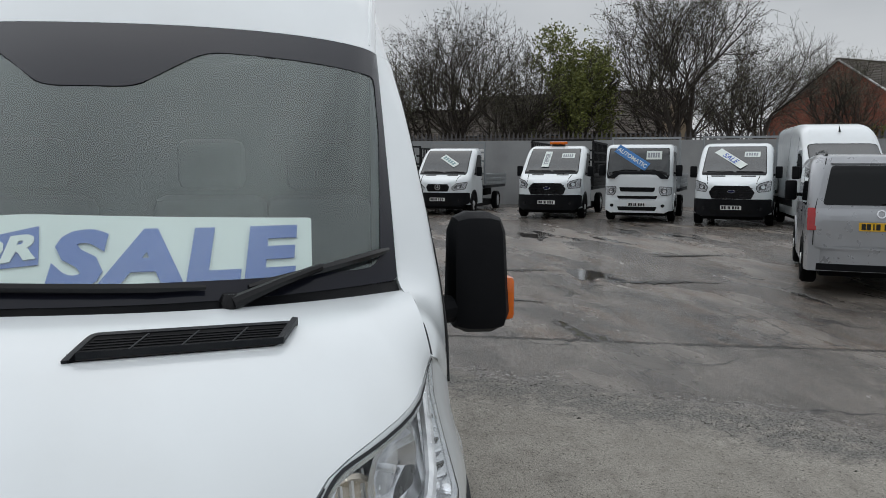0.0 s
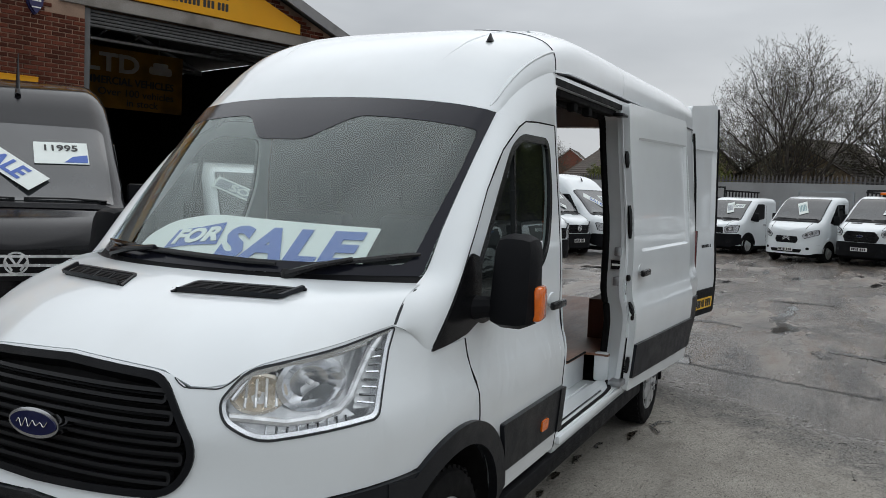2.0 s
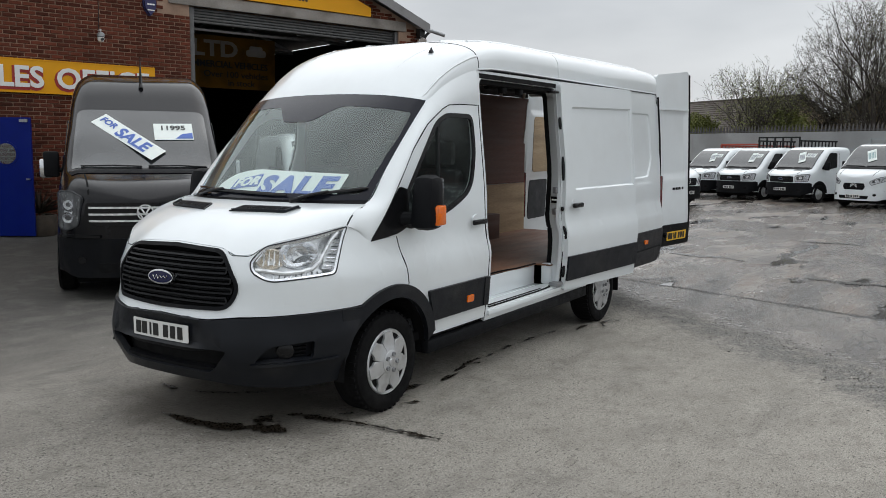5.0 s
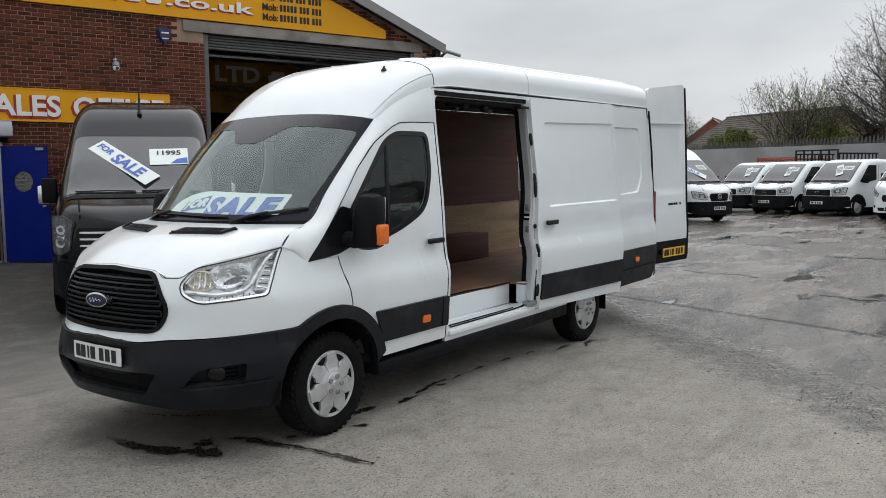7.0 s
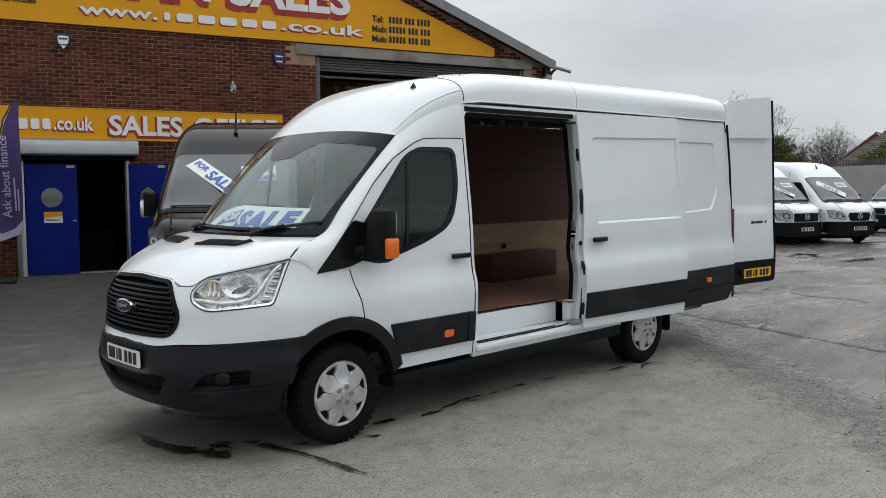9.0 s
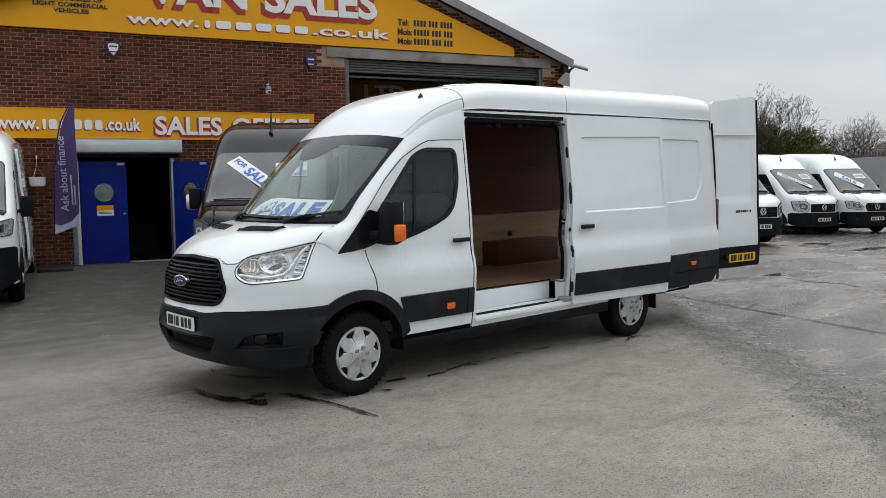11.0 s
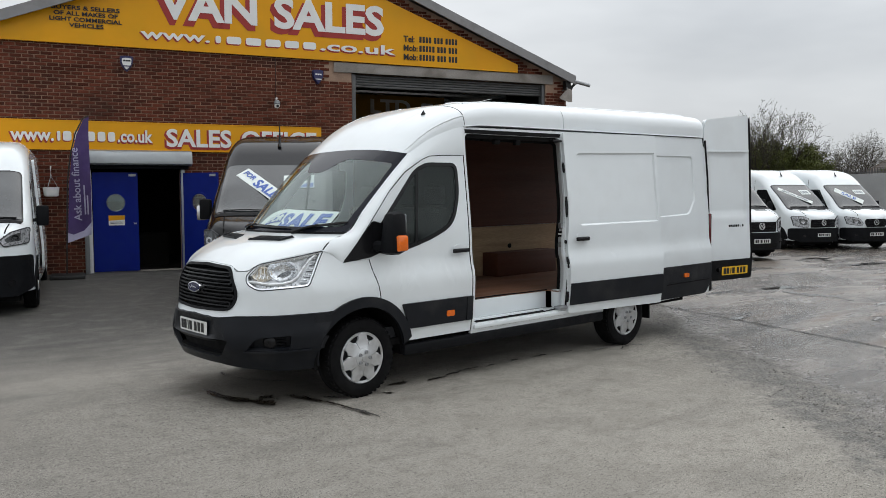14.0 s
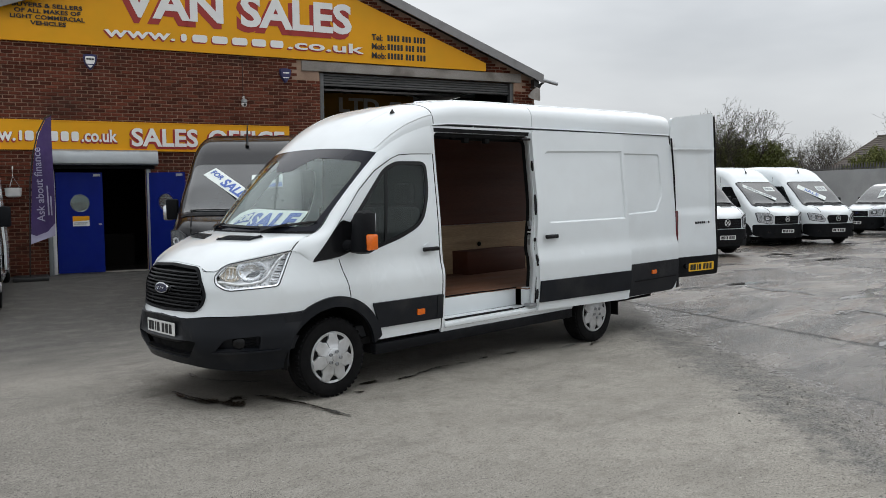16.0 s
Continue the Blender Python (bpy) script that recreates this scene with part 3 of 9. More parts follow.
for sg in (1, -1):
    s = side(sg)
    tag = van
    # screen pillar
    inn = [Vector(skin(sg * 1.31, 1.293)), bonnet_at(0.5, sg), screen_base(sg), *[screen_at(u, sg) for u in (0.25, 0.5, 0.75)], roof_at(0.45, sg)]
    outer = [Vector(s(x, z)) for x, z in ((-0.285, 1.262), (-0.18, 1.19), (-0.02, 1.37), (0.15, 1.56), (0.34, 1.78), (0.54, 1.955), (0.75, 2.07))]
    fi = [smooth_curve(range(7), [p[k] for p in inn]) for k in range(3)]
    fo = [smooth_curve(range(7), [p[k] for p in outer]) for k in range(3)]

    def pillar(u, v):
        a, b = Vector([f(u) for f in fi]), Vector([f(u) for f in fo])
        c = Vector((a.x * 0.62 + b.x * 0.38, b.y * 0.985 + a.y * 0.015, a.z * 0.75 + b.z * 0.25))
        return a * (1 - v) ** 2 + c * 2 * v * (1 - v) + b * v * v
    part("screen_pillar", grid(pillar, lin(0, 6, 30), lin(0, 1, 8), thick=0.012, inside=(0.6, 0, 1.4)), WHITE, van)
    # corner above the cab door
    xs = [0.635, 0.75, 0.842, 1.0, 1.12, 1.272]
    lows = [roof_at(0.45, sg)] + [Vector(s(x, z)) for x, z in ((0.75, 2.07), (0.842, 2.103), (1.0, 2.112), (1.12, 2.114), (1.272, 2.116))]
    fl = [smooth_curve(xs, [p[k] for p in lows]) for k in range(3)]

    def corner(x, v):
        a, b = Vector([f(x) for f in fl]), Vector((x, -sg * ROOF_Y(x), ROOF_ZS(x)))
        p = a * (1 - v) + b * v
        p.y -= sg * 0.012 * 4 * v * (1 - v) * min(1, (x - 0.635) * 4)
        return p
    part("roof_corner", grid(corner, lin(0.635, 1.272, 16), lin(0, 1, 6), thick=0.012), WHITE, van)
    # cab door
    door = [(0.08, 1.196), (0.15, 0.965), (0.17, 0.87), (0.17, 0.80)] + arc(0, 0.345, 0.46, 65, 14, 10) + [(0.47, 0.435), (1.262, 0.435), (1.262, 2.112), (1.12, 2.11), (1.0, 2.108), (0.842, 2.098), (0.75, 2.064), (0.54, 1.95), (0.34, 1.775), (0.15, 1.555), (-0.015, 1.365), (-0.17, 1.197)]
    hole = rounded([(0.13, 1.33), (0.22, 1.47), (0.66, 1.965), (0.80, 2.02), (1.15, 2.02), (1.155, 1.75), (1.06, 1.47), (0.80, 1.36), (0.50, 1.275), (0.22, 1.25)], [0.03, 0.1, 0.1, 0.05, 0.06, 0.1, 0.12, 0.1, 0.1, 0.05], 5)
    cab = part("cab_door", panel(door, s, [hole], step=0.08, thick=0.03), WHITE, van)
    pane = part("window", panel(grown(hole, 0.004), side(sg, -0.012), step=0.15, thick=0.0), TINT, cab)
    pane.visible_shadow = False
    part("window_seal", panel(grown(hole, 0.022), side(sg, 0.003), [grown(hole, -0.012)], step=0.15, thick=0.016), GLOSS_BLACK, cab)
    part("divider_bar", panel([(0.60, 1.30), (0.622, 1.30), (0.695, 1.985), (0.672, 1.985)], side(sg, 0.0), step=0.2, thick=0.02), GLOSS_BLACK, cab)
    tri = rounded([(-0.185, 1.182), (-0.02, 1.36), (0.135, 1.53), (0.24, 1.50), (0.21, 1.25), (0.09, 1.212)], [0.01, 0, 0.03, 0.03, 0.03, 0.02])
    part("quarter_trim", panel(tri, side(sg, 0.006), step=0.09, thick=0.02), GLOSS_BLACK, cab)
    hy = -sg * 0.975
    hb = turned([(0.0, -0.012), (0.052, -0.012), (0.055, 0.0), (0.03, 0.004), (0.0, 0.004)], 20, "y", (0, 0, 0))
    hb.transform(Matrix.Translation((1.12, hy, 1.235)) @ Matrix.Diagonal((1.15, 0.6, 0.7, 1)))
    part("handle_cup", hb, WHITE, cab)
    part("door_handle", box(1.02, 1.22, hy - sg * 0.040 - 0.014, hy - sg * 0.040 + 0.014, 1.195, 1.236, 0.012), GLOSS_BLACK, cab, "black pull handle")
    # lower rub strip with marker lamp
    part("rub_strip", panel(rounded([(0.405, 0.775), (1.255, 0.775), (1.255, 0.545), (0.49, 0.545)], [0.02, 0.01, 0.01, 0.02]), side(sg, 0.022), step=0.09, thick=0.025), GREY_PLASTIC, cab)
    part("marker_lamp", panel(rounded([(0.925, 0.665), (1.02, 0.665), (1.02, 0.61), (0.925, 0.61)], 0.015), side(sg, 0.03), step=0.2, thick=0.015), ORANGE, cab)
    part("bump_cap", panel(rounded([(1.18, 0.775), (1.255, 0.775), (1.255, 0.545), (1.18, 0.545)], 0.01), side(sg, 0.03), step=0.2, thick=0.012), GREY_PLASTIC, cab)
    # wheel arch trim, front
    ring = [(x, z) for x, z in arc(0, 0.345, 0.445, 172, 8, 26)] + [(x, z) for x, z in arc(0, 0.345, 0.535, 14, 128, 22)] + [(-0.46, 0.78)]
    part("wheel_arch_trim", panel([(a_of_x(x), z) for x, z in ring], lambda a, z, sg=sg: skin(sg * a, z, 0.022), step=0.08, thick=0.04), GREY_PLASTIC, van)
    # the long side behind the cab
    body = [(1.275, 0.40), (3.28, 0.40)] + arc(3.75, 0.335, 0.44, 172, 8, 18) + [(4.22, 0.40), (5.50, 0.43), (5.50, 2.413), (1.275, 2.385), (1.275, 2.11)]
    opening = rounded([(1.30, 0.50), (2.62, 0.50), (2.62, 1.2), (2.70, 1.55), (2.70, 2.325), (1.30, 2.325)], [0.03, 0.08, 0.3, 0.3, 0.09, 0.06], 5)
    field = rounded([(2.92, 1.46), (5.06, 1.46), (5.22, 1.64), (5.22, 2.17), (2.92, 2.17)], [0.06, 0.05, 0.06, 0.06, 0.06], 4) if sg < 0 else rounded([(4.18, 1.415), (5.06, 1.44), (5.22, 1.64), (5.22, 2.17), (4.18, 2.17)], [0.03, 0.05, 0.06, 0.06, 0.03], 4)
    part("body_side", pressed(body, lambda x, z, k: skin(sg * a_of_x(x), z, k), field, 0.016, [opening] if sg > 0 else []), WHITE, van)
    gut = [Vector((x, -sg * (ROOF_Y(x) + 0.006), ROOF_ZS(x) + 0.004)) for x in lin(1.29, 5.48, 20)]
    part("roof_gutter", tube(gut, 0.005, 6), WHITE, van)
    part("sill", box(0.45, 3.3, min(-sg * 0.90, -sg * 0.985), max(-sg * 0.90, -sg * 0.985), 0.30, 0.40, 0.02), PLASTIC, van)

SHUT = [(0.08, 1.196), (0.15, 0.965), (0.17, 0.87), (0.168, 0.80)]
SHUT_TOP = [(-0.17, 1.197), (-0.015, 1.367), (0.15, 1.558), (0.34, 1.778), (0.54, 1.953), (0.75, 2.067), (0.842, 2.1), (1.0, 2.110), (1.12, 2.112), (1.268, 2.114), (1.268, 1.5), (1.268, 0.9), (1.268, 0.44)]
for sg in (1, -1):
    for line in (SHUT, SHUT_TOP):
        fine = [(a[0] + (b[0] - a[0]) * k / 4, a[1] + (b[1] - a[1]) * k / 4) for a, b in zip(line, line[1:]) for k in range(4)] + [line[-1]]
        part("shut_line", tube([side(sg, -0.001)(x, z) for x, z in fine], 0.0042, 5), DARK, van)
    part("roof_seam", tube([roof_at(1.287, sg * v) for v in lin(0.995, 0.18, 14)], 0.0045, 5, taper=[1.0] * 6 + [0.8] * 9), TRIM_GREY, van)
    part("roof_crease", tube([roof_at(x, sg * 0.83) + Vector((0, 0, -0.006)) for x in lin(0.50, 1.285, 14)], 0.010, 6, taper=[0.6] + [1.0] * 14), WHITE, van)
    # thin grey tube draws the shadow line below the gutter
    part("gutter_shadow", tube([Vector((x, -sg * (ROOF_Y(x) + 0.010), ROOF_ZS(x) - 0.007)) for x in lin(1.32, 5.47, 20)], 0.0035, 5), TRIM_GREY, van)
    # dark strip and tube draw the shade in the gap before the rear door
    part("rear_gap", panel([(5.478, 2.30), (5.502, 2.30), (5.502, 2.41), (5.478, 2.41)], side(sg, 0.003), step=(None, 0.1), thick=0.02), RUBBER, van)
    part("rear_seal", tube([(5.508, -sg * 0.965, 0.88), (5.512, -sg * 0.96, 1.4), (5.514, -sg * 0.935, 1.9), (5.512, -sg * 0.895, 2.38)], 0.012, 6), RUBBER, van)
part("roof", grid(roof_at, lin(0.45, 1.3, 16) + lin(1.4, 2.75, 14), lin(-1, 1, 40), thick=0.015), WHITE, van)
part("roof", grid(roof_at, lin(2.758, 5.40, 24) + [5.46, 5.50], lin(-1, 1, 40), thick=0.015), WHITE, van)
for y in (-0.52, -0.18, 0.18, 0.52):
    part("roof_rib", tube([roof_at(x, -y / 0.876 * 0.62) + Vector((0, 0, -0.004)) for x in lin(1.5, 5.3, 24)], 0.014, 6), WHITE, van)
for y in (-0.42, 0.36):
    part("roof_crease", tube([roof_at(x, -y / 0.876 * 0.72) + Vector((0.0, 0, -0.008)) for x in lin(0.62, 1.5, 14)], 0.011, 6, taper=[0.4 + 0.6 * min(1, k / 5) for k in range(15)]), WHITE, van)
aer = turned([(0.032, 0.0), (0.028, 0.015), (0.016, 0.035), (0.004, 0.06)], 12, "z")
aer.transform(Matrix.Translation(roof_at(0.99, 0.44) - Vector((0, 0, 0.004))) @ Matrix.Diagonal((1.0, 0.55, 0.72, 1)))
part("roof_aerial", aer, GLOSS_BLACK, van)

# ---- the tall white van: nose ----
bumper_top = [(a, interp(abs(a), [0, 0.35, 0.57, 1.34], [0.765, 0.752, 0.775, 0.787]) - 0.004) for a in lin(1.33, -1.33, 34)]
b_arch = [(a_of_x((0.50 - 0.085 * k / 8) * math.cos(radians(118 + 8.0 * k))), 0.345 + (0.50 - 0.085 * k / 8) * math.sin(radians(118 + 8.0 * k))) for k in range(9)]
b_right = [(0.0, 0.36), (0.35, 0.36), (0.60, 0.335), (0.95, 0.31), (1.18, 0.315)] + b_arch[::-1]
bump = b_right + bumper_top + [(-a, z) for a, z in b_right[::-1]][:-1]
intake = rounded([(-0.52, 0.575), (0.52, 0.575), (0.40, 0.425), (-0.40, 0.425)], 0.03)
fog = rounded([(0.74, 0.60), (1.01, 0.615), (1.00, 0.50), (0.66, 0.495)], [0.06, 0.02, 0.03, 0.02])


def bump_skin(a, z):
    b = 0.018 + 0.025 * min(1, max(0, (0.72 - z) / 0.1)) * min(1, max(0, (z - 0.42) / 0.08)) * (1 if abs(a) > 0.46 else 0.4)
    k = min(1, max(0, (0.36 - abs(a)) / 0.05)) * min(1, max(0, (z - 0.575) / 0.02)) * min(1, max(0, (0.735 - z) / 0.02))
    return skin(a, z, b * (1 - k) - 0.004 * k)


bumper = part("front_bumper", panel(bump, bump_skin, [intake, fog, mirrored(fog)], step=0.055, thick=0.04), GREY_PLASTIC, van, "dark grey plastic front bumper")
part("lower_intake", panel(grown(intake, 0.055), lambda a, z: skin(a, z, -0.05), step=0.1, thick=0.01), DARK, bumper)
part("intake_shelf", panel(rounded([(-0.43, 0.452), (0.43, 0.452), (0.41, 0.428), (-0.41, 0.428)], 0.006), lambda a, z: skin(a, z, 0.004), step=(0.08, None), thick=0.05), PLASTIC, bumper)
for sg in (1, -1):
    f = fog if sg > 0 else mirrored(fog)
    part("fog_recess", panel(grown(f, 0.015), lambda a, z: skin(a, z, -0.03), step=0.08, thick=0.01), GREY_PLASTIC, bumper)
    p = Vector(skin(sg * 0.84, 0.56, -0.012))
    lamp = turned([(0.0, 0.0), (0.052, 0.0), (0.055, -0.02), (0.04, -0.03), (0.0, -0.03)], 24, "x")
    lamp.transform(Matrix.Translation(p) @ Matrix.Rotation(sg * radians(40), 4, "Z"))
    part("fog_lamp", lamp, GLOSS_BLACK, bumper)
    for k in range(4):
        z = 0.515 + 0.025 * k
        part("fog_fin", panel([(sg * 0.895, z), (sg * 0.97, z + 0.003), (sg * 0.97, z + 0.012), (sg * 0.895, z + 0.009)], lambda a, z: skin(a, z, -0.005), step=None, thick=0.02), PLASTIC, bumper)
    part("bumper_lip", panel([(sg * a, z) for a, z in rounded([(0.64, 0.487), (1.17, 0.492), (1.17, 0.480), (0.66, 0.470)], 0.004)], lambda a, z: skin(a, z, 0.055), step=(0.06, None), thick=0.05), GREY_PLASTIC, bumper)

grille = part("grille", panel(grown(GRILLE, 0.002), lambda a, z: skin(a, z, 0.012), [grown(GRILLE, -0.020)], step=0.06, thick=0.05), PLASTIC, van, "black slatted radiator grille")
part("grille_mesh", panel(GRILLE, lambda a, z: skin(a, z, -0.05), step=0.1, thick=0.005), DARK, grille)
for k, z in enumerate((0.868, 0.928, 0.988, 1.048, 1.108)):
    w = interp(z, [0.82, 0.95, 1.15], [0.485, 0.56, 0.455]) - 0.014
    loop = rounded([(-w, z - 0.021), (w, z - 0.021), (w, z + 0.021), (-w, z + 0.021)], 0.018)
    part("grille_slat", panel(loop, lambda a, z: skin(a, z, 0.006), [grown(loop, -0.011)], step=(0.08, None), thick=0.03), SLAT, grille)
    part("grille_bar", panel([(-w, z - 0.004), (w, z - 0.004), (w, z + 0.004), (-w, z + 0.004)], lambda a, z: skin(a, z, -0.012), step=(0.08, None), thick=0.02), PLASTIC, grille)
oval = [(0.115 * math.cos(t), 0.985 + 0.046 * math.sin(t)) for t in lin(0, 2 * math.pi, 36)[:-1]]
badge = part("badge", panel(oval, lambda a, z: skin(a, z, 0.045), step=0.06, thick=0.05), CHROME, grille, "chrome-rimmed blue oval badge")
part("badge_field", panel(grown(oval, -0.010), lambda a, z: skin(a, z, 0.048), step=0.06, thick=0.004), BLUE_BADGE, badge)
part("badge_mark", tube([Vector(skin(a, 0.985 + 0.009 * math.sin(a * 190 + 0.6) * (1.0 - 0.5 * math.sin(a * 47)) + 0.05 * a, 0.051)) for a in lin(-0.07, 0.07, 60)], 0.0020, 5), CHROME, badge)


def number_plate(parent, mat, to3d, w=0.52, h=0.111):
    plate = part("number_plate", panel(rounded([(-w / 2, -h / 2), (w / 2, -h / 2), (w / 2, h / 2), (-w / 2, h / 2)], 0.01), lambda u, v: to3d(u, v, 0.0), step=0.2, thick=0.004, out=to3d(0, 0, -1)), mat, parent)
    for k, u in enumerate((-0.205, -0.145, -0.085, -0.033, 0.06, 0.125, 0.19)):
        ww = (0.05, 0.05, 0.016, 0.05, 0.044, 0.044, 0.044)[k] * w / 0.52
        u = u * w / 0.52
        part("plate_bar", panel([(u - ww / 2, -0.039), (u + ww / 2, -0.039), (u + ww / 2, 0.039), (u - ww / 2, 0.039)], lambda a, b: to3d(a, b, 0.003), step=None, thick=0.002, out=to3d(0, 0, -1)), INK, plate)
    return plate


number_plate(bumper, PLATE_W, lambda u, v, w: (skin(0, 0.645)[0] - 0.014 - w + 0.10 * u * u, -u, 0.650 + v))

def strip(loop_a, lift_a, loop_b, lift_b):
    """A closed band between two outlines on the skin."""
    bm = bmesh.new()
    p = [bm.verts.new(skin(a, z, lift_a)) for a, z in loop_a]
    q = [bm.verts.new(skin(a, z, lift_b)) for a, z in loop_b]
    for k in range(len(p)):
        bm.faces.new((p[k - 1], p[k], q[k], q[k - 1]))
    bmesh.ops.recalc_face_normals(bm, faces=bm.faces[:])
    return bm


LAMP_FINE = [(a0 + (a1 - a0) * k / 4, z0 + (z1 - z0) * k / 4) for (a0, z0), (a1, z1) in zip(LAMP, LAMP[1:] + LAMP[:1]) for k in range(4)]
for sg in (1, -1):
    L = [(sg * a, z) for a, z in LAMP_FINE]
    L0 = LAMP if sg > 0 else mirrored(LAMP)

    def on_lamp(a, z, lift, sg=sg):
        return Vector(skin(sg * a, z, lift))
    lamp = part("headlight", strip(grown(L, -0.003), -0.002, grown(L, -0.016), -0.078), REFLECTOR, van, "clear wraparound headlight with chrome reflectors")
    part("lamp_back", panel(grown(L0, -0.012), lambda a, z: skin(a, z, -0.075), step=0.04, thick=0.0), LAMP_GREY, lamp)
    part("lamp_rim", strip(grown(L, -0.004), 0.002, grown(L, -0.015), -0.004), REFLECTOR, lamp)
    part("lamp_seal", strip(grown(L, 0.005), 0.003, grown(L, -0.002), 0.003), TRIM_GREY, lamp)
    lens = part("lamp_lens", panel(grown(L0, -0.002), lambda a, z: skin(a, z, 0.003), step=0.04, thick=0.0), LENS, lamp)
    lens.visible_shadow = False
    # faceted main bowl, and the warm indicator pocket beside it
    for a, z, rx, rz, mat in ((0.765, 1.112, 0.082, 0.060, LAMP_AMBER), (0.955, 1.135, 0.112, 0.084, REFLECTOR)):
        c, c2 = on_lamp(a, z, -0.012), on_lamp(a, z, -0.1)
        turn = Matrix.Translation(c) @ (c - c2).to_track_quat("Z", "Y").to_matrix().to_4x4()
        bowl = turned([(1.12, -0.030), (0.96, -0.026), (0.82, -0.038), (0.62, -0.052), (0.34, -0.060), (0.10, -0.062)], 18, "z", caps=False)
        bowl.transform(turn @ Matrix.Diagonal((rx, rz, 1, 1)))
        part("lamp_bowl", bowl, mat, lamp, smooth=12.0)
        bulb = turned([(0.001, 0.0), (0.009, -0.004), (0.010, -0.02), (0.008, -0.04)], 14, "z")
        bulb.transform(turn @ Matrix.Translation((0, 0, -0.026)))
        part("bulb", bulb, LAMP_AMBER if mat is LAMP_AMBER else LAMP_GREY, lamp)
    for k in range(4):
        a = 0.715 + 0.035 * k
        part("lamp_rib", tube([on_lamp(a, 1.075, -0.03), on_lamp(a + 0.006, 1.10, -0.045), on_lamp(a + 0.010, 1.15 + 0.008 * k, -0.03)], 0.005, 5), LAMP_GREY, lamp)
    part("lamp_shield", panel([(sg * a, z) for a, z in rounded([(0.90, 1.085), (1.0, 1.092), (1.035, 1.12), (0.99, 1.135), (0.93, 1.112)], 0.012)], lambda a, z: skin(a, z, -0.030), step=0.05, thick=0.004), DARK_LAMP, lamp)
    part("lamp_divider", tube([on_lamp(a, z, -0.016) for a, z in ((0.668, 1.052), (0.74, 1.045), (0.84, 1.030), (0.95, 1.034), (1.03, 1.05), (1.08, 1.085), (1.13, 1.15), (1.19, 1.215), (1.255, 1.258))], 0.0135, 8), LAMP_GREY, lamp)
    part("lamp_hood", tube([on_lamp(a, z, -0.018) for a, z in ((0.675, 1.10), (0.74, 1.172), (0.90, 1.205), (1.05, 1.225), (1.18, 1.245))], 0.009, 8), REFLECTOR, lamp)
    part("side_well", panel([(sg * a, z) for a, z in ((1.10, 1.04), (1.165, 1.035), (1.275, 1.255), (1.215, 1.225), (1.14, 1.13))], lambda a, z: skin(a, z, -0.04), step=0.05, thick=0.0), LAMP_GREY, lamp)
    for k in range(8):
        f = (k + 0.5) / 8
        part("side_fin", tube([on_lamp(1.105 + 0.125 * f, 1.05 + 0.175 * f, -0.03), on_lamp(1.165 + 0.095 * f, 1.04 + 0.19 * f, -0.012)], 0.0045, 5), DARK_LAMP if k % 2 else REFLECTOR, lamp)
    part("lower_well", panel([(sg * a, z) for a, z in ((0.70, 1.03), (0.78, 1.0), (1.10, 1.022), (1.07, 1.045), (0.95, 1.022), (0.84, 1.018), (0.74, 1.034))], lambda a, z: skin(a, z, -0.035), step=0.05, thick=0.0), LAMP_GREY, lamp)
    for k in range(9):
        a = 0.78 + 0.034 * k
        part("lamp_fin", tube([on_lamp(a, 0.998, -0.02), on_lamp(a + 0.008, 1.028, -0.03)], 0.004, 5), DARK_LAMP if k % 3 else REFLECTOR, lamp)

# bonnet vents
for sg in (1, -1):
    def vent_raw(u, v, sg=sg):
        x = -0.53 + 0.062 * v + 0.012 * (u / 0.23) ** 2 + 0.05 * u / 0.23
        y = -sg * (0.345 + u)
        a, b = 0.5, -y / 0.9
        for _ in range(7):
            p = bonnet_at(a, b)
            pa, pb = (bonnet_at(a + 0.01, b) - p) / 0.01, (bonnet_at(a, b + 0.01) - p) / 0.01
            det = pa.x * pb.y - pb.x * pa.y
            ex, ey = x - p.x, y - p.y
            a, b = a + (ex * pb.y - ey * pb.x) / det, b + (pa.x * ey - pa.y * ex) / det
        return Vector((x, y, bonnet_at(a, b).z))

    def vent_at(u, v, w=0.0, raw=vent_raw):
        return raw(u, v) + Vector((0, 0, w + 0.001))
    edge = rounded([(-0.232, -0.058), (0.194, -0.058), (0.232, 0.058), (-0.194, 0.058)], 0.020, 5)
    frame_o, frame_i = [(u, d / 0.062) for u, d in edge], [(u, d / 0.062) for u, d in grown(edge, -0.013)]
    vent = part("bonnet_vent", panel(frame_o, lambda u, v: vent_at(u, v, 0.006), [frame_i], step=(0.05, 0.5), thick=0.016, out=(0, 0, 0)), GREY_PLASTIC, van, "black slatted bonnet air vent")
    part("vent_well", panel(frame_i, lambda u, v: vent_at(u, v, 0.0035), step=(0.05, 0.4), thick=0.002, out=(0, 0, 0)), DARK, vent)
    for v in (-0.44, -0.26, -0.09, 0.09, 0.26, 0.44):
        c = 0.0168 * v / 0.5
        part("vent_slat", panel([(c - 0.198, v - 0.035), (c + 0.198, v - 0.035), (c + 0.198, v + 0.035), (c - 0.198, v + 0.035)], lambda u, v: vent_at(u, v, 0.0055), step=(0.05, None), thick=0.004, out=(0, 0, 0)), PLASTIC, vent)
    for u in (-0.10, 0.0, 0.10):
        part("vent_rib", panel([(u - 0.018, -0.62), (u - 0.014, -0.62), (u + 0.022, 0.62), (u + 0.018, 0.62)], lambda u, v: vent_at(u, v, 0.0068), step=(None, 0.4), thick=0.003, out=(0, 0, 0)), TRIM_GREY, vent)

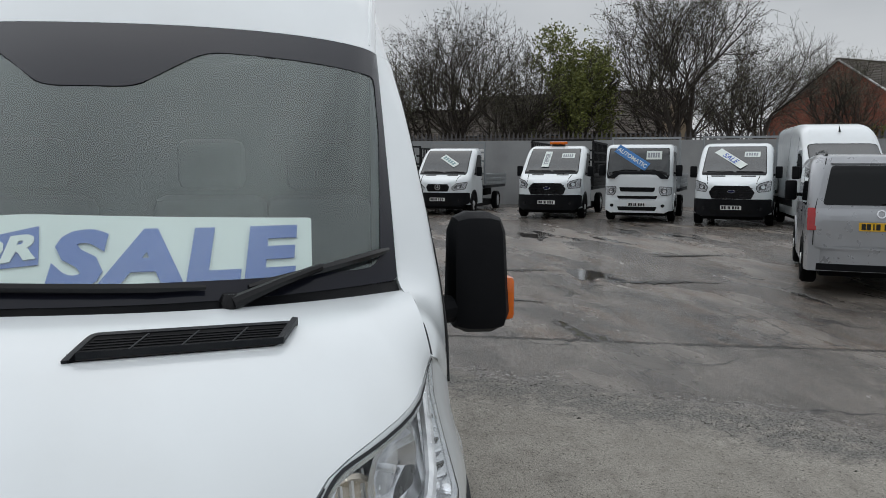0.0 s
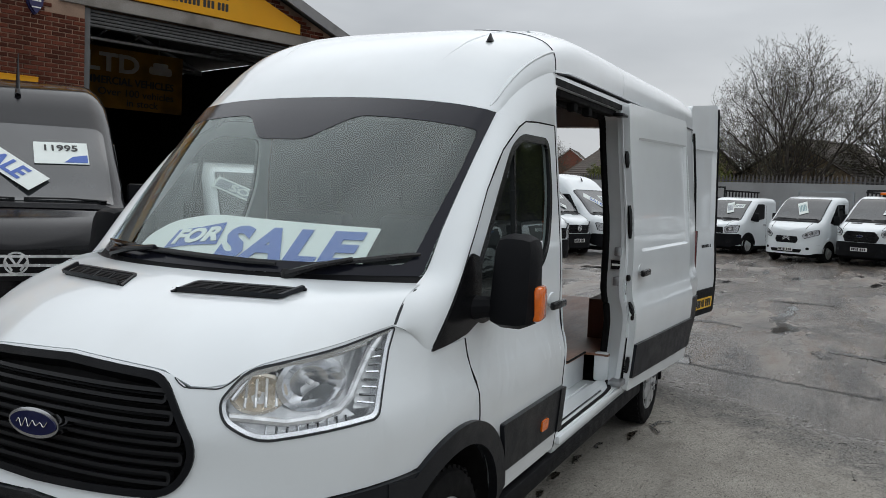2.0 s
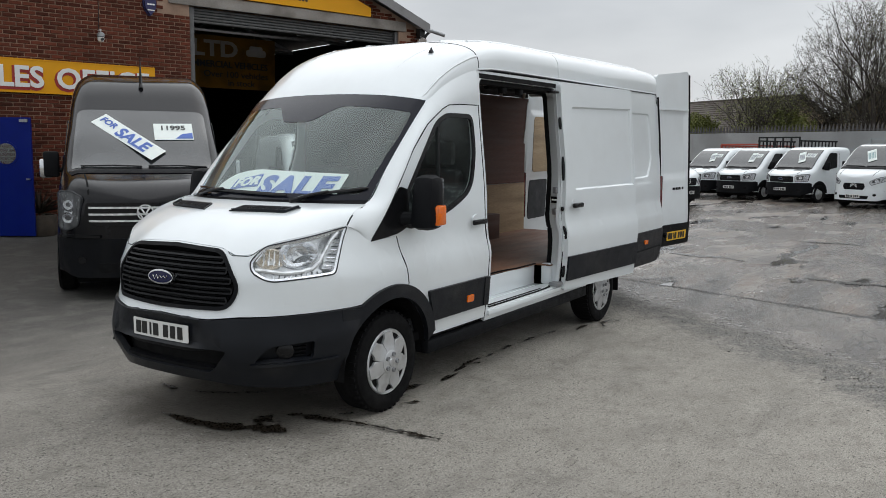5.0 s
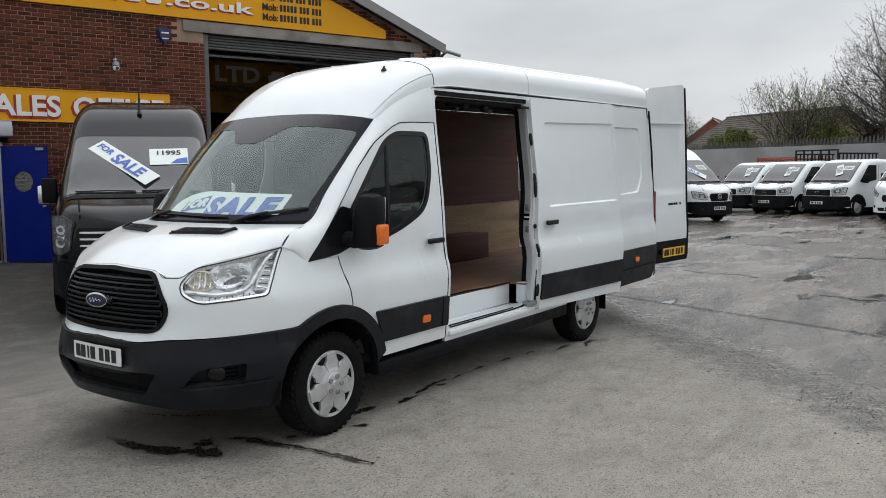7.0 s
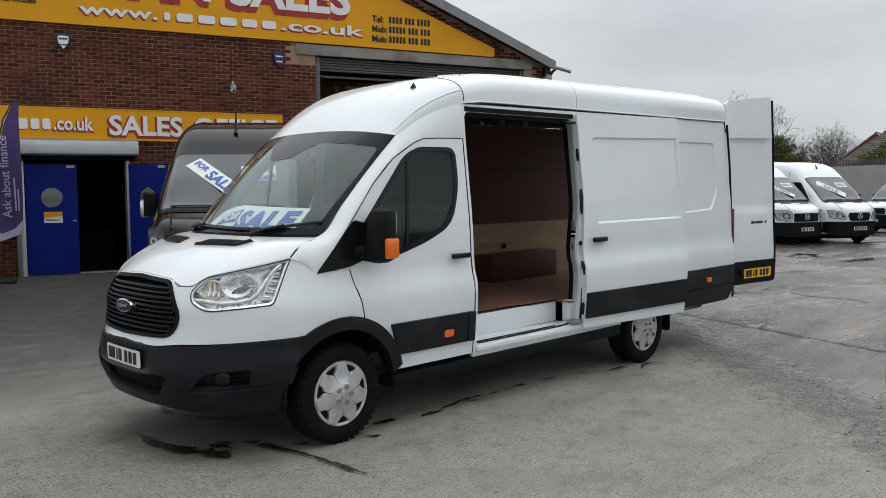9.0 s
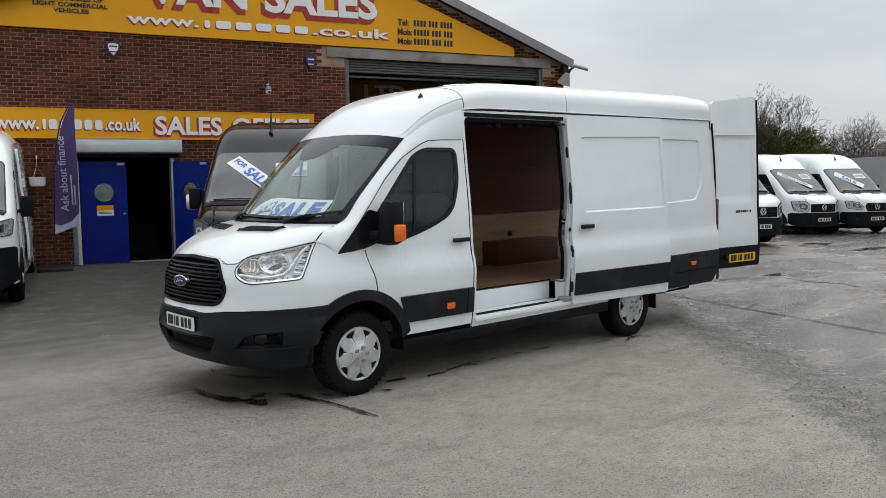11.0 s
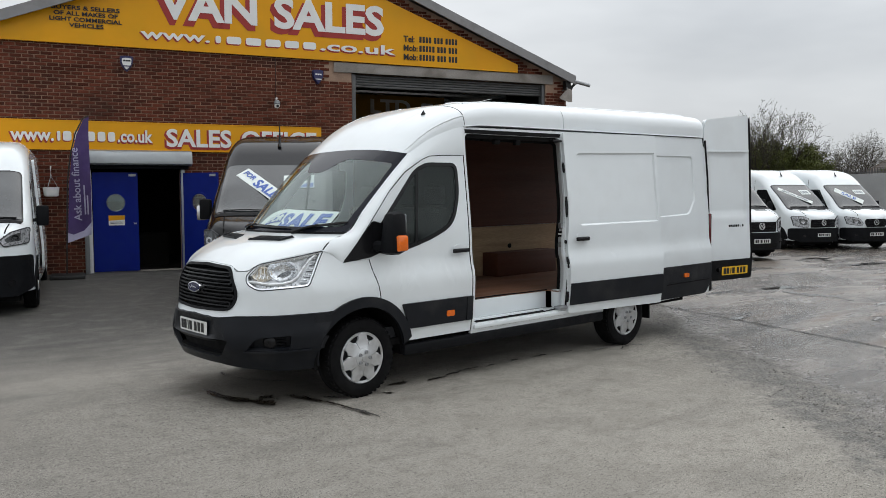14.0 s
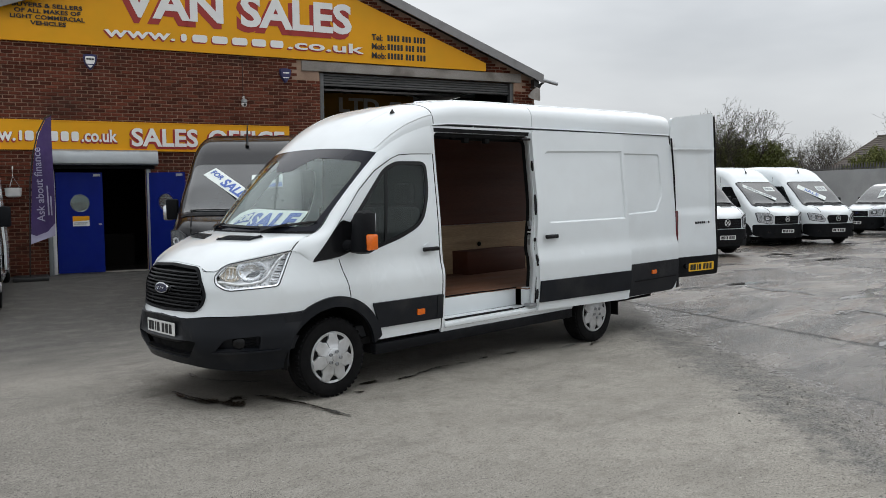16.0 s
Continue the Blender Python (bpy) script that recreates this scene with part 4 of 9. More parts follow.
# wipers
def on_screen(u, v, w):
    e = 0.02
    p = screen_at(u, v)
    n = (screen_at(u, v + e) - p).cross(screen_at(u + e, v) - p).normalized()
    return p + (n if n.z > 0 else -n) * w


for (u0, v0), (u1, v1), (u2, v2) in (((-0.02, 0.50), (0.055, 0.72), (0.10, 0.955)), ((0.0, -0.62), (0.045, -0.25), (0.028, 0.42))):
    wiper = part("wiper", tube([on_screen(u0, v0, 0.02), on_screen(u0 * 0.5 + u1 * 0.5, (v0 + v1) / 2, 0.035), on_screen(u1, v1, 0.032)], 0.013, 8, taper=[1.4, 1.0, 0.8]), GLOSS_BLACK, van)
    ua, va = u1 - (u2 - u1) * 0.75, v1 - (v2 - v1) * 0.8
    part("wiper_blade", tube([on_screen(ua + (u2 - ua) * f, va + (v2 - va) * f, 0.016) for f in lin(0, 1, 9)], 0.011, 6, taper=[0.6] + [1.1] * 8 + [0.6]), GLOSS_BLACK, wiper)
    pv = on_screen(u0, v0, 0.0)
    piv = turned([(0.026, -0.01), (0.026, 0.02), (0.018, 0.034), (0.001, 0.036)], 16, "z")
    piv.transform(Matrix.Translation(pv))
    part("wiper_pivot", piv, GLOSS_BLACK, wiper)

# mirrors
for sg in (1, -1):
    y = -sg
    shell = box(0.13, 0.33, -0.098, 0.098, -0.185, 0.185, 0.06)
    for v in shell.verts:
        k = (v.co.z + 0.185) / 0.37
        v.co.y *= 1.0 - 0.12 * k
        v.co.x = 0.23 + (v.co.x - 0.23) * (1.0 - 0.25 * k) + 0.03 * k
    shell.transform(Matrix.Translation((0, y * 1.116, 1.42)))
    mir = part("wing_mirror", shell, PLASTIC, van, "large black door mirror with an orange repeater")
    part("mirror_arm", tube([(0.16, y * 0.93, 1.30), (0.18, y * 1.0, 1.31), (0.22, y * 1.07, 1.31)], 0.045, 10, taper=[1.3, 1.0, 0.9]), PLASTIC, mir)
    ind = box(0.20, 0.325, min(y * 1.192, y * 1.236), max(y * 1.192, y * 1.236), 1.265, 1.405, 0.018)
    for v in ind.verts:
        v.co.y -= y * 0.03 * (v.co.x - 0.2) / 0.13 * 0.5
    part("repeater", ind, ORANGE, mir)
    for z0, z1 in ((1.30, 1.40), (1.43, 1.58)):
        part("mirror_glass", box(0.318, 0.326, min(y * 1.05, y * 1.19), max(y * 1.05, y * 1.19), z0, z1, 0.003), CHROME, mir)

# ---- the tall white van: doors, load space, wheels ----
def slid(x, z, k=0.0):
    """The slid door's skin stands off the body, more so towards the rear."""
    return skin(a_of_x(x), z, 0.055 + 0.072 * (x - 2.63) + k)


DOOR_EDGE = smooth_curve([0.45, 0.9, 1.2, 1.5, 1.7, 2.38], [2.645, 2.640, 2.640, 2.672, 2.684, 2.676])
slide = part("sliding_door", pressed(rounded([(2.645, 0.455), (4.18, 0.435), (4.19, 1.3), (4.20, 2.385), (2.675, 2.38), (2.685, 1.55), (2.638, 1.2)], [0.02, 0.02, 0, 0.05, 0.05, 0.3, 0.2], 5), slid, rounded([(2.85, 1.385), (4.145, 1.392), (4.155, 2.185), (2.85, 2.165)], [0.03, 0.01, 0.01, 0.07], 4), 0.018, thick=0.05), WHITE, van, "white sliding side door, slid open")
part("rub_strip", panel(rounded([(2.652, 0.775), (4.173, 0.775), (4.167, 0.545), (2.648, 0.545)], 0.008), lambda x, z: slid(x, z, 0.02), step=0.1, thick=0.025), GREY_PLASTIC, slide)
part("door_handle", box(2.74, 2.94, -1.092, -1.056, 1.222, 1.268, 0.014), GLOSS_BLACK, slide, "black pull handle")
hb = turned([(0.0, -0.012), (0.052, -0.012), (0.055, 0.0), (0.0, 0.004)], 20, "y")
hb.transform(Matrix.Translation((2.83, -1.034, 1.268)) @ Matrix.Diagonal((1.15, 0.6, 0.7, 1)))
part("handle_cup", hb, WHITE, slide)
for z, h in ((0.58, 0.11), (0.94, 0.12), (1.20, 0.04), (1.48, 0.22), (1.95, 0.11)):
    ends = [Vector(slid(DOOR_EDGE(q) - 0.002, q, -0.026)) for q in lin(z, z + h, 4)]
    part("door_fitting", tube(ends, 0.016, 8, taper=[0.6, 1, 1, 1, 0.6]), GLOSS_BLACK, slide)
part("inner_edge", tube([Vector(slid(DOOR_EDGE(q) + 0.012, q, -0.052)) for q in lin(0.5, 2.33, 16)], 0.014, 6), WHITE, slide)
part("roller_arm", box(2.52, 2.72, -1.02, -0.93, 0.50, 0.54, 0.01), STEEL, slide)
part("roller_arm", box(2.52, 2.66, -0.94, -0.87, 2.275, 2.30, 0.008), GLOSS_BLACK, slide)

# frame round the side opening
jamb_o = rounded([(1.295, 0.495), (2.625, 0.495), (2.625, 1.2), (2.705, 1.55), (2.705, 2.33), (1.295, 2.33)], [0.03, 0.08, 0.3, 0.3, 0.09, 0.06], 5)
jamb_fine = [(a[0] + (b[0] - a[0]) * k / 4, a[1] + (b[1] - a[1]) * k / 4) for a, b in zip(jamb_o, jamb_o[1:] + jamb_o[:1]) for k in range(4)]
jamb_out = grown(jamb_fine, -0.004)
jamb_in = [(x + 0.085 * min(1.0, max(0.0, (x - 2.2) / 0.4)), z - 0.025 * min(1.0, max(0.0, (z - 2.1) / 0.2))) for x, z in grown(jamb_fine, -0.012)]
jamb = part("door_frame", strip([(a_of_x(x), z) for x, z in jamb_out], -0.012, [(a_of_x(x), z) for x, z in jamb_in], -0.15), WHITE, van)
part("door_seal", tube([Vector(side(1, -0.15)(x, z)) for x, z in jamb_in if z > 0.56 and x > 1.36], 0.027, 8), RUBBER, jamb)
# dark tube puts the shade into the gap beside the slid door
part("door_gap", tube([Vector(side(1, 0.006)(x, z)) for x, z in ((2.648, 0.52), (2.648, 0.9), (2.656, 1.2), (2.70, 1.42), (2.725, 1.6), (2.725, 2.30))], 0.013, 6, taper=[1.0, 0.6, 1.1, 0.7, 1.2, 0.8]), DARK, jamb)
part("upper_rail", box(1.32, 2.66, -0.86, -0.79, 2.285, 2.33, 0.012), DARK, jamb)
part("lower_rail", tube([(1.34, -0.968, 0.497), (2.30, -0.968, 0.497), (2.48, -0.955, 0.50), (2.60, -0.915, 0.505), (2.66, -0.88, 0.51)], 0.013, 6), DARK, jamb)
part("rail_lip", box(1.36, 2.36, -0.935, -0.928, 0.499, 0.512, 0.003), GLOSS_BLACK, jamb)
# dark sheet on the skin paints the shaded recess over the opening
part("header_gap", panel([(1.305, 2.327), (2.695, 2.327), (2.695, 2.366), (1.305, 2.366)], side(1, 0.003), step=(0.2, None), thick=0.006), DARK, jamb)
part("sill_plate", box(1.30, 2.66, -1.0, -0.93, 0.44, 0.487, 0.012), WHITE, jamb)
part("sill_end", box(2.62, 2.70, -0.90, -0.80, 0.50, 0.70, 0.02), WHITE, jamb)
for z in (1.16, 1.36):
    part("latch", box(2.63, 2.665, -0.945, -0.90, z, z + 0.06, 0.008), STEEL, jamb)
part("data_label", box(2.655, 2.662, -0.945, -0.875, 1.27, 1.33), GLOSS_BLACK, jamb)
part("label_strip", box(2.651, 2.657, -0.938, -0.885, 1.293, 1.307), SIGN_W, jamb)
for x in (1.75, 2.05):
    part("roof_hook", box(x, x + 0.07, -0.85, -0.80, 2.235, 2.285, 0.01), DARK, jamb)

# step and load floor
step = part("entry_step", box(1.30, 2.62, -0.93, -0.60, 0.47, 0.50, 0.006), WHITE, van, "white painted side step")
part("step_riser", box(1.30, 2.62, -0.735, -0.72, 0.50, 0.678, 0.004), WHITE, step)
part("step_end", box(1.28, 1.305, -0.93, -0.72, 0.50, 0.80, 0.004), WHITE, step)
for k in range(5):
    part("tread_rib", box(1.42 + 0.05, 2.5, -0.92 + 0.03 * k, -0.912 + 0.03 * k, 0.499, 0.504), WHITE, step)
part("step_strap", tube([(1.36, -0.74, 0.60), (1.40, -0.752, 0.61), (1.43, -0.74, 0.59)], 0.008, 6), GLOSS_BLACK, step)
fl = flat([(1.30, 0.88), (1.30, -0.71), (2.0, -0.70), (2.25, -0.74), (2.62, -0.74), (2.62, -0.90), (5.48, -0.90), (5.48, 0.88)], (), 0.6)
for v in fl.verts:
    v.co.z = 0.69
geo = bmesh.ops.extrude_face_region(fl, geom=fl.faces[:])
for v in geo["geom"]:
    if isinstance(v, bmesh.types.BMVert):
        v.co.z = 0.676
bmesh.ops.recalc_face_normals(fl, faces=fl.faces[:])
part("load_floor", fl, PLY_FLOOR, van, "worn plywood load floor")
part("floor_edge", tube([(1.31, -0.712, 0.690), (2.0, -0.702, 0.690), (2.25, -0.742, 0.690), (2.62, -0.742, 0.690)], 0.007, 6), RUBBER, van)
part("floor_pan", box(0.2, 5.48, -0.90, 0.90, 0.40, 0.46), DARK, van)
def lining(sg, x0, x1):
    return panel([(x0, 1.315), (x1, 1.315), (x1, 2.40), (x0, 2.40)], lambda x, z: (x, -sg * min(0.862, 0.925 + SIDE_W(z)), z), step=(None, 0.1), thick=0.006, out=(x0, -sg * 3, 1.8))


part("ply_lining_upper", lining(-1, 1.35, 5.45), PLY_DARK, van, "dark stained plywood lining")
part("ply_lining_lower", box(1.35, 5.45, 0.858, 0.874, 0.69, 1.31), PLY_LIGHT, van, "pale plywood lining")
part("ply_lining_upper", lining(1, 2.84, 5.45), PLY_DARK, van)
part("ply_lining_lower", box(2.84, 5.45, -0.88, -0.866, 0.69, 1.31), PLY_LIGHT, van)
part("wheel_box", box(3.20, 4.30, 0.585, 0.858, 0.69, 0.985, 0.004), PLY_DARK, van, "stained plywood wheel box")
part("wheel_box", box(3.20, 4.30, -0.866, -0.585, 0.69, 0.985, 0.004), PLY_DARK, van)
for x, z in ((3.68, 1.05), (4.46, 0.78)):
    ring = turned([(0.016, 0.0), (0.03, -0.008), (0.03, -0.02), (0.012, -0.03)], 12, "y", (x, 0.858, z))
    part("lashing_ring", ring, RUBBER, van)
part("bulkhead", box(1.265, 1.285, -0.86, 0.90, 0.5, 2.33, 0.004), PLY_DARK, van, "plywood lined bulkhead")
part("cab_back", box(1.24, 1.263, -0.86, 0.90, 0.5, 2.33, 0.004), LINING, van, "grey lined back of the cab")
part("roof_lining", grid(lambda u, v: roof_at(u, v) - Vector((0, roof_at(u, v).y * 0.05, 0.07)), lin(1.3, 5.45, 10), lin(-0.98, 0.98, 16), thick=0.008), TRIM_GREY, van)
for x in (1.9, 2.6, 3.3, 4.0, 4.7, 5.3):
    part("roof_bow", tube([Vector((x, roof_at(x, v).y * 0.93, roof_at(x, v).z - 0.09)) for v in lin(-0.97, 0.97, 14)], 0.022, 6), WHITE, van)
for x in (2.80, 3.55, 4.45, 5.25):
    part("side_post", box(x, x + 0.06, 0.874, 0.90, 0.69, 2.3), WHITE, van)

# cab
dash = box(-0.36, 0.28, -0.86, 0.86, 0.95, 1.335, 0.05)
for v in dash.verts:
    if v.co.z > 1.2:
        v.co.z += 0.05 * (0.28 - v.co.x) / 0.64 + 0.01 * math.cos(v.co.y * 3)
part("dashboard", dash, TRIM_GREY, van, "dark plastic dashboard")
part("instrument_hood", box(0.0, 0.24, 0.22, 0.62, 1.34, 1.43, 0.035), TRIM_GREY, van)
wheel = bmesh.new()
tor = [Vector((0.0, 0.19 * math.cos(t), 0.19 * math.sin(t))) for t in lin(0, 2 * math.pi, 28)]
tube(tor, 0.016, 8, wheel)
box(-0.02, 0.02, -0.17, 0.17, -0.03, 0.03, 0.01, wheel)
box(-0.02, 0.02, -0.03, 0.03, -0.17, 0.03, 0.01, wheel)
wheel.transform(Matrix.Translation((0.38, 0.42, 1.28)) @ Matrix.Rotation(radians(-28), 4, "Y"))
part("steering_wheel", wheel, GLOSS_BLACK, van)
for y, w in ((0.45, 0.48), (-0.22, 0.44), (-0.64, 0.42)):
    seat = part("seat", box(0.62, 1.12, y - w / 2, y + w / 2, 0.86, 1.02, 0.05), SEAT, van, "dark cloth cab seat")
    back = box(1.02, 1.16, y - w / 2, y + w / 2, 1.0, 1.62, 0.05)
    part("backrest", back, SEAT, seat)
    part("headrest", box(1.08, 1.17, y - 0.13, y + 0.13, 1.64, 1.84, 0.04), SEAT, seat)
part("cab_floor", box(-0.4, 1.24, -0.86, 0.86, 0.46, 0.56), TRIM_GREY, van)
part("headlining", grid(lambda u, v: roof_at(u, v * 0.96) - Vector((-0.04, 0, 0.10)), lin(0.50, 1.28, 8), lin(-0.95, 0.95, 12), thick=0.01), LINING, van)
for y in (-0.42, 0.42):
    part("sun_visor", box(0.52, 0.66, y - 0.24, y + 0.24, 2.085, 2.105, 0.008), LINING, van)
part("interior_mirror", box(0.33, 0.37, -0.12, 0.12, 1.98, 2.05, 0.012), GLOSS_BLACK, van)

# engine bay and underside: unseen boxes added to block the light
part("undertray", box(-0.70, 0.62, -0.70, 0.70, 0.33, 0.37, 0.01), DARK, van)
part("underbody", box(0.66, 5.30, -0.72, 0.72, 0.32, 0.37), DARK, van)
part("engine_bay", box(-0.68, -0.38, -0.55, 0.55, 0.38, 1.05), DARK, van)
part("chassis_rail", box(-0.6, 5.3, -0.55, -0.42, 0.34, 0.46), DARK, van)
part("chassis_rail", box(-0.6, 5.3, 0.42, 0.55, 0.34, 0.46), DARK, van)
part("rear_axle", tube([(3.75, -0.8, 0.31), (3.75, 0.8, 0.31)], 0.07, 10), DARK, van)
for sg in (1, -1):
    for x in (0.0, 3.75):
        liner = bmesh.new()
        zc = 0.345 - 0.011 * x
        ring_o = [Vector((x + 0.46 * math.cos(radians(t)), 0, zc + 0.46 * math.sin(radians(t)))) for t in range(-5, 186, 10)]
        a = [liner.verts.new(p + Vector((0, -sg * 0.955, 0))) for p in ring_o]
        b = [liner.verts.new(p + Vector((0, -sg * 0.60, 0))) for p in ring_o]
        for k in range(len(a) - 1):
            liner.faces.new((a[k], a[k + 1], b[k + 1], b[k]))
        liner.faces.new(b)
        part("arch_liner", liner, DARK, van)
    flap = box(4.20, 4.225, min(-sg * 0.72, -sg * 0.96), max(-sg * 0.72, -sg * 0.96), 0.22, 0.46, 0.006)
    part("mud_flap", flap, RUBBER, van)
    # rear quarter strip, bumper end and lamp
    part("quarter_strip", panel(rounded([(4.23, 0.815), (5.495, 0.815), (5.50, 0.56), (5.40, 0.42), (4.24, 0.42)], [0.01, 0.02, 0.08, 0.05, 0.01]), side(sg, 0.016), step=0.08, thick=0.03), GREY_PLASTIC, van)
    part("quarter_crease", panel([(4.5, 0.605), (5.42, 0.612), (5.42, 0.600), (4.5, 0.593)], side(sg, 0.028), step=(0.1, None), thick=0.01), PLASTIC, van)
    part("marker_lamp", panel(rounded([(4.86, 0.715), (4.96, 0.715), (4.96, 0.665), (4.86, 0.665)], 0.015), side(sg, 0.03), step=None, thick=0.014), ORANGE, van)
    part("tail_lamp", box(5.495, 5.548, min(-sg * 0.88, -sg * 0.985), max(-sg * 0.88, -sg * 0.985), 0.84, 1.44, 0.014), TAIL_DARK, van)
    part("rear_pillar", panel([(5.42, 0.5), (5.50, 0.5), (5.50, 2.36), (5.42, 2.36)], side(sg, -0.006), step=(None, 0.12), thick=0.06), WHITE, van)
part("rear_bumper", box(5.45, 5.62, -0.96, 0.96, 0.42, 0.62, 0.03), PLASTIC, van)
part("rear_header", box(5.40, 5.50, -0.80, 0.80, 2.42, 2.64, 0.03), WHITE, van)

# rear doors, swung back
def rear_door(sg, at, plate):
    """A door that lies along +x from its hinge, its outside towards -y; sg mirrors it."""
    w = 0.90

    def f(u, v, lift=0.0):
        bow = -0.045 * max(0, (v - 1.1) / 1.5) ** 1.4 + 0.02 * max(0, 1 - abs(v - 0.9) / 0.4)
        d = min(u - 0.07, w - 0.06 - u, v - 1.40, 2.22 - v)
        bow -= 0.022 * min(1, max(0, d / 0.018 + 0.5))
        return at @ Vector((u, -sg * (bow + lift) - sg * 0.0, v))
    loop = rounded([(0.0, 0.555), (w, 0.555), (w, 2.66), (w - 0.02, 2.745), (0.04, 2.655), (0.0, 2.45)], [0.06, 0.06, 0.06, 0.06, 0.05, 0], 5)
    inside = at @ Vector((0.45, sg * 3, 1.5))
    door = part("rear_door", panel(loop, f, step=0.045, thick=0.05, out=inside), WHITE, van, "white rear door, swung wide open")
    part("door_crease", panel([(0.02, 2.262), (w - 0.01, 2.272), (w - 0.01, 2.248), (0.02, 2.238)], lambda u, v: f(u, v, 0.008), step=(0.1, None), thick=0.012, out=inside), WHITE, door)
    part("lower_trim", panel(rounded([(0.0, 0.81), (w + 0.012, 0.81), (w + 0.012, 0.545), (0.0, 0.545)], [0.01, 0.01, 0.05, 0.05]), lambda u, v: f(u, v, 0.018), step=0.1, thick=0.03, out=inside), PLASTIC, door)
    part("edge_seal", tube([f(w + 0.008, v, -0.004) for v in lin(0.6, 2.70, 18)], 0.019, 6), RUBBER, door)
    for v in (0.72, 1.55, 2.28):
        bm = box(-0.035, 0.03, -0.018, 0.018, v, v + 0.06, 0.008)
        bm.transform(at)
        part("hinge", bm, WHITE, door)
    part("ply_inset", panel(rounded([(0.16, 1.44), (w - 0.12, 1.44), (w - 0.12, 2.18), (0.16, 2.18)], 0.07), lambda u, v: f(u, v, -0.055), step=None, thick=0.006, out=at @ Vector((0.45, -sg * 3, 1.5))), PLY_LIGHT, door)
    part("inner_trim", panel(rounded([(0.12, 0.80), (w - 0.15, 0.80), (w - 0.15, 1.33), (0.12, 1.33)], 0.05), lambda u, v: f(u, v, -0.055), step=None, thick=0.012, out=at @ Vector((0.45, -sg * 3, 1.5))), TRIM_GREY, door)
    if plate:
        number_plate(door, PLATE_Y, lambda u, v, k: f(0.56 + u, 0.665 + v, 0.022 + k))
        bm = turned([(0.03, 0.0), (0.034, 0.02), (0.024, 0.045)], 14, "y")
        bm.transform(Matrix.Translation(f(0.22, 0.69, 0.06)))
        part("door_catch", bm, GLOSS_BLACK, door)
        for k, ww in enumerate((0.045, 0.04, 0.04, 0.045, 0.035, 0.012, 0.035)):
            u = 0.46 + 0.045 * k
            part("badge_bar", panel([(u, 1.245), (u + ww * 0.8, 1.245), (u + ww * 0.8, 1.275), (u, 1.275)], lambda a, b: f(a, b, 0.004), step=None, thick=0.002, out=inside), GLOSS_BLACK, door)
    return door


rear_door(1, pose(5.555, -0.885, 0, 0, 0, -8.8), True)
rear_door(-1, pose(5.55, 0.95, 0, 0, 0, 4), False)

# wheels
def road_wheel(parent, at, sg, r=0.345, rim=0.228, w=0.215, trim=True):
    hold = new("wheel")
    hold.empty_display_size = 0.1
    hold.parent = parent
    hold.matrix_local = at @ Matrix.Diagonal((1, sg, 1, 1))
    tyre = turned([(rim - 0.01, 0.02), (rim + 0.005, -0.004), (rim + 0.03, -0.010), (r - 0.045, -0.012), (r - 0.018, 0.0), (r, 0.03), (r, w - 0.03), (r - 0.02, w), (rim, w)], 44, "y")
    if trim:
        for k in range(44):
            t = 2 * math.pi * k / 44
            b = box(-0.012, 0.012, 0.012, 0.06, r - 0.01, r + 0.004)
            b.transform(Matrix.Rotation(t, 4, "Y"))
            join(tyre, b)
    part("tyre", tyre, RUBBER, hold)
    part("rim", turned([(rim, 0.005), (rim - 0.012, 0.012), (rim - 0.02, 0.05), (0.05, 0.06), (0.0, 0.06)], 40, "y"), DARK, hold)
    cap = bmesh.new()
    turned([(rim - 0.002, 0.004), (rim - 0.008, -0.004), (rim - 0.026, 0.001), (rim - 0.028, 0.02)], 44, "y", bm=cap, caps=False)
    part("trim_ring", cap, WHEEL, hold)
    for k in range(7):
        bm = flat(rounded([(-0.030, 0.062), (0.030, 0.062), (0.051, 0.11), (0.064, 0.142), (0.046, 0.168), (0.040, rim - 0.018), (-0.040, rim - 0.018), (-0.046, 0.168), (-0.064, 0.142), (-0.051, 0.11)], 0.008, 3))
        for v in bm.verts:
            rr = math.hypot(v.co.x, v.co.y)
            v.co = Vector((v.co.x, -0.020 + 0.022 * (rr / rim) ** 2 - 0.016 * math.cos(min(1.57, abs(v.co.x) / 0.06 * 1.57)), v.co.y))
        bm.normal_update()
        ext = bmesh.ops.extrude_face_region(bm, geom=bm.faces[:])
        for v in ext["geom"]:
            if isinstance(v, bmesh.types.BMVert):
                v.co.y += 0.02
        bmesh.ops.recalc_face_normals(bm, faces=bm.faces[:])
        bm.transform(Matrix.Rotation(2 * math.pi * k / 7, 4, "Y"))
        part("trim_spoke", bm, WHEEL, hold)
    part("hub_cap", turned([(0.086, 0.0), (0.083, -0.030), (0.078, -0.033), (0.030, -0.036), (0.026, -0.042), (0.001, -0.044)], 28, "y"), WHEEL, hold)
    for k in range(5):
        t = 2 * math.pi * k / 5
        part("wheel_nut", turned([(0.017, -0.028), (0.016, -0.046), (0.013, -0.047), (0.011, -0.042), (0.001, -0.042)], 12, "y", (0.056 * math.cos(t), 0, 0.056 * math.sin(t))), STEEL, hold)
    return hold


for x in (0.0, 3.75):
    for sg in (1, -1):
        road_wheel(van, pose(x, -sg * 0.955, 0.345 - 0.011 * x, 0, 25 * x, 0), sg)

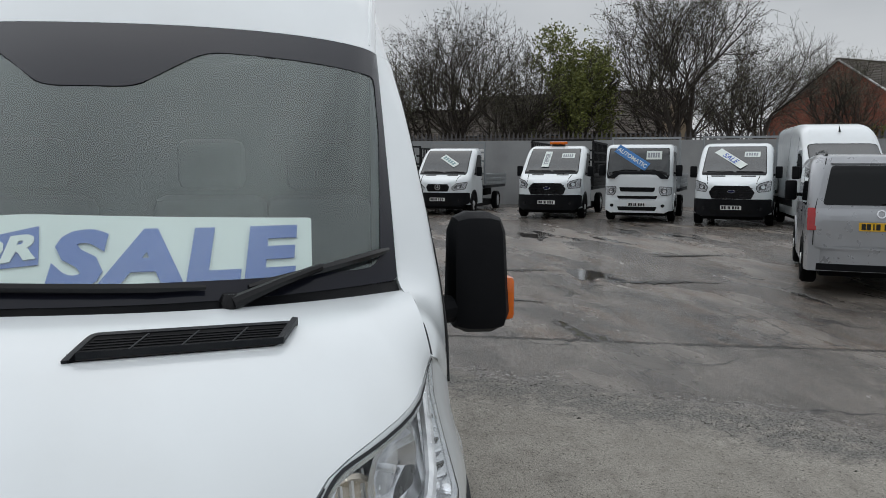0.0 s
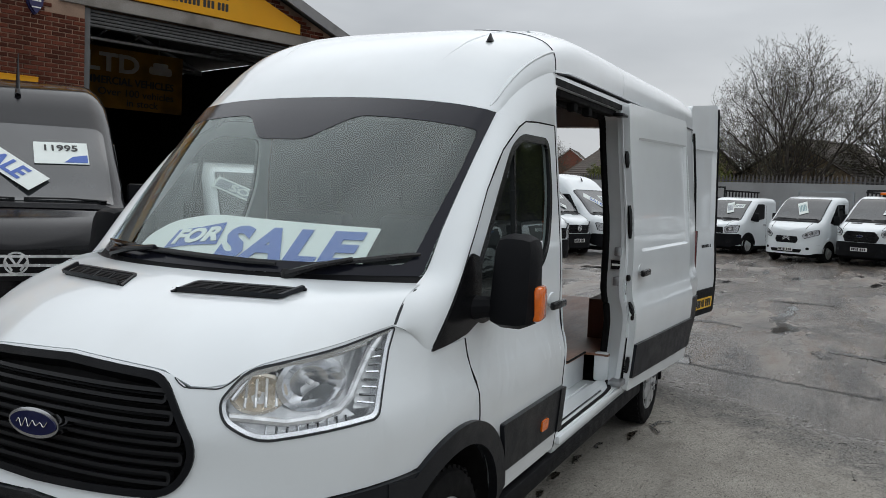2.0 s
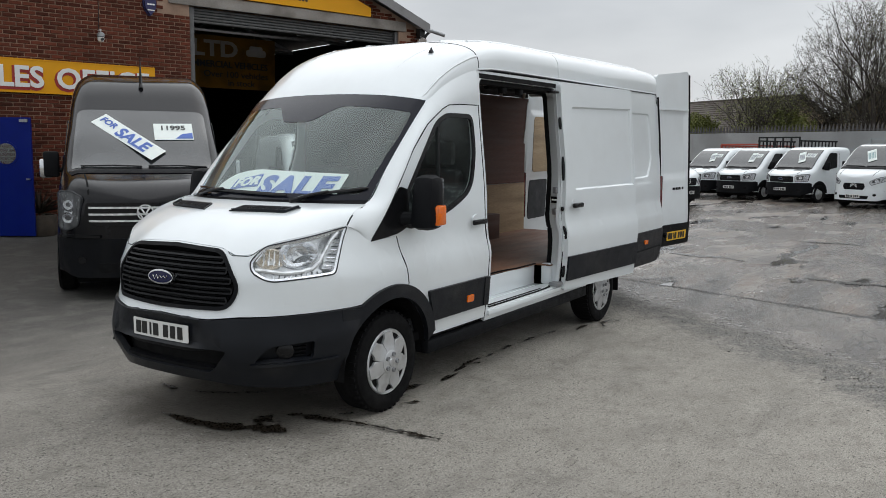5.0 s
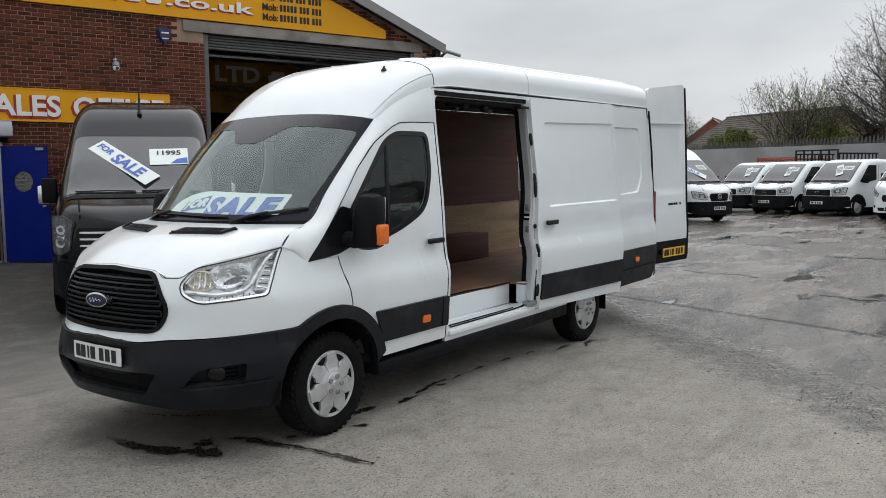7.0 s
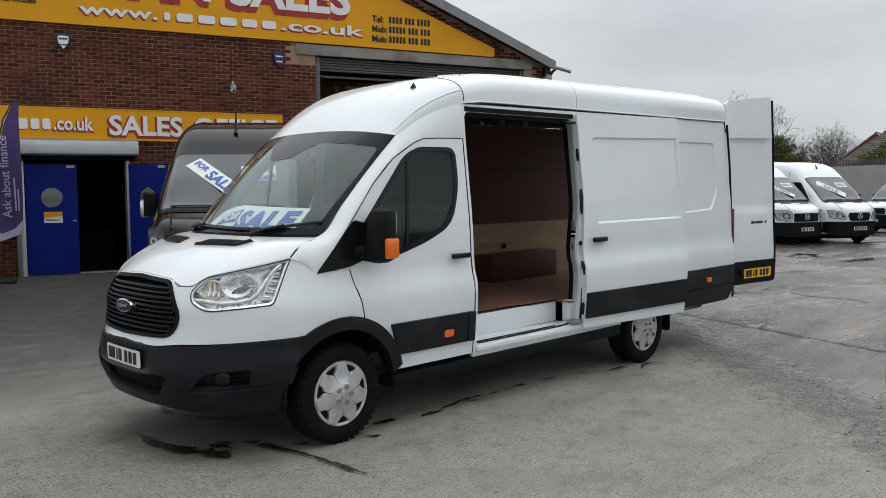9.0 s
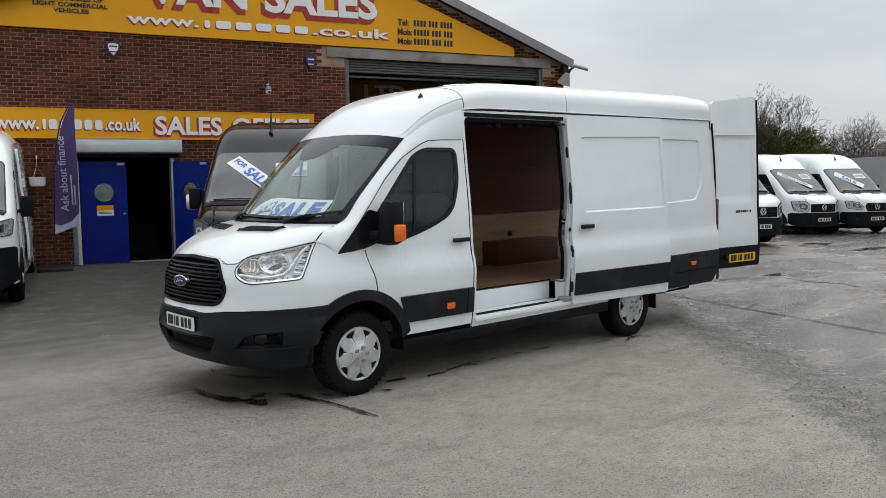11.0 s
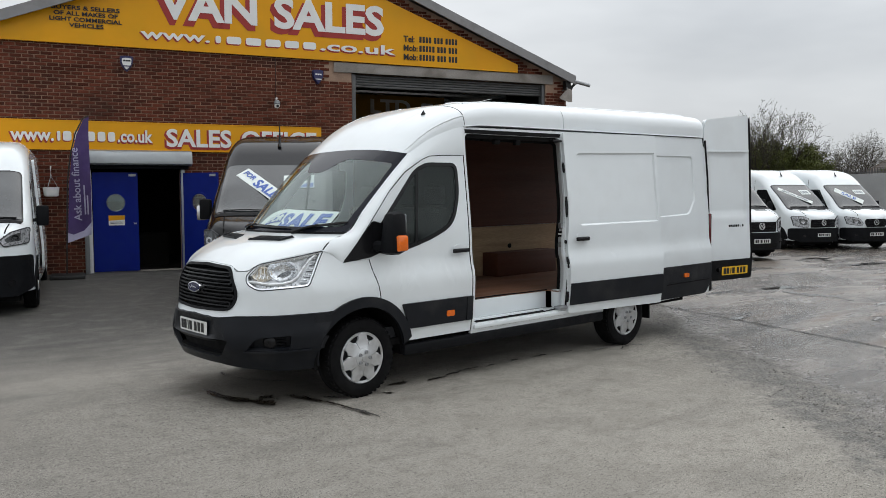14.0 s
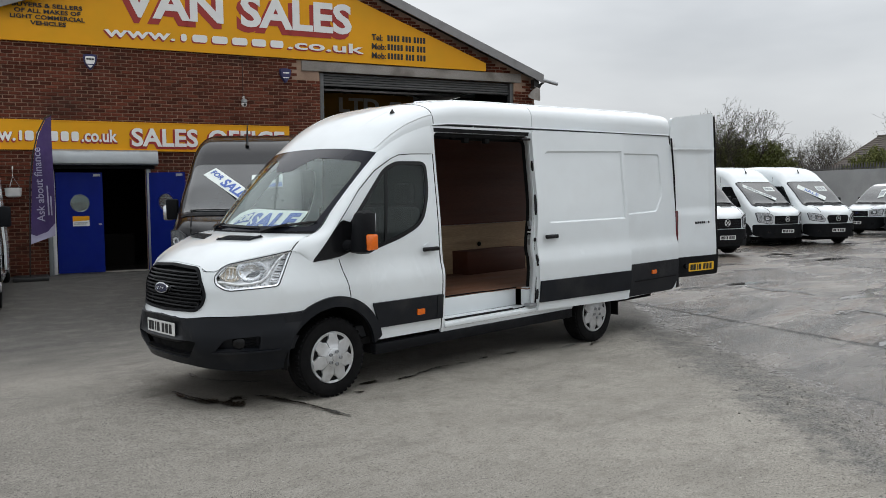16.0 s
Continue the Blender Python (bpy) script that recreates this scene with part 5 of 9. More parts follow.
# the banner behind the windscreen
def banner_at(u, v, w=0.0):
    """Leans against the inside of the screen: u across from the off side, v up."""
    p = Vector((-0.265 + 0.30 * (abs(u) / 0.62) ** 2 * 0.5, -u * 1.08 + 0.01, 1.44))
    return p + Vector((0.70, 0, 0.66)) * v * 1.0 + Vector((-0.7, 0, 0.7)) * w


banner = thing("sale_banner", "white card FOR SALE banner with blue letters on the dashboard", "banner", at=pose(0, 0, 0, 0, -RAKE, 0))
part("card", panel(rounded([(-0.46, 0.0), (0.57, 0.0), (0.57, 0.25), (-0.15, 0.285), (-0.36, 0.22), (-0.46, 0.11)], [0.01, 0.01, 0.01, 0.1, 0.1, 0.05]), lambda u, v: banner_at(u, v), step=0.1, thick=0.003, out=(1, 0, 1.2)), CARD, banner)
part("for_flag", panel(rounded([(-0.290, 0.050), (-0.16, 0.085), (-0.030, 0.105), (-0.050, 0.235), (-0.16, 0.195), (-0.275, 0.165)], 0.004), lambda u, v: banner_at(u, v, 0.004), step=0.1, thick=0.002, out=(1, 0, 1.2)), CARD_BLUE, banner)
part("lettering", text_bm("FOR", 0.115, lambda u, v, w: banner_at(u - 0.265, v + 0.080 + 0.21 * u, 0.005 + w), 0.003, 0.005, shear=0.1), CARD, banner)
part("lettering", text_bm("SALE", 0.252, lambda u, v, w: banner_at(u - 0.005, v + 0.034, 0.004 + w), 0.003, 0.012, shear=0.04, stretch=0.93, space=1.10), CARD_BLUE, banner)

# ---- ground ----
WALL_A = radians(-17.4)
WALL_O = Vector((0, 11.82, 0))
WALL_N = Vector((-math.sin(WALL_A), math.cos(WALL_A), 0))


def ground_z(x, y):
    d = (Vector((x, y, 0)) - WALL_O).dot(WALL_N)
    k = max(0.0, min(1.0, (d + 7.0) / 6.5))
    q = max(0.0, min(1.0, (0.35 * x - 0.75 * y - 6.0) / 9.0))
    a = max(0.0, min(1.0, (x - 10.0) / 13.0))
    b = max(0.0, min(1.0, (y + 6.0) / 6.0))
    return 0.16 * k * k * (3 - 2 * k) + 0.21 * q * q * (3 - 2 * q) - 0.22 * a * a * (3 - 2 * a) * b * b * (3 - 2 * b)


def yard_material():
    """Old concrete on one side, a worn gravelly band, then damp asphalt and wet slabs with puddles."""
    m = bpy.data.materials.new("yard_surface")
    m.use_nodes = True
    n, l = m.node_tree.nodes, m.node_tree.links
    b = n["Principled BSDF"]
    tc = n.new("ShaderNodeTexCoord")

    def math_(op, a, c=None):
        x = n.new("ShaderNodeMath")
        x.operation = op
        for k, v in enumerate((a, c)):
            if v is None:
                continue
            if isinstance(v, (int, float)):
                x.inputs[k].default_value = v
            else:
                l.new(v, x.inputs[k])
        return x.outputs[0]

    def noise_(scale, detail=4.0, rough=0.55, stretch=None):
        t = n.new("ShaderNodeTexNoise")
        t.inputs["Scale"].default_value, t.inputs["Detail"].default_value, t.inputs["Roughness"].default_value = scale, detail, rough
        if stretch:
            mp = n.new("ShaderNodeMapping")
            mp.inputs["Scale"].default_value = stretch
            mp.inputs["Rotation"].default_value = (0, 0, radians(18))
            l.new(tc.outputs["Object"], mp.inputs["Vector"])
            l.new(mp.outputs["Vector"], t.inputs["Vector"])
        else:
            l.new(tc.outputs["Object"], t.inputs["Vector"])
        return t.outputs["Fac"]

    def ramp(f, lo, hi, a=0.0, z=1.0):
        r = n.new("ShaderNodeMapRange")
        r.interpolation_type = "SMOOTHSTEP"
        r.inputs["From Min"].default_value, r.inputs["From Max"].default_value = lo, hi
        r.inputs["To Min"].default_value, r.inputs["To Max"].default_value = a, z
        l.new(f, r.inputs["Value"])
        return r.outputs["Result"]

    def mix(f, a, c):
        x = n.new("ShaderNodeMix")
        x.data_type = "RGBA"
        l.new(f, x.inputs["Factor"])
        for k, v in (("A", a), ("B", c)):
            if isinstance(v, tuple):
                x.inputs[k].default_value = (*v, 1)
            else:
                l.new(v, x.inputs[k])
        return x.outputs["Result"]

    def mixf(f, a, c):
        x = n.new("ShaderNodeMix")
        l.new(f, x.inputs["Factor"])
        for k, v in (("A", a), ("B", c)):
            if isinstance(v, (int, float)):
                x.inputs[k].default_value = v
            else:
                l.new(v, x.inputs[k])
        return x.outputs["Result"]

    sep = n.new("ShaderNodeSeparateXYZ")
    l.new(tc.outputs["Object"], sep.inputs["Vector"])
    x, y = sep.outputs["X"], sep.outputs["Y"]
    wob = math_("MULTIPLY", math_("SUBTRACT", noise_(0.55, 5.0), 0.5), 1.5)
    fine = math_("MULTIPLY", math_("SUBTRACT", noise_(7.0, 6.0, 0.75), 0.5), 1.1)
    d1 = math_("ADD", math_("ADD", math_("SUBTRACT", math_("MULTIPLY", math_("SUBTRACT", x, 4.8), 0.757), math_("MULTIPLY", math_("ADD", y, 0.8), 0.654)), wob), fine)
    d2 = math_("ADD", math_("SUBTRACT", math_("SUBTRACT", x, 6.75), math_("MULTIPLY", y, 0.33)), math_("MULTIPLY", fine, 0.25))
    speck = noise_(120.0, 4.0, 0.75)
    speck2 = noise_(46.0, 5.0, 0.75)
    pits = noise_(62.0, 2.0, 0.5)
    grit = noise_(210.0, 2.0, 0.6)
    blot = noise_(0.9, 6.0, 0.6)
    streak = noise_(0.8, 7.0, 0.66, (0.55, 1.9, 1))
    concrete = mix(ramp(speck, 0.40, 0.60), (0.196, 0.181, 0.151), (0.457, 0.425, 0.365))
    concrete = mix(ramp(grit, 0.40, 0.62, 0, 0.5), concrete, (0.367, 0.343, 0.296))
    concrete = mix(ramp(blot, 0.42, 0.64, 0, 0.45), concrete, (0.225, 0.208, 0.175))
    concrete = mix(ramp(noise_(6.0, 6.0, 0.75), 0.48, 0.66, 0, 0.55), concrete, (0.184, 0.169, 0.141))
    concrete = mix(ramp(noise_(2.1, 5.0, 0.7), 0.56, 0.72, 0, 0.5), concrete, (0.427, 0.399, 0.345))
    concrete = mix(ramp(speck2, 0.36, 0.47, 0.55, 0.0), concrete, (0.135, 0.125, 0.106))
    concrete = mix(ramp(speck2, 0.57, 0.67, 0, 0.36), concrete, (0.50, 0.47, 0.41))
    concrete = mix(ramp(noise_(1.3, 7.0, 0.72, (0.5, 1.7, 1)), 0.50, 0.68, 0, 0.42), concrete, (0.150, 0.140, 0.122))
    concrete = mix(ramp(noise_(30.0, 3.0, 0.6, (0.7, 1.5, 1)), 0.615, 0.66, 0, 0.75), concrete, (0.110, 0.100, 0.085))
    concrete = mix(ramp(pits, 0.615, 0.66, 0, 0.9), concrete, (0.060, 0.054, 0.045))
    concrete = mix(ramp(noise_(48.0, 2.0, 0.5), 0.68, 0.72, 0, 0.8), concrete, (0.592, 0.558, 0.497))
    # dark tarmac towards the building; its reach also paints in the shade there
    near_wall = math_("ADD", math_("ADD", math_("MULTIPLY", x, 0.299), math_("MULTIPLY", math_("SUBTRACT", y, 11.82), 0.954)), math_("MULTIPLY", math_("SUBTRACT", noise_(0.7, 6.0, 0.65, (0.5, 1.6, 1)), 0.5), 5.0))
    tar = mix(ramp(speck, 0.42, 0.62), (0.028, 0.026, 0.023), (0.082, 0.078, 0.070))
    tar = mix(ramp(noise_(3.0, 6.0, 0.75), 0.46, 0.66, 0, 0.5), tar, (0.13, 0.123, 0.110))
    concrete = mix(ramp(near_wall, -11.8, -6.8, 0, 0.97), concrete, tar)
    worn = math_("ADD", x, math_("MULTIPLY", math_("SUBTRACT", noise_(0.45, 6.0, 0.65), 0.5), 4.0))
    concrete = mix(ramp(worn, -4.0, 1.6, 0.40, 0.0), concrete, tar)
    gravel = mix(ramp(speck2, 0.36, 0.64), (0.050, 0.047, 0.042), (0.235, 0.225, 0.205))
    gravel = mix(ramp(speck, 0.55, 0.68, 0, 0.6), gravel, (0.30, 0.29, 0.265))
    asphalt = mix(ramp(streak, 0.37, 0.60), (0.108, 0.099, 0.084), (0.240, 0.219, 0.188))
    asphalt = mix(ramp(speck, 0.48, 0.66, 0, 0.55), asphalt, (0.269, 0.248, 0.217))
    asphalt = mix(ramp(noise_(24.0, 5.0, 0.8), 0.54, 0.68, 0, 0.7), asphalt, (0.057, 0.051, 0.044))
    asphalt = mix(ramp(pits, 0.64, 0.70, 0, 0.8), asphalt, (0.038, 0.033, 0.028))
    slab = mix(ramp(streak, 0.36, 0.60), (0.078, 0.071, 0.061), (0.239, 0.215, 0.182))
    slab = mix(ramp(noise_(1.4, 6.0, 0.65, (0.6, 2.2, 1)), 0.48, 0.64, 0, 0.8), slab, (0.150, 0.105, 0.070))
    slab = mix(ramp(noise_(3.5, 7.0, 0.8, (0.5, 2.0, 1)), 0.57, 0.70, 0, 0.5), slab, (0.046, 0.039, 0.033))
    slab = mix(ramp(noise_(9.0, 6.0, 0.8, (0.6, 2.0, 1)), 0.58, 0.68, 0, 0.6), slab, (0.323, 0.289, 0.249))
    slab = mix(ramp(speck2, 0.52, 0.72, 0, 0.55), slab, (0.272, 0.244, 0.213))
    slab = mix(ramp(pits, 0.63, 0.69, 0, 0.8), slab, (0.037, 0.032, 0.027))
    lift_ = n.new("ShaderNodeMix"), n.new("ShaderNodeMix")
    for node, src in zip(lift_, (asphalt, slab)):
        node.data_type, node.blend_type = "RGBA", "MULTIPLY"
        node.inputs["Factor"].default_value = 1.0
        node.inputs["B"].default_value = (0.90, 0.87, 0.86, 1)
        l.new(src, node.inputs["A"])
    asphalt, slab = lift_[0].outputs["Result"], lift_[1].outputs["Result"]
    k1 = math_("MULTIPLY", ramp(d1, -0.25, 0.15), ramp(noise_(5.0, 5.0, 0.7), 0.34, 0.56, 0.25, 1.0))
    k2, k3 = ramp(d1, 0.40, 0.85), ramp(d2, -0.04, 0.04)
    seam = math_("MULTIPLY", ramp(d2, -0.07, -0.02), ramp(d2, 0.0, 0.05, 1, 0))
    col = mix(k3, mix(k2, mix(k1, concrete, gravel), asphalt), slab)
    col = mix(math_("MULTIPLY", seam, 0.8), col, (0.03, 0.028, 0.026))
    vor = n.new("ShaderNodeTexVoronoi")
    vor.feature = "DISTANCE_TO_EDGE"
    vor.inputs["Scale"].default_value = 0.42
    wv3 = n.new("ShaderNodeTexNoise")
    wv3.inputs["Scale"].default_value, wv3.inputs["Detail"].default_value = 1.6, 6.0
    l.new(tc.outputs["Object"], wv3.inputs["Vector"])
    wsum = n.new("ShaderNodeVectorMath")
    wsum.operation = "MULTIPLY_ADD"
    l.new(wv3.outputs["Color"], wsum.inputs[0])
    wsum.inputs[1].default_value = (1.3, 1.3, 0)
    l.new(tc.outputs["Object"], wsum.inputs[2])
    l.new(wsum.outputs["Vector"], vor.inputs["Vector"])
    crack = math_("MULTIPLY", ramp(vor.outputs["Distance"], 0.004, 0.016, 1, 0), ramp(noise_(0.6, 3.0), 0.42, 0.58))
    col = mix(math_("MULTIPLY", crack, mixf(k2, 0.10, 0.9)), col, (0.025, 0.022, 0.019))
    wet_field = noise_(0.42, 5.0, 0.6, (0.5, 1.6, 1))
    wet = math_("MULTIPLY", ramp(wet_field, 0.40, 0.54), k2)
    pool = math_("MULTIPLY", ramp(noise_(0.6, 6.0, 0.60, (0.4, 1.5, 1)), 0.60, 0.63), k3)
    col = mix(math_("MULTIPLY", wet, 0.25), col, (0.08, 0.079, 0.078))
    col = mix(math_("MULTIPLY", pool, 0.75), col, (0.035, 0.034, 0.033))
    # an old oily damp patch under the van's nose, also deepening its shadow
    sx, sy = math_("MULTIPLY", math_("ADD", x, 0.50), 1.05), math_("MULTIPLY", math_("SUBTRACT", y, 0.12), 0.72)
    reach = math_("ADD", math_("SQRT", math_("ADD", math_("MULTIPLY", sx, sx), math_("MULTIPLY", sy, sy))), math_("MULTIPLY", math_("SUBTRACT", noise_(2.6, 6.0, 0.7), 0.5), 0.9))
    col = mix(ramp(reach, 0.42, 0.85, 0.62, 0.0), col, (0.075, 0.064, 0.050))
    cool = n.new("ShaderNodeMix")
    cool.data_type, cool.blend_type = "RGBA", "MULTIPLY"
    cool.inputs["Factor"].default_value = 1.0
    cool.inputs["B"].default_value = (1.0, 1.0, 1.02, 1)
    l.new(col, cool.inputs["A"])
    l.new(cool.outputs["Result"], b.inputs["Base Color"])
    rough = mixf(k2, 0.85, mixf(wet, 0.40, 0.15))
    rough = mixf(pool, rough, 0.06)
    l.new(rough, b.inputs["Roughness"])
    h = math_("ADD", math_("MULTIPLY", speck, 0.35), math_("ADD", math_("MULTIPLY", speck2, 0.7), math_("MULTIPLY", math_("SUBTRACT", 1.0, seam), 2.0)))
    h = math_("MULTIPLY", h, math_("SUBTRACT", 1.0, math_("MULTIPLY", pool, 0.97)))
    bp = n.new("ShaderNodeBump")
    bp.inputs["Strength"].default_value, bp.inputs["Distance"].default_value = 1.0, 0.012
    l.new(h, bp.inputs["Height"])
    l.new(bp.outputs["Normal"], b.inputs["Normal"])
    return m


bm = bmesh.new()
xs = [-400, -120, -60, -30, -20] + lin(-14, 40, 54) + [50, 70, 110, 200, 500]
ys = [-400, -120, -60, -40, -30] + lin(-24, 24, 60) + [30, 45, 80, 200, 500]
gv = [[bm.verts.new((x, y, ground_z(x, y) + (0.010 * noise.noise(Vector((x * 0.35, y * 0.35, 0))) if -13 < x < 39 and abs(y) < 23 else 0))) for y in ys] for x in xs]
for i in range(len(xs) - 1):
    for j in range(len(ys) - 1):
        bm.faces.new((gv[i][j], gv[i + 1][j], gv[i + 1][j + 1], gv[i][j + 1]))
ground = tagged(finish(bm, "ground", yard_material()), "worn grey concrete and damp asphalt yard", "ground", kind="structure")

# ---- spills and damp marks ----
SPILL = material("oil_spill", (0.022, 0.017, 0.012), 0.28, vary=0.5, scale=30.0)


def spill(points, widths, seed, label, z=0.012):
    """An uneven dark mark along a line."""
    rng = random.Random(seed)
    pts = [Vector((x, y, 0)) for x, y in points]
    fine, ws = [], []
    for (a, b), (wa, wb) in zip(zip(pts, pts[1:]), zip(widths, widths[1:])):
        k = max(2, int((b - a).length / 0.03))
        for i in range(k):
            fine.append(a.lerp(b, i / k) + Vector((rng.gauss(0, 0.006), rng.gauss(0, 0.006), 0)))
            ws.append(max(0.004, (wa + (wb - wa) * i / k) * rng.uniform(0.3, 1.9)))
    bm = bmesh.new()
    last = None
    for i, (p, w) in enumerate(zip(fine, ws)):
        d = (fine[min(i + 1, len(fine) - 1)] - fine[max(i - 1, 0)]).normalized()
        s = Vector((-d.y, d.x, 0)) * w
        zz = Vector((0, 0, ground_z(p.x, p.y) + z))
        pair = (bm.verts.new(p + s + zz), bm.verts.new(p - s * rng.uniform(0.6, 1.2) + zz))
        if last:
            bm.faces.new((last[0], pair[0], pair[1], last[1]))
        last = pair
        if rng.random() < 0.35:
            c = p + Vector((rng.gauss(0, 1.6 * w + 0.012), rng.gauss(0, 1.6 * w + 0.012), 0)) + zz
            r = rng.uniform(0.003, 0.012)
            bm.faces.new([bm.verts.new(c + Vector((r * rng.uniform(0.6, 1.5) * math.cos(a), r * rng.uniform(0.5, 1.2) * math.sin(a), 0))) for a in (0, 0.9, 1.8, 2.7, 3.6, 4.5, 5.4)])
    return tagged(finish(bm, "oil_stain", SPILL, smooth=0), label, "stain", kind="structure")


spill([(-0.92, 0.23), (-0.93, -0.06), (-0.88, -0.33), (-0.77, -0.50), (-0.73, -0.67), (-0.72, -0.74)], [0.010, 0.032, 0.045, 0.055, 0.04, 0.012], 3, "dark oily run on the concrete")
spill([(-0.43, -0.60), (-0.40, -0.75), (-0.36, -0.87), (-0.33, -1.1), (-0.305, -1.37), (-0.30, -1.61)], [0.05, 0.03, 0.012, 0.018, 0.02, 0.012], 4, "dark oily run on the concrete")
spill([(-0.70, -0.38), (-0.64, -0.44), (-0.58, -0.5)], [0.012, 0.02, 0.01], 5, "dark oil drip on the concrete")
spill([(0.42, -0.77), (0.54, -0.775), (0.66, -0.785)], [0.012, 0.035, 0.01], 6, "dark oil drip on the concrete")
spill([(-0.47, 0.80), (-0.50, 0.68), (-0.43, 0.66)], [0.02, 0.045, 0.02], 7, "dark oil drip under the bumper")
spill([(-0.48, 0.50), (-0.40, 0.31), (-0.27, 0.12), (-0.17, -0.02)], [0.006, 0.01, 0.012, 0.008], 8, "thin dark oily run under the bumper")
for k, (x, y) in enumerate(((-0.59, -0.40), (-0.44, -0.52), (-0.22, -0.80), (0.24, -1.0), (1.42, -0.80))):
    spill([(x - 0.05, y + 0.05), (x, y), (x + 0.06, y - 0.04)], [0.006, 0.014, 0.006], 50 + k, "dark oil drip on the concrete")
for k, (x, y, q) in enumerate(((0.95, -0.86, 0.14), (1.2, -0.80, 0.1), (1.44, -0.75, 0.16), (1.75, -0.77, 0.08), (2.1, -0.74, 0.1), (2.5, -0.76, 0.12), (2.9, -0.8, 0.09), (3.3, -0.95, 0.15))):
    spill([(x - q, y - 0.01), (x, y + 0.01), (x + q, y)], [0.008, 0.018, 0.006], 10 + k, "dark oil drip on the concrete")
spill([(3.45, -1.12), (3.62, -1.02), (3.80, -1.05), (3.85, -1.16)], [0.008, 0.012, 0.014, 0.01], 21, "dark oil drip on the concrete")
for k, (x, y) in enumerate(((8.4, -2.2), (9.6, -5.2), (11.5, -3.4), (12.5, -7.0), (10.2, 0.4), (14.5, -1.0), (17.0, 1.5))):
    r = random.Random(70 + k)
    spill([(x, y), (x - 0.2, y - 0.5), (x - 0.3 + r.random() * 0.2, y - 1.0), (x - 0.5, y - 1.5)], [0.02, 0.08 + 0.08 * r.random(), 0.05, 0.01], 30 + k, "broken dark joint in the wet slabs")

# ---- loose stones on the worn band and, thinly, over the yard ----
rng = random.Random(5)
SV, SF = [], []
for k in range(12000):
    if k < 8500:
        u, w = rng.uniform(-9.0, 3.0), rng.gauss(0.32, 0.26)
        x, y = 4.8 + 0.757 * w + 0.654 * u, -0.8 - 0.654 * w + 0.757 * u
        r = rng.uniform(0.002, 0.007) if rng.random() < 0.93 else rng.uniform(0.007, 0.012)
    else:
        x, y, r = rng.uniform(-5, 9), rng.uniform(-8, 7), rng.uniform(0.0025, 0.007)
    z = ground_z(x, y) + 0.010 * noise.noise(Vector((x * 0.35, y * 0.35, 0))) + r * 0.25
    a, f, g = rng.uniform(0, 3.1), rng.uniform(0.6, 1.4), rng.uniform(0.4, 0.8)
    n0 = len(SV)
    for q, h in ((0, 0), (1.57, 0), (3.14, 0), (4.71, 0)):
        SV.append((x + r * f * math.cos(a + q), y + r / f * math.sin(a + q), z))
    SV.append((x + r * rng.uniform(-0.3, 0.3), y, z + r * g))
    SV.append((x, y, z - r * 0.6))
    for i in range(4):
        SF.append((n0 + i, n0 + (i + 1) % 4, n0 + 4))
        SF.append((n0 + (i + 1) % 4, n0 + i, n0 + 5))
STONE = material("loose_stone", (0.22, 0.21, 0.19), 0.85, vary=0.1, scale=2.0, island=0.65)
me = bpy.data.meshes.new("loose_gravel")
me.from_pydata(SV, [], SF)
me.materials.append(STONE)
tagged(new("loose_gravel", me), "loose grey stones scattered on the yard", "gravel", kind="stuff")

# ---- far boundary: rendered wall with steel palings behind it ----
ROW = Vector((0.436, 0.9, 0)).normalized()
BACK = Vector((0.9, -0.436, 0)).normalized()
FENCE_O = Vector((33.0, -5.0, 0))
RENDER = material("grey_render", (0.33, 0.335, 0.335), 0.9, vary=0.1, scale=0.8, grain=0.1, dirt=(0.22, 0.22, 0.215), dirt_amount=0.6, dirt_scale=0.5)
PALING = material("palisade_steel", (0.10, 0.095, 0.095), 0.7, vary=0.2, scale=1.0, dirt=(0.12, 0.075, 0.05), dirt_amount=0.5)
AT_ROW = Matrix.Translation(FENCE_O) @ Matrix(((ROW.x, BACK.x, 0, 0), (ROW.y, BACK.y, 0, 0), (0, 0, 1, 0), (0, 0, 0, 1)))
bm = box(-60, 42, 0, 0.2, -0.5, 2.82)
bm.transform(AT_ROW)
tagged(finish(bm, "boundary_wall", RENDER), "plain grey rendered yard boundary wall", "wall", kind="structure")
fence = thing("palisade_fence", "dark steel palisade fence behind the boundary wall", "fence")
for k, z in enumerate((1.0, 2.88)):
    bm = box(-60, 42, 0.42, 0.47, z, z + 0.06)
    bm.transform(AT_ROW)
    part("rail", bm, PALING, fence)
pale = bmesh.new()
vs = [pale.verts.new(c) for c in ((-0.035, 0.38, 0.1), (0.035, 0.38, 0.1), (0.035, 0.38, 3.06), (0.0, 0.38, 3.17), (-0.035, 0.38, 3.06))]
pale.faces.new(vs)
ext = bmesh.ops.extrude_face_region(pale, geom=pale.faces[:])
for v in ext["geom"]:
    if isinstance(v, bmesh.types.BMVert):
        v.co.y += 0.03
bmesh.ops.recalc_face_normals(pale, faces=pale.faces[:])
PALE = bpy.data.meshes.new("pale")
pale.to_mesh(PALE)
pale.free()
PALE.materials.append(PALING)
rng = random.Random(8)
for k in range(300):
    o = new("pale", PALE)
    o.parent = fence
    o.matrix_local = AT_ROW @ Matrix.Translation((-28 + 0.19 * k, 0, rng.uniform(-0.02, 0.02)))
rest = bmesh.new()
for k in range(-160, 220):
    u = -28 + 0.19 * k
    if -60 < u < 42 and not 0 <= k < 300:
        box(u - 0.035, u + 0.035, 0.38, 0.41, 0.1, 3.13, 0, rest)
rest.transform(AT_ROW)
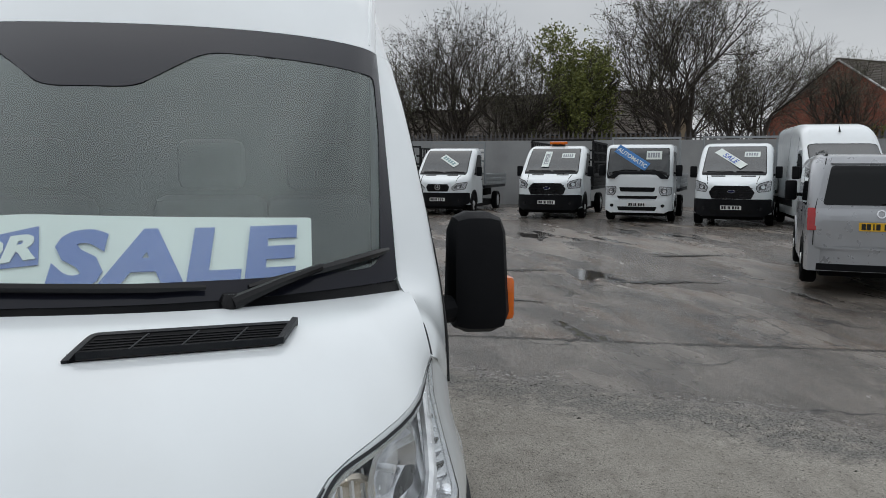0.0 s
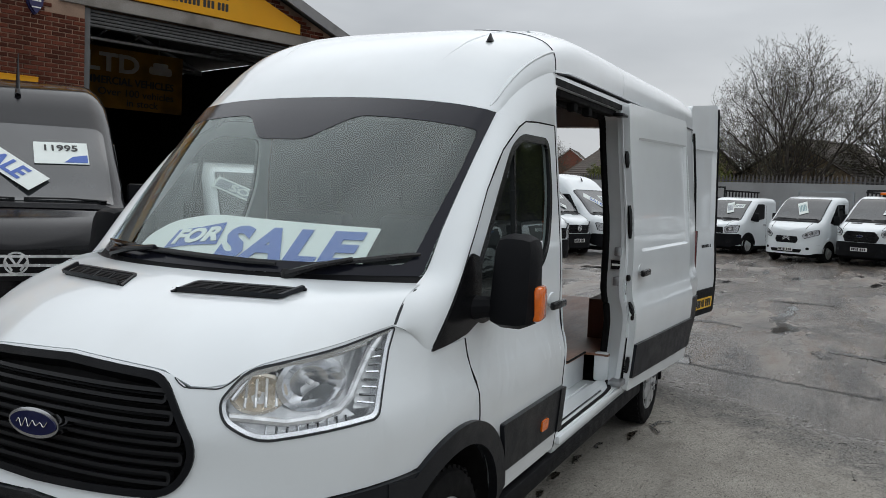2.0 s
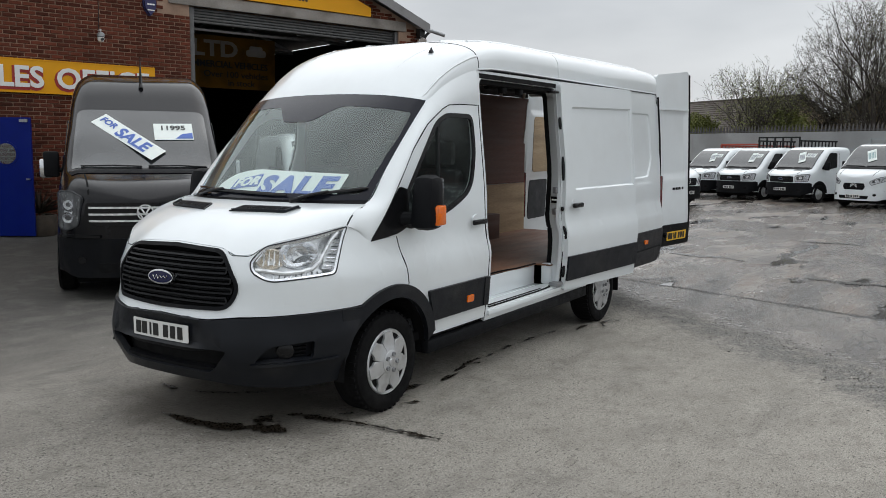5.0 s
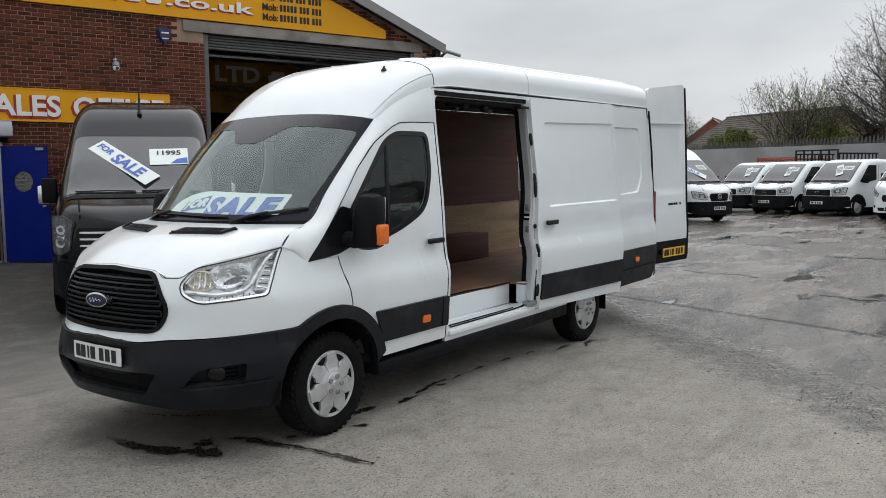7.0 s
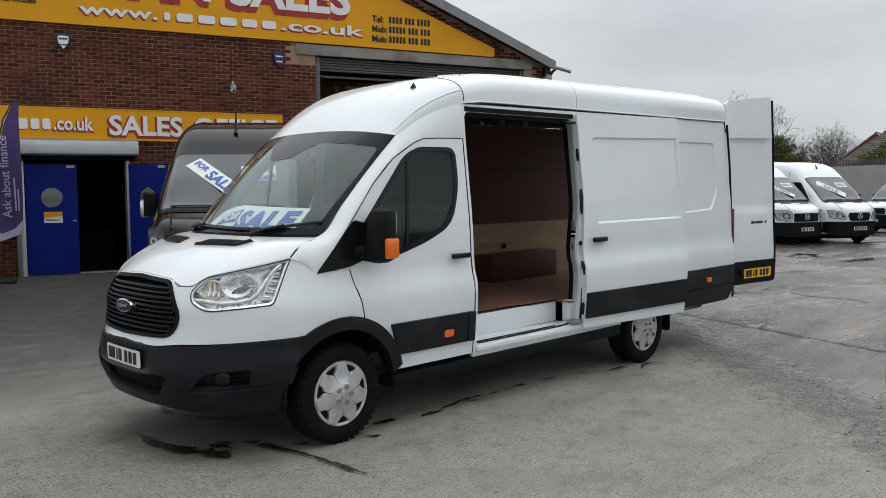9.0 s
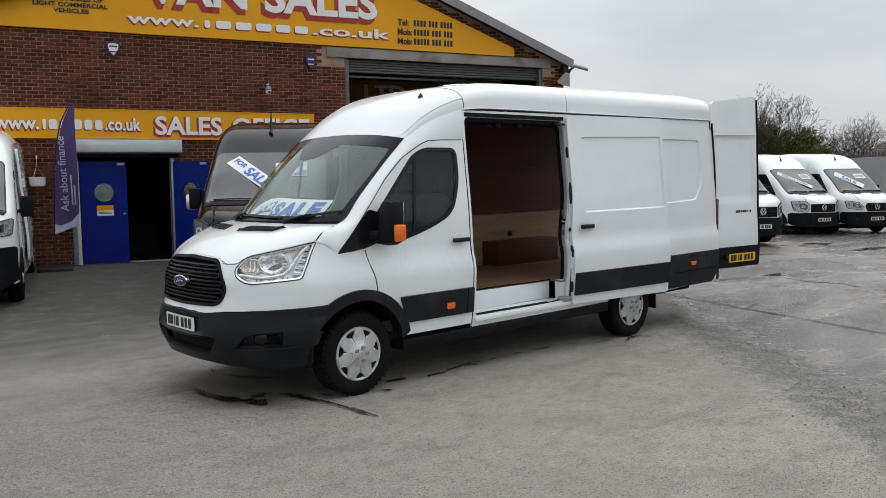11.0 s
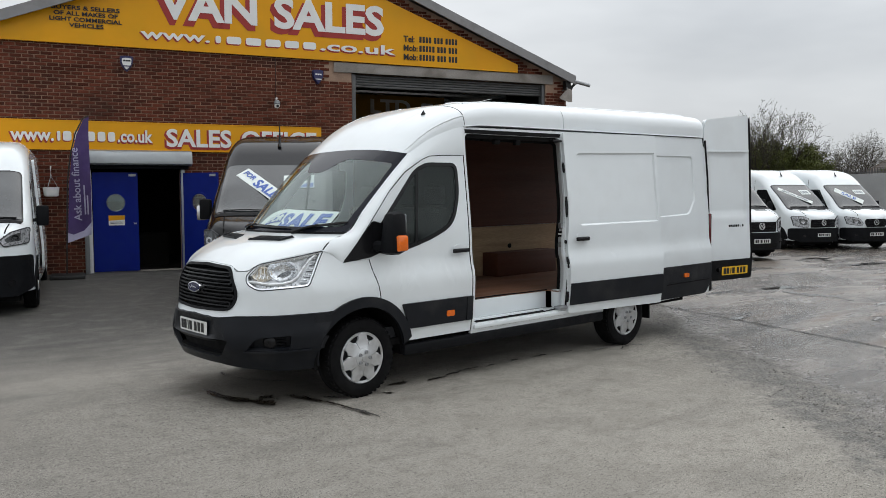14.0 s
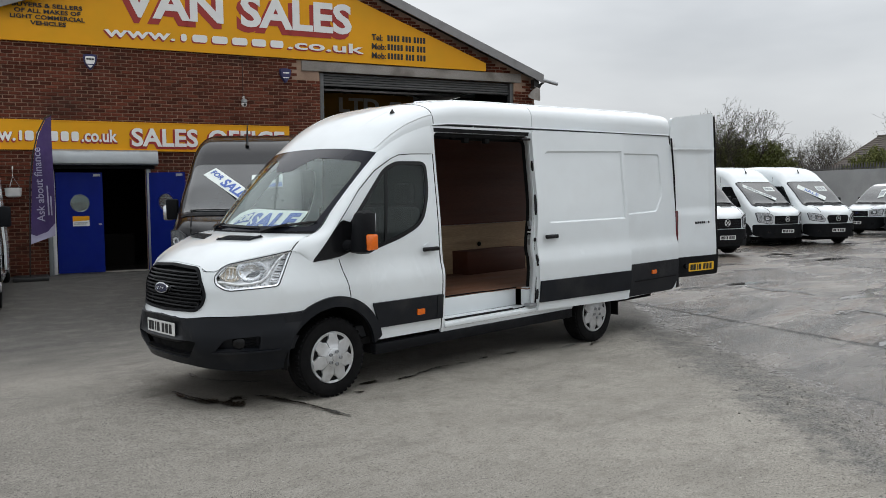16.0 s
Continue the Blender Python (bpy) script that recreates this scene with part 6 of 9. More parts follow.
tagged(part("pale_rest", rest, PALING, fence), kind="stuff")

# ---- garage building ----
AT_WALL = Matrix.Translation(WALL_O) @ Matrix.Rotation(WALL_A, 4, "Z")


def wpt(u, z, d=0.0):
    """A point on the front wall: u along it, z up, d out of it towards the yard."""
    return AT_WALL @ Vector((u, -d, z))


def wbox(u0, u1, d0, d1, z0, z1, bev=0.0):
    bm = box(u0, u1, -d1, -d0, z0, z1, bev)
    bm.transform(AT_WALL)
    return bm


def gable(u):
    return min(4.74 + 0.382 * (13.62 - u), 4.74 + 0.382 * (u + 1.16))


U0, U1 = -1.0, 13.55
DOOR = (1.84, 3.70, 0.10, 2.40)
BAY = (7.63, 12.92, 0.05, 4.66)
wall_line = [(U0, -0.2), (DOOR[0], -0.2), (DOOR[0], DOOR[3]), (DOOR[1], DOOR[3]), (DOOR[1], -0.2), (BAY[0], -0.2), (BAY[0], BAY[3]), (BAY[1], BAY[3]), (BAY[1], -0.2), (U1, -0.2), (U1, gable(U1)), (6.23, gable(6.23)), (U0, gable(U0))]
front = tagged(finish(panel(wall_line, lambda u, z: wpt(u, z, -0.012), step=None, thick=0.24, out=wpt(6, 2, -8)), "wall_front", MORTAR, smooth=0), "red brick gable front wall of a garage", "wall", kind="structure")

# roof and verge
# near-black colour stands in for the gloom indoors
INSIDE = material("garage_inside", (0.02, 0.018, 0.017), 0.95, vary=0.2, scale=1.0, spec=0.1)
SHEET = material("roof_sheet", (0.16, 0.155, 0.15), 0.8, vary=0.15, scale=0.8)
for a, b in (((13.66, 4.75), (6.23, 7.62)), ((-1.20, 4.75), (6.23, 7.62))):
    bm = bmesh.new()
    lo, hi = [], []
    for d in (0.28, -16.0):
        for (u, z) in (a, b):
            lo.append(bm.verts.new(wpt(u, z + 0.06, d)))
            hi.append(bm.verts.new(wpt(u, z + 0.12, d)))
    for q in ((lo[0], lo[1], lo[3], lo[2]), (hi[0], hi[2], hi[3], hi[1]), (lo[0], hi[0], hi[1], lo[1]), (lo[2], lo[3], hi[3], hi[2]), (lo[0], lo[2], hi[2], hi[0])):
        bm.faces.new(q)
    bmesh.ops.recalc_face_normals(bm, faces=bm.faces[:])
    tagged(finish(bm, "roof_slope", SHEET, smooth=0), "grey sheet roof slope of the garage", "roof", kind="structure")
    s = (b[1] - a[1]) / (b[0] - a[0])
    bm = panel([(a[0], a[1] - 0.10), (b[0], b[1] - 0.10), (b[0], b[1] + 0.12), (a[0], a[1] + 0.12)], lambda u, z: wpt(u, z, 0.30), step=None, thick=0.04, out=wpt(6, 2, -8))
    tagged(finish(bm, "verge_board", VERGE), "grey painted verge board along the gable", "verge board", kind="structure")

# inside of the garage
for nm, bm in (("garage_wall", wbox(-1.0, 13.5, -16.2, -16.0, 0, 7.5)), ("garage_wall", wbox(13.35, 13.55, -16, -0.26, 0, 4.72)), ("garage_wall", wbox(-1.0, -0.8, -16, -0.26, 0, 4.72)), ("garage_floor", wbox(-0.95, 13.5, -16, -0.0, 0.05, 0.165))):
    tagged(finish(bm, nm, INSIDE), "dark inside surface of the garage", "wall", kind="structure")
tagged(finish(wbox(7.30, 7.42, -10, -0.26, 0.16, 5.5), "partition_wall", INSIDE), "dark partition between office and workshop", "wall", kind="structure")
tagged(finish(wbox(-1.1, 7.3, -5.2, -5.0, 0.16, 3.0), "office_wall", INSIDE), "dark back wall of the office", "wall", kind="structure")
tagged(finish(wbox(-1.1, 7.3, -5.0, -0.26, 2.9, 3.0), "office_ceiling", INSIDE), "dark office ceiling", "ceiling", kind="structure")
for d in (3.0, 6.0, 9.0, 12.0):
    truss = thing("roof_truss", "dark steel roof truss inside the garage", "truss", group="roof trusses")
    part("tie", tube([wpt(-0.8, 4.65, -d), wpt(13.4, 4.65, -d)], 0.05, 6), STEEL, truss)
    part("rafter", tube([wpt(13.4, 4.65, -d), wpt(6.23, 7.38, -d)], 0.05, 6), STEEL, truss)
    part("rafter", tube([wpt(-0.8, 4.65, -d), wpt(6.23, 7.38, -d)], 0.05, 6), STEEL, truss)
    for u in (2.5, 4.4, 8.1, 10.0, 11.8):
        part("brace", tube([wpt(u, 4.75, -d), wpt(u + 0.9, gable(u + 0.9) - 0.25, -d)], 0.03, 5), STEEL, truss)

# lintel, rolled shutter
tagged(finish(wbox(7.20, 13.12, -0.1, 0.035, 4.66, 4.885, 0.008), "lintel", CONCRETE), "stained concrete lintel over the garage door", "lintel", kind="structure")
SHUTTER = material("shutter_steel", (0.10, 0.10, 0.10), 0.5, metal=0.4, vary=0.25, scale=3.0, dirt=(0.05, 0.045, 0.04), dirt_amount=0.6)
shutter = thing("roller_shutter", "raised steel roller shutter in the garage opening", "shutter")
for k, z in enumerate((4.615, 4.555, 4.495, 4.435, 4.375)):
    part("slat", wbox(7.66, 12.9, -0.17 - 0.02 * k, -0.10, z - 0.027, z + 0.027, 0.02), SHUTTER, shutter)
part("guide", wbox(7.64, 7.74, -0.2, -0.03, 0.16, 4.64, 0.01), SHUTTER, shutter)
part("guide", wbox(12.82, 12.91, -0.2, -0.03, 0.16, 4.64, 0.01), SHUTTER, shutter)

# office doorway
box_ = thing("shutter_box", "dented galvanised roller shutter box over the office door", "shutter box")
cover = bmesh.new()
prof = [(0.0, 2.44), (0.02, 2.43), (0.30, 2.44), (0.33, 2.47), (0.33, 2.60), (0.26, 2.72), (0.18, 2.755), (0.0, 2.76)]
ends = []
for u in lin(1.80, 3.92, 8):
    ends.append([cover.verts.new(wpt(u, z + 0.004 * noise.noise(Vector((u * 3, d * 9, 1))), d)) for d, z in prof])
for a, b in zip(ends, ends[1:]):
    for k in range(len(prof) - 1):
        cover.faces.new((a[k], a[k + 1], b[k + 1], b[k]))
cover.faces.new(ends[0])
cover.faces.new(ends[-1])
bmesh.ops.recalc_face_normals(cover, faces=cover.faces[:])
part("cover", cover, GALV, box_)
part("shutter_lip", wbox(1.84, 3.86, 0.06, 0.16, 2.36, 2.435, 0.008), PLASTIC, box_)
part("guide_rail", wbox(1.74, 1.83, 0.0, 0.10, 0.16, 2.43, 0.008), GALV, box_)
part("guide_rail", wbox(3.70, 3.78, 0.0, 0.10, 0.16, 2.43, 0.008), GALV, box_)
tagged(finish(wbox(1.83, 3.71, -0.22, -0.02, 0.06, 0.185, 0.004), "door_sill", CONCRETE), "pale concrete door threshold", "threshold", kind="structure")
tagged(finish(wbox(1.83, 1.90, -0.18, 0.03, 0.16, 2.36, 0.006), "door_jamb", SIGN_W), "white door jamb", "door frame", kind="structure")


def office_door(at, label, notice):
    d = thing("office_door", label, "door")
    ring = [(0.45 + 0.19 * math.cos(t), 1.46 + 0.19 * math.sin(t)) for t in lin(0, 2 * math.pi, 32)[:-1]]
    f = lambda u, z, o=0.0: at @ Vector((u, -o, z))
    inside = at @ Vector((0.4, 5, 1))
    part("leaf", panel([(0, 0), (0.90, 0), (0.90, 2.10), (0, 2.10)], f, [ring], step=None, thick=0.045, out=inside), DOOR_BLUE, d)
    pane = part("pane", panel(grown(ring, 0.005), lambda u, z: f(u, z, -0.02), step=None, thick=0.006, out=inside), GLASS, d)
    pane.visible_shadow = False
    part("port_ring", panel(grown(ring, 0.03), lambda u, z: f(u, z, 0.012), [grown(ring, -0.005)], step=None, thick=0.02, out=inside), DOOR_BLUE, d)
    part("closer", panel([(0.72, 2.02), (0.86, 2.02), (0.86, 2.07), (0.72, 2.07)], lambda u, z: f(u, z, 0.03), step=None, thick=0.03, out=inside), STEEL, d)
    part("door_handle", panel(rounded([(0.80, 1.0), (0.86, 1.0), (0.86, 1.03), (0.80, 1.03)], 0.01), lambda u, z: f(u, z, 0.04), step=None, thick=0.04, out=inside), STEEL, d)
    if notice:
        s = part("notice", panel([(0.30, 0.98), (0.62, 0.98), (0.62, 1.19), (0.30, 1.19)], lambda u, z: f(u, z, 0.004), step=None, thick=0.003, out=inside), SIGN_W, d, "small white and yellow notice")
        part("notice_head", panel([(0.30, 1.08), (0.62, 1.10), (0.62, 1.19), (0.30, 1.19)], lambda u, z: f(u, z, 0.006), step=None, thick=0.002, out=inside), SIGN_Y, s)
        for k in range(2):
            part("notice_line", panel([(0.33, 1.02 + 0.025 * k), (0.58, 1.02 + 0.025 * k), (0.58, 1.03 + 0.025 * k), (0.33, 1.03 + 0.025 * k)], lambda u, z: f(u, z, 0.006), step=None, thick=0.002, out=inside), INK, s)
    return d


office_door(AT_WALL @ pose(1.915, -0.02, 0.185), "closed blue door leaf with a round window", True)
office_door(AT_WALL @ pose(3.69, -0.06, 0.185, 0, 0, -38), "open blue door leaf with a round window", False)
desk = thing("desk", "dark desk just inside the office", "desk")
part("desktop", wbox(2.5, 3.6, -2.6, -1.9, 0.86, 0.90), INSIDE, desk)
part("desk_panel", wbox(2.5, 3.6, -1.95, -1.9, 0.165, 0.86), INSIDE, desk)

# signs
big = thing("shop_sign", "large yellow gable sign with white and red VAN SALES letters", "sign")
part("board", panel([(-0.3, 4.93), (12.05, 4.90), (12.05, 5.10), (6.23, 7.24), (5.7, 7.24), (-0.3, 5.08)], lambda u, z: wpt(u, z, 0.075), step=None, thick=0.06, out=wpt(6, 2, -8)), SIGN_Y, big)


def glyphs(whole):
    """The letters of a line of text, each with its dot, as meshes of their own."""
    seen, islands = set(), []
    for v in whole.verts:
        if v in seen:
            continue
        todo, island = [v], []
        seen.add(v)
        while todo:
            p = todo.pop()
            island.append(p)
            for e in p.link_edges:
                q = e.other_vert(p)
                if q not in seen:
                    seen.add(q)
                    todo.append(q)
        islands.append(island)
    groups = []
    for island in sorted(islands, key=lambda i: min(p.co.x for p in i)):
        lo, hi = min(p.co.x for p in island), max(p.co.x for p in island)
        if groups and min(hi, groups[-1][1]) - max(lo, groups[-1][0]) > 0.6 * min(hi - lo, groups[-1][1] - groups[-1][0]):
            groups[-1] = [min(lo, groups[-1][0]), max(hi, groups[-1][1]), groups[-1][2] + island]
        else:
            groups.append([lo, hi, island])
    out = []
    for lo, hi, points in groups:
        bm = bmesh.new()
        made = {p: bm.verts.new(p.co) for p in points}
        for f in {f for p in points for f in p.link_faces}:
            bm.faces.new([made[p] for p in f.verts])
        out.append(bm)
    whole.free()
    return out


def letters(sign, text, size, u, z, mat, d, thick=0.012, bold=0.0, stretch=1.0, space=1.0, name="letter"):
    whole = text_bm(text, size, None, thick, bold, stretch=stretch, space=space)
    for glyph in glyphs(whole):
        for v in glyph.verts:
            v.co = wpt(u + v.co.x, z + v.co.y, d + v.co.z + thick / 2)
        part(name, glyph, mat, sign)


def width_of(text, size, bold, space=1.0):
    bm = text_bm(text, size, None, 0.01, bold, space=space)
    lo, hi = min(v.co.x for v in bm.verts), max(v.co.x for v in bm.verts)
    bm.free()
    return lo, hi


def fitted(sign, text, size, u0, u1, z, mat, d, bold=0.0, shadow=None, shift=(0.05, -0.05), space=1.0, halo=0.0):
    lo, hi = width_of(text, size, bold, space)
    k = (u1 - u0) / (hi - lo)
    letters(sign, text, size, u0 - lo * k, z, mat, d + 0.010, 0.010, bold, k, space)
    if shadow:
        letters(sign, text, size, u0 - lo * k + shift[0], z + shift[1], shadow, d + 0.003, 0.006, bold * 1.35 + halo, k, space)


def blocks(sign, spans, z0, z1, mat, d, bev=0.03, name="mark"):
    for u0, u1 in spans:
        part(name, panel(rounded([(u0, z0), (u1, z0), (u1, z1), (u0, z1)], bev), lambda u, z: wpt(u, z, d), step=None, thick=0.008, out=wpt(6, 2, -8)), mat, sign)


fitted(big, "VAN", 0.92, 3.30, 5.42, 5.60, SIGN_W, 0.075, 0.030, SIGN_R, (-0.07, -0.10), halo=0.012)
fitted(big, "SALES", 0.92, 5.80, 8.42, 5.58, SIGN_W, 0.075, 0.030, SIGN_R, (-0.07, -0.10), halo=0.012)
blocks(big, ((5.35, 5.75), (5.95, 6.42)), 6.42, 6.95, SIGN_W, 0.085, 0.12)
blocks(big, ((5.31, 5.71), (5.91, 6.38)), 6.33, 6.90, SIGN_R, 0.079, 0.12)
fitted(big, "www.", 0.30, 2.95, 4.38, 5.13, SIGN_W, 0.075, 0.006, SIGN_R, (-0.02, -0.03))
blocks(big, ((4.50, 4.62), (4.74, 5.06), (5.16, 5.50), (5.60, 5.94), (6.04, 6.36), (6.46, 6.76)), 5.13, 5.29, SIGN_W, 0.085, 0.06)
blocks(big, ((4.48, 4.60), (4.72, 5.04), (5.14, 5.48), (5.58, 5.92), (6.02, 6.34), (6.44, 6.74)), 5.10, 5.26, SIGN_R, 0.079, 0.06)
fitted(big, ".co.uk", 0.30, 6.86, 8.72, 5.13, SIGN_W, 0.075, 0.006, SIGN_R, (-0.02, -0.03))
for k, head in enumerate(("Tel:", "Mob:", "Mob:")):
    z = 5.47 - 0.215 * k
    fitted(big, head, 0.20, 8.92, 8.92 + (0.28 if k == 0 else 0.36), z, INK, 0.075, 0.004)
    u = 9.33
    for n_ in (4 if k == 0 else 5, 3, 4 if k == 0 else 3):
        blocks(big, [(u + 0.085 * i, u + 0.085 * i + 0.06) for i in range(n_)], z, z + 0.145, INK, 0.080, 0.015, "figure")
        u += 0.085 * n_ + 0.05
for k, (line, w) in enumerate((("BUYERS & SELLERS", 1.30), ("OF ALL MAKES OF", 1.22), ("LIGHT COMMERCIAL", 1.38), ("VEHICLES", 0.66))):
    fitted(big, line, 0.115, 1.90 - w / 2, 1.90 + w / 2, 5.61 - 0.118 * k, INK, 0.075, 0.003)

small = thing("fascia_sign", "long yellow SALES OFFICE fascia sign on the brick wall", "sign")
part("board", panel([(-1.0, 2.745), (6.86, 2.745), (6.86, 3.355), (-1.0, 3.355)], lambda u, z: wpt(u, z, 0.06), step=None, thick=0.045, out=wpt(6, 2, -8)), SIGN_Y, small)
for z0, z1 in ((2.745, 2.765), (3.335, 3.355)):
    part("trim_strip", panel([(-1.0, z0), (6.86, z0), (6.86, z1), (-1.0, z1)], lambda u, z: wpt(u, z, 0.068), step=None, thick=0.02, out=wpt(6, 2, -8)), SIGN_Y, small)
fitted(small, "www.", 0.36, 0.42, 1.22, 2.93, SIGN_W, 0.06, 0.009, SIGN_R, (-0.015, -0.02), halo=0.010)
blocks(small, ((1.28, 1.34), (1.39, 1.55), (1.60, 1.78), (1.83, 2.00), (2.05, 2.20), (2.25, 2.39)), 2.93, 3.13, SIGN_W, 0.07, 0.05)
blocks(small, ((1.265, 1.325), (1.375, 1.535), (1.585, 1.765), (1.815, 1.985), (2.035, 2.185), (2.235, 2.375)), 2.91, 3.11, SIGN_R, 0.064, 0.05)
fitted(small, ".co.uk", 0.36, 2.44, 3.14, 2.93, SIGN_W, 0.06, 0.009, SIGN_R, (-0.015, -0.02), halo=0.010)
fitted(small, "SALES", 0.52, 3.42, 4.80, 2.86, SIGN_W, 0.06, 0.014, SIGN_R, (-0.02, -0.03), halo=0.018)
fitted(small, "OFFICE", 0.52, 5.02, 6.74, 2.86, SIGN_W, 0.06, 0.014, SIGN_R, (-0.02, -0.03), halo=0.018)

hang = thing("hanging_sign", "dusty yellow LTD commercial vehicles sign inside the garage", "sign")
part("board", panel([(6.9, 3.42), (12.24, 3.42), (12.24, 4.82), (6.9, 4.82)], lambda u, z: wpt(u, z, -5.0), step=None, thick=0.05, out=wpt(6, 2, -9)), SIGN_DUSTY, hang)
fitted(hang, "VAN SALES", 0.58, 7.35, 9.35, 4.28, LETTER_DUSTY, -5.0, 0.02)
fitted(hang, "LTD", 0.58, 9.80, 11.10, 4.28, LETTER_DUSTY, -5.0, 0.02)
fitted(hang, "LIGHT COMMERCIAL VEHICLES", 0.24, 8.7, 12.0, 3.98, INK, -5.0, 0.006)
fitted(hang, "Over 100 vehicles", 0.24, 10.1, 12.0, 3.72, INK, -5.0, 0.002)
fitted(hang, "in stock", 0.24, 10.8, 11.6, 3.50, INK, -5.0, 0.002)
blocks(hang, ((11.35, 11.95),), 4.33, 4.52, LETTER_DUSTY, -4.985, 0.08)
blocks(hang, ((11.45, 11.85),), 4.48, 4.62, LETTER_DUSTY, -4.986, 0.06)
part("hanger", tube([wpt(8, 4.82, -5.0), wpt(8, 5.3, -5.0)], 0.015, 5), STEEL, hang)
part("hanger", tube([wpt(11.6, 4.82, -5.0), wpt(11.6, 5.3, -5.0)], 0.015, 5), STEEL, hang)

# wall fittings
SHIELD_BLUE = material("alarm_blue", (0.02, 0.02, 0.09), 0.4)
for u, z, mat, col in ((2.66, 4.56, SIGN_W, "white and blue"), (6.80, 4.50, SHIELD_BLUE, "dark blue")):
    cov = 0.80 if mat is SIGN_W else 0.96
    alarm = thing("alarm_box", f"{col} shield-shaped alarm box on the brick wall", "alarm box", group="alarm boxes")
    loop = rounded([(-0.12, 0.15), (0.0, 0.165), (0.12, 0.15), (0.11, 0.0), (0.0, -0.15), (-0.11, 0.0)], [0.03, 0.05, 0.03, 0.06, 0.04, 0.06])
    part("backplate", panel([(u + a * 1.12, z + b * 1.12) for a, b in loop], lambda a, b: wpt(a, b, 0.05), step=None, thick=0.06, out=wpt(6, 2, -8)), SHIELD_BLUE, alarm)
    part("cover", panel([(u + a * cov, z + b * cov) for a, b in loop], lambda a, b: wpt(a, b, 0.11), step=None, thick=0.06, out=wpt(6, 2, -8)), mat, alarm)
    for k in (-0.05, 0.0, 0.05):
        part("strobe", panel([(u + k - 0.022, z + 0.055), (u + k + 0.022, z + 0.055), (u + k + 0.022, z + 0.085), (u + k - 0.022, z + 0.085)], lambda a, b: wpt(a, b, 0.116), step=None, thick=0.006, out=wpt(6, 2, -8)), INK if mat is SIGN_W else SIGN_W, alarm)
    part("label_bar", panel([(u - 0.07, z - 0.05), (u + 0.07, z - 0.05), (u + 0.07, z - 0.03), (u - 0.07, z - 0.03)], lambda a, b: wpt(a, b, 0.116), step=None, thick=0.006, out=wpt(6, 2, -8)), SHIELD_BLUE if mat is SIGN_W else SIGN_W, alarm)
cc = thing("security_camera", "small white dome security camera on the brick wall", "camera")
bm = turned([(0.05, 0.16), (0.09, 0.12), (0.095, 0.05), (0.05, 0.03)], 20, "z")
bm.transform(Matrix.Translation(wpt(5.82, 3.82, 0.13)) @ Matrix.Diagonal((0.75, 0.75, 0.75, 1)))
part("housing", bm, GALV, cc)
bm = turned([(0.08, 0.03), (0.085, -0.02), (0.06, -0.07), (0.001, -0.09)], 20, "z")
bm.transform(Matrix.Translation(wpt(5.82, 3.82, 0.13)) @ Matrix.Diagonal((0.75, 0.75, 0.75, 1)))
part("dome", bm, SIGN_W, cc)
bm = turned([(0.03, -0.06), (0.03, -0.075), (0.001, -0.08)], 12, "y")
bm.transform(Matrix.Translation(wpt(5.82, 3.80, 0.14)) @ Matrix.Rotation(WALL_A, 4, "Z"))
part("camera_lens", bm, INK, cc)
part("bracket", tube([wpt(5.82, 3.98, 0.0), wpt(5.82, 3.98, 0.13), wpt(5.82, 3.94, 0.13)], 0.02, 8), SIGN_W, cc)
part("cable", tube([wpt(5.82, 3.98, 0.02), wpt(5.83, 4.4, 0.015), wpt(5.82, 4.88, 0.015)], 0.008, 5), INK, cc)

horn = thing("floodlight", "weathered bell-shaped floodlight at the corner of the garage", "floodlight")
bm = turned([(0.06, 0.10), (0.09, 0.04), (0.17, -0.16), (0.18, -0.18), (0.15, -0.17), (0.05, 0.0)], 20, "z")
bm.transform(Matrix.Translation(wpt(13.44, 4.42, 0.28)) @ Matrix.Rotation(radians(28), 4, "X"))
part("shade", bm, CONCRETE, horn)
part("arm", tube([wpt(13.44, 4.52, 0.0), wpt(13.44, 4.56, 0.2), wpt(13.44, 4.5, 0.27)], 0.02, 6), STEEL, horn)
cam2 = thing("security_camera", "grey bullet security camera on a corner bracket", "camera")
part("bracket", tube([wpt(13.5, 4.35, 0.1), wpt(13.62, 4.62, 0.2), wpt(13.7, 4.70, 0.25)], 0.035, 8), INK, cam2)
part("housing", tube([wpt(13.64, 4.74, 0.25), wpt(14.0, 4.62, 0.45)], 0.05, 10), STEEL, cam2)
part("junction", wbox(13.42, 13.58, 0.03, 0.2, 4.52, 4.76, 0.02), INK, cam2)
bk = thing("hanging_basket", "small white hanging flower pot on a wall bracket", "plant pot")
part("bracket", tube([wpt(1.14, 2.36, 0.0), wpt(1.14, 2.40, 0.12), wpt(1.14, 2.34, 0.26), wpt(1.14, 2.20, 0.27)], 0.012, 6), SIGN_W, bk)
for k in range(3):
    t = 2 * math.pi * k / 3
    part("chain", tube([wpt(1.14, 2.20, 0.27), wpt(1.14 + 0.12 * math.cos(t), 1.98, 0.27 + 0.12 * math.sin(t))], 0.005, 4), STEEL, bk)
bm = turned([(0.10, 1.78), (0.14, 1.80), (0.155, 1.97), (0.14, 1.97), (0.12, 1.93), (0.0, 1.93)], 18, "z")
bm.transform(Matrix.Translation(wpt(1.14, 0, 0.27)))
part("pot", bm, SIGN_W, bk)

# feather flag
flag = thing("feather_flag", "purple feather flag on a pole by the office door", "flag")


def flag_at(u, z, w=0.0):
    return wpt(u + 0.03 * math.sin(z * 1.3), z, 0.95 + 0.05 * math.sin(z * 2.2 + u * 5) + w)


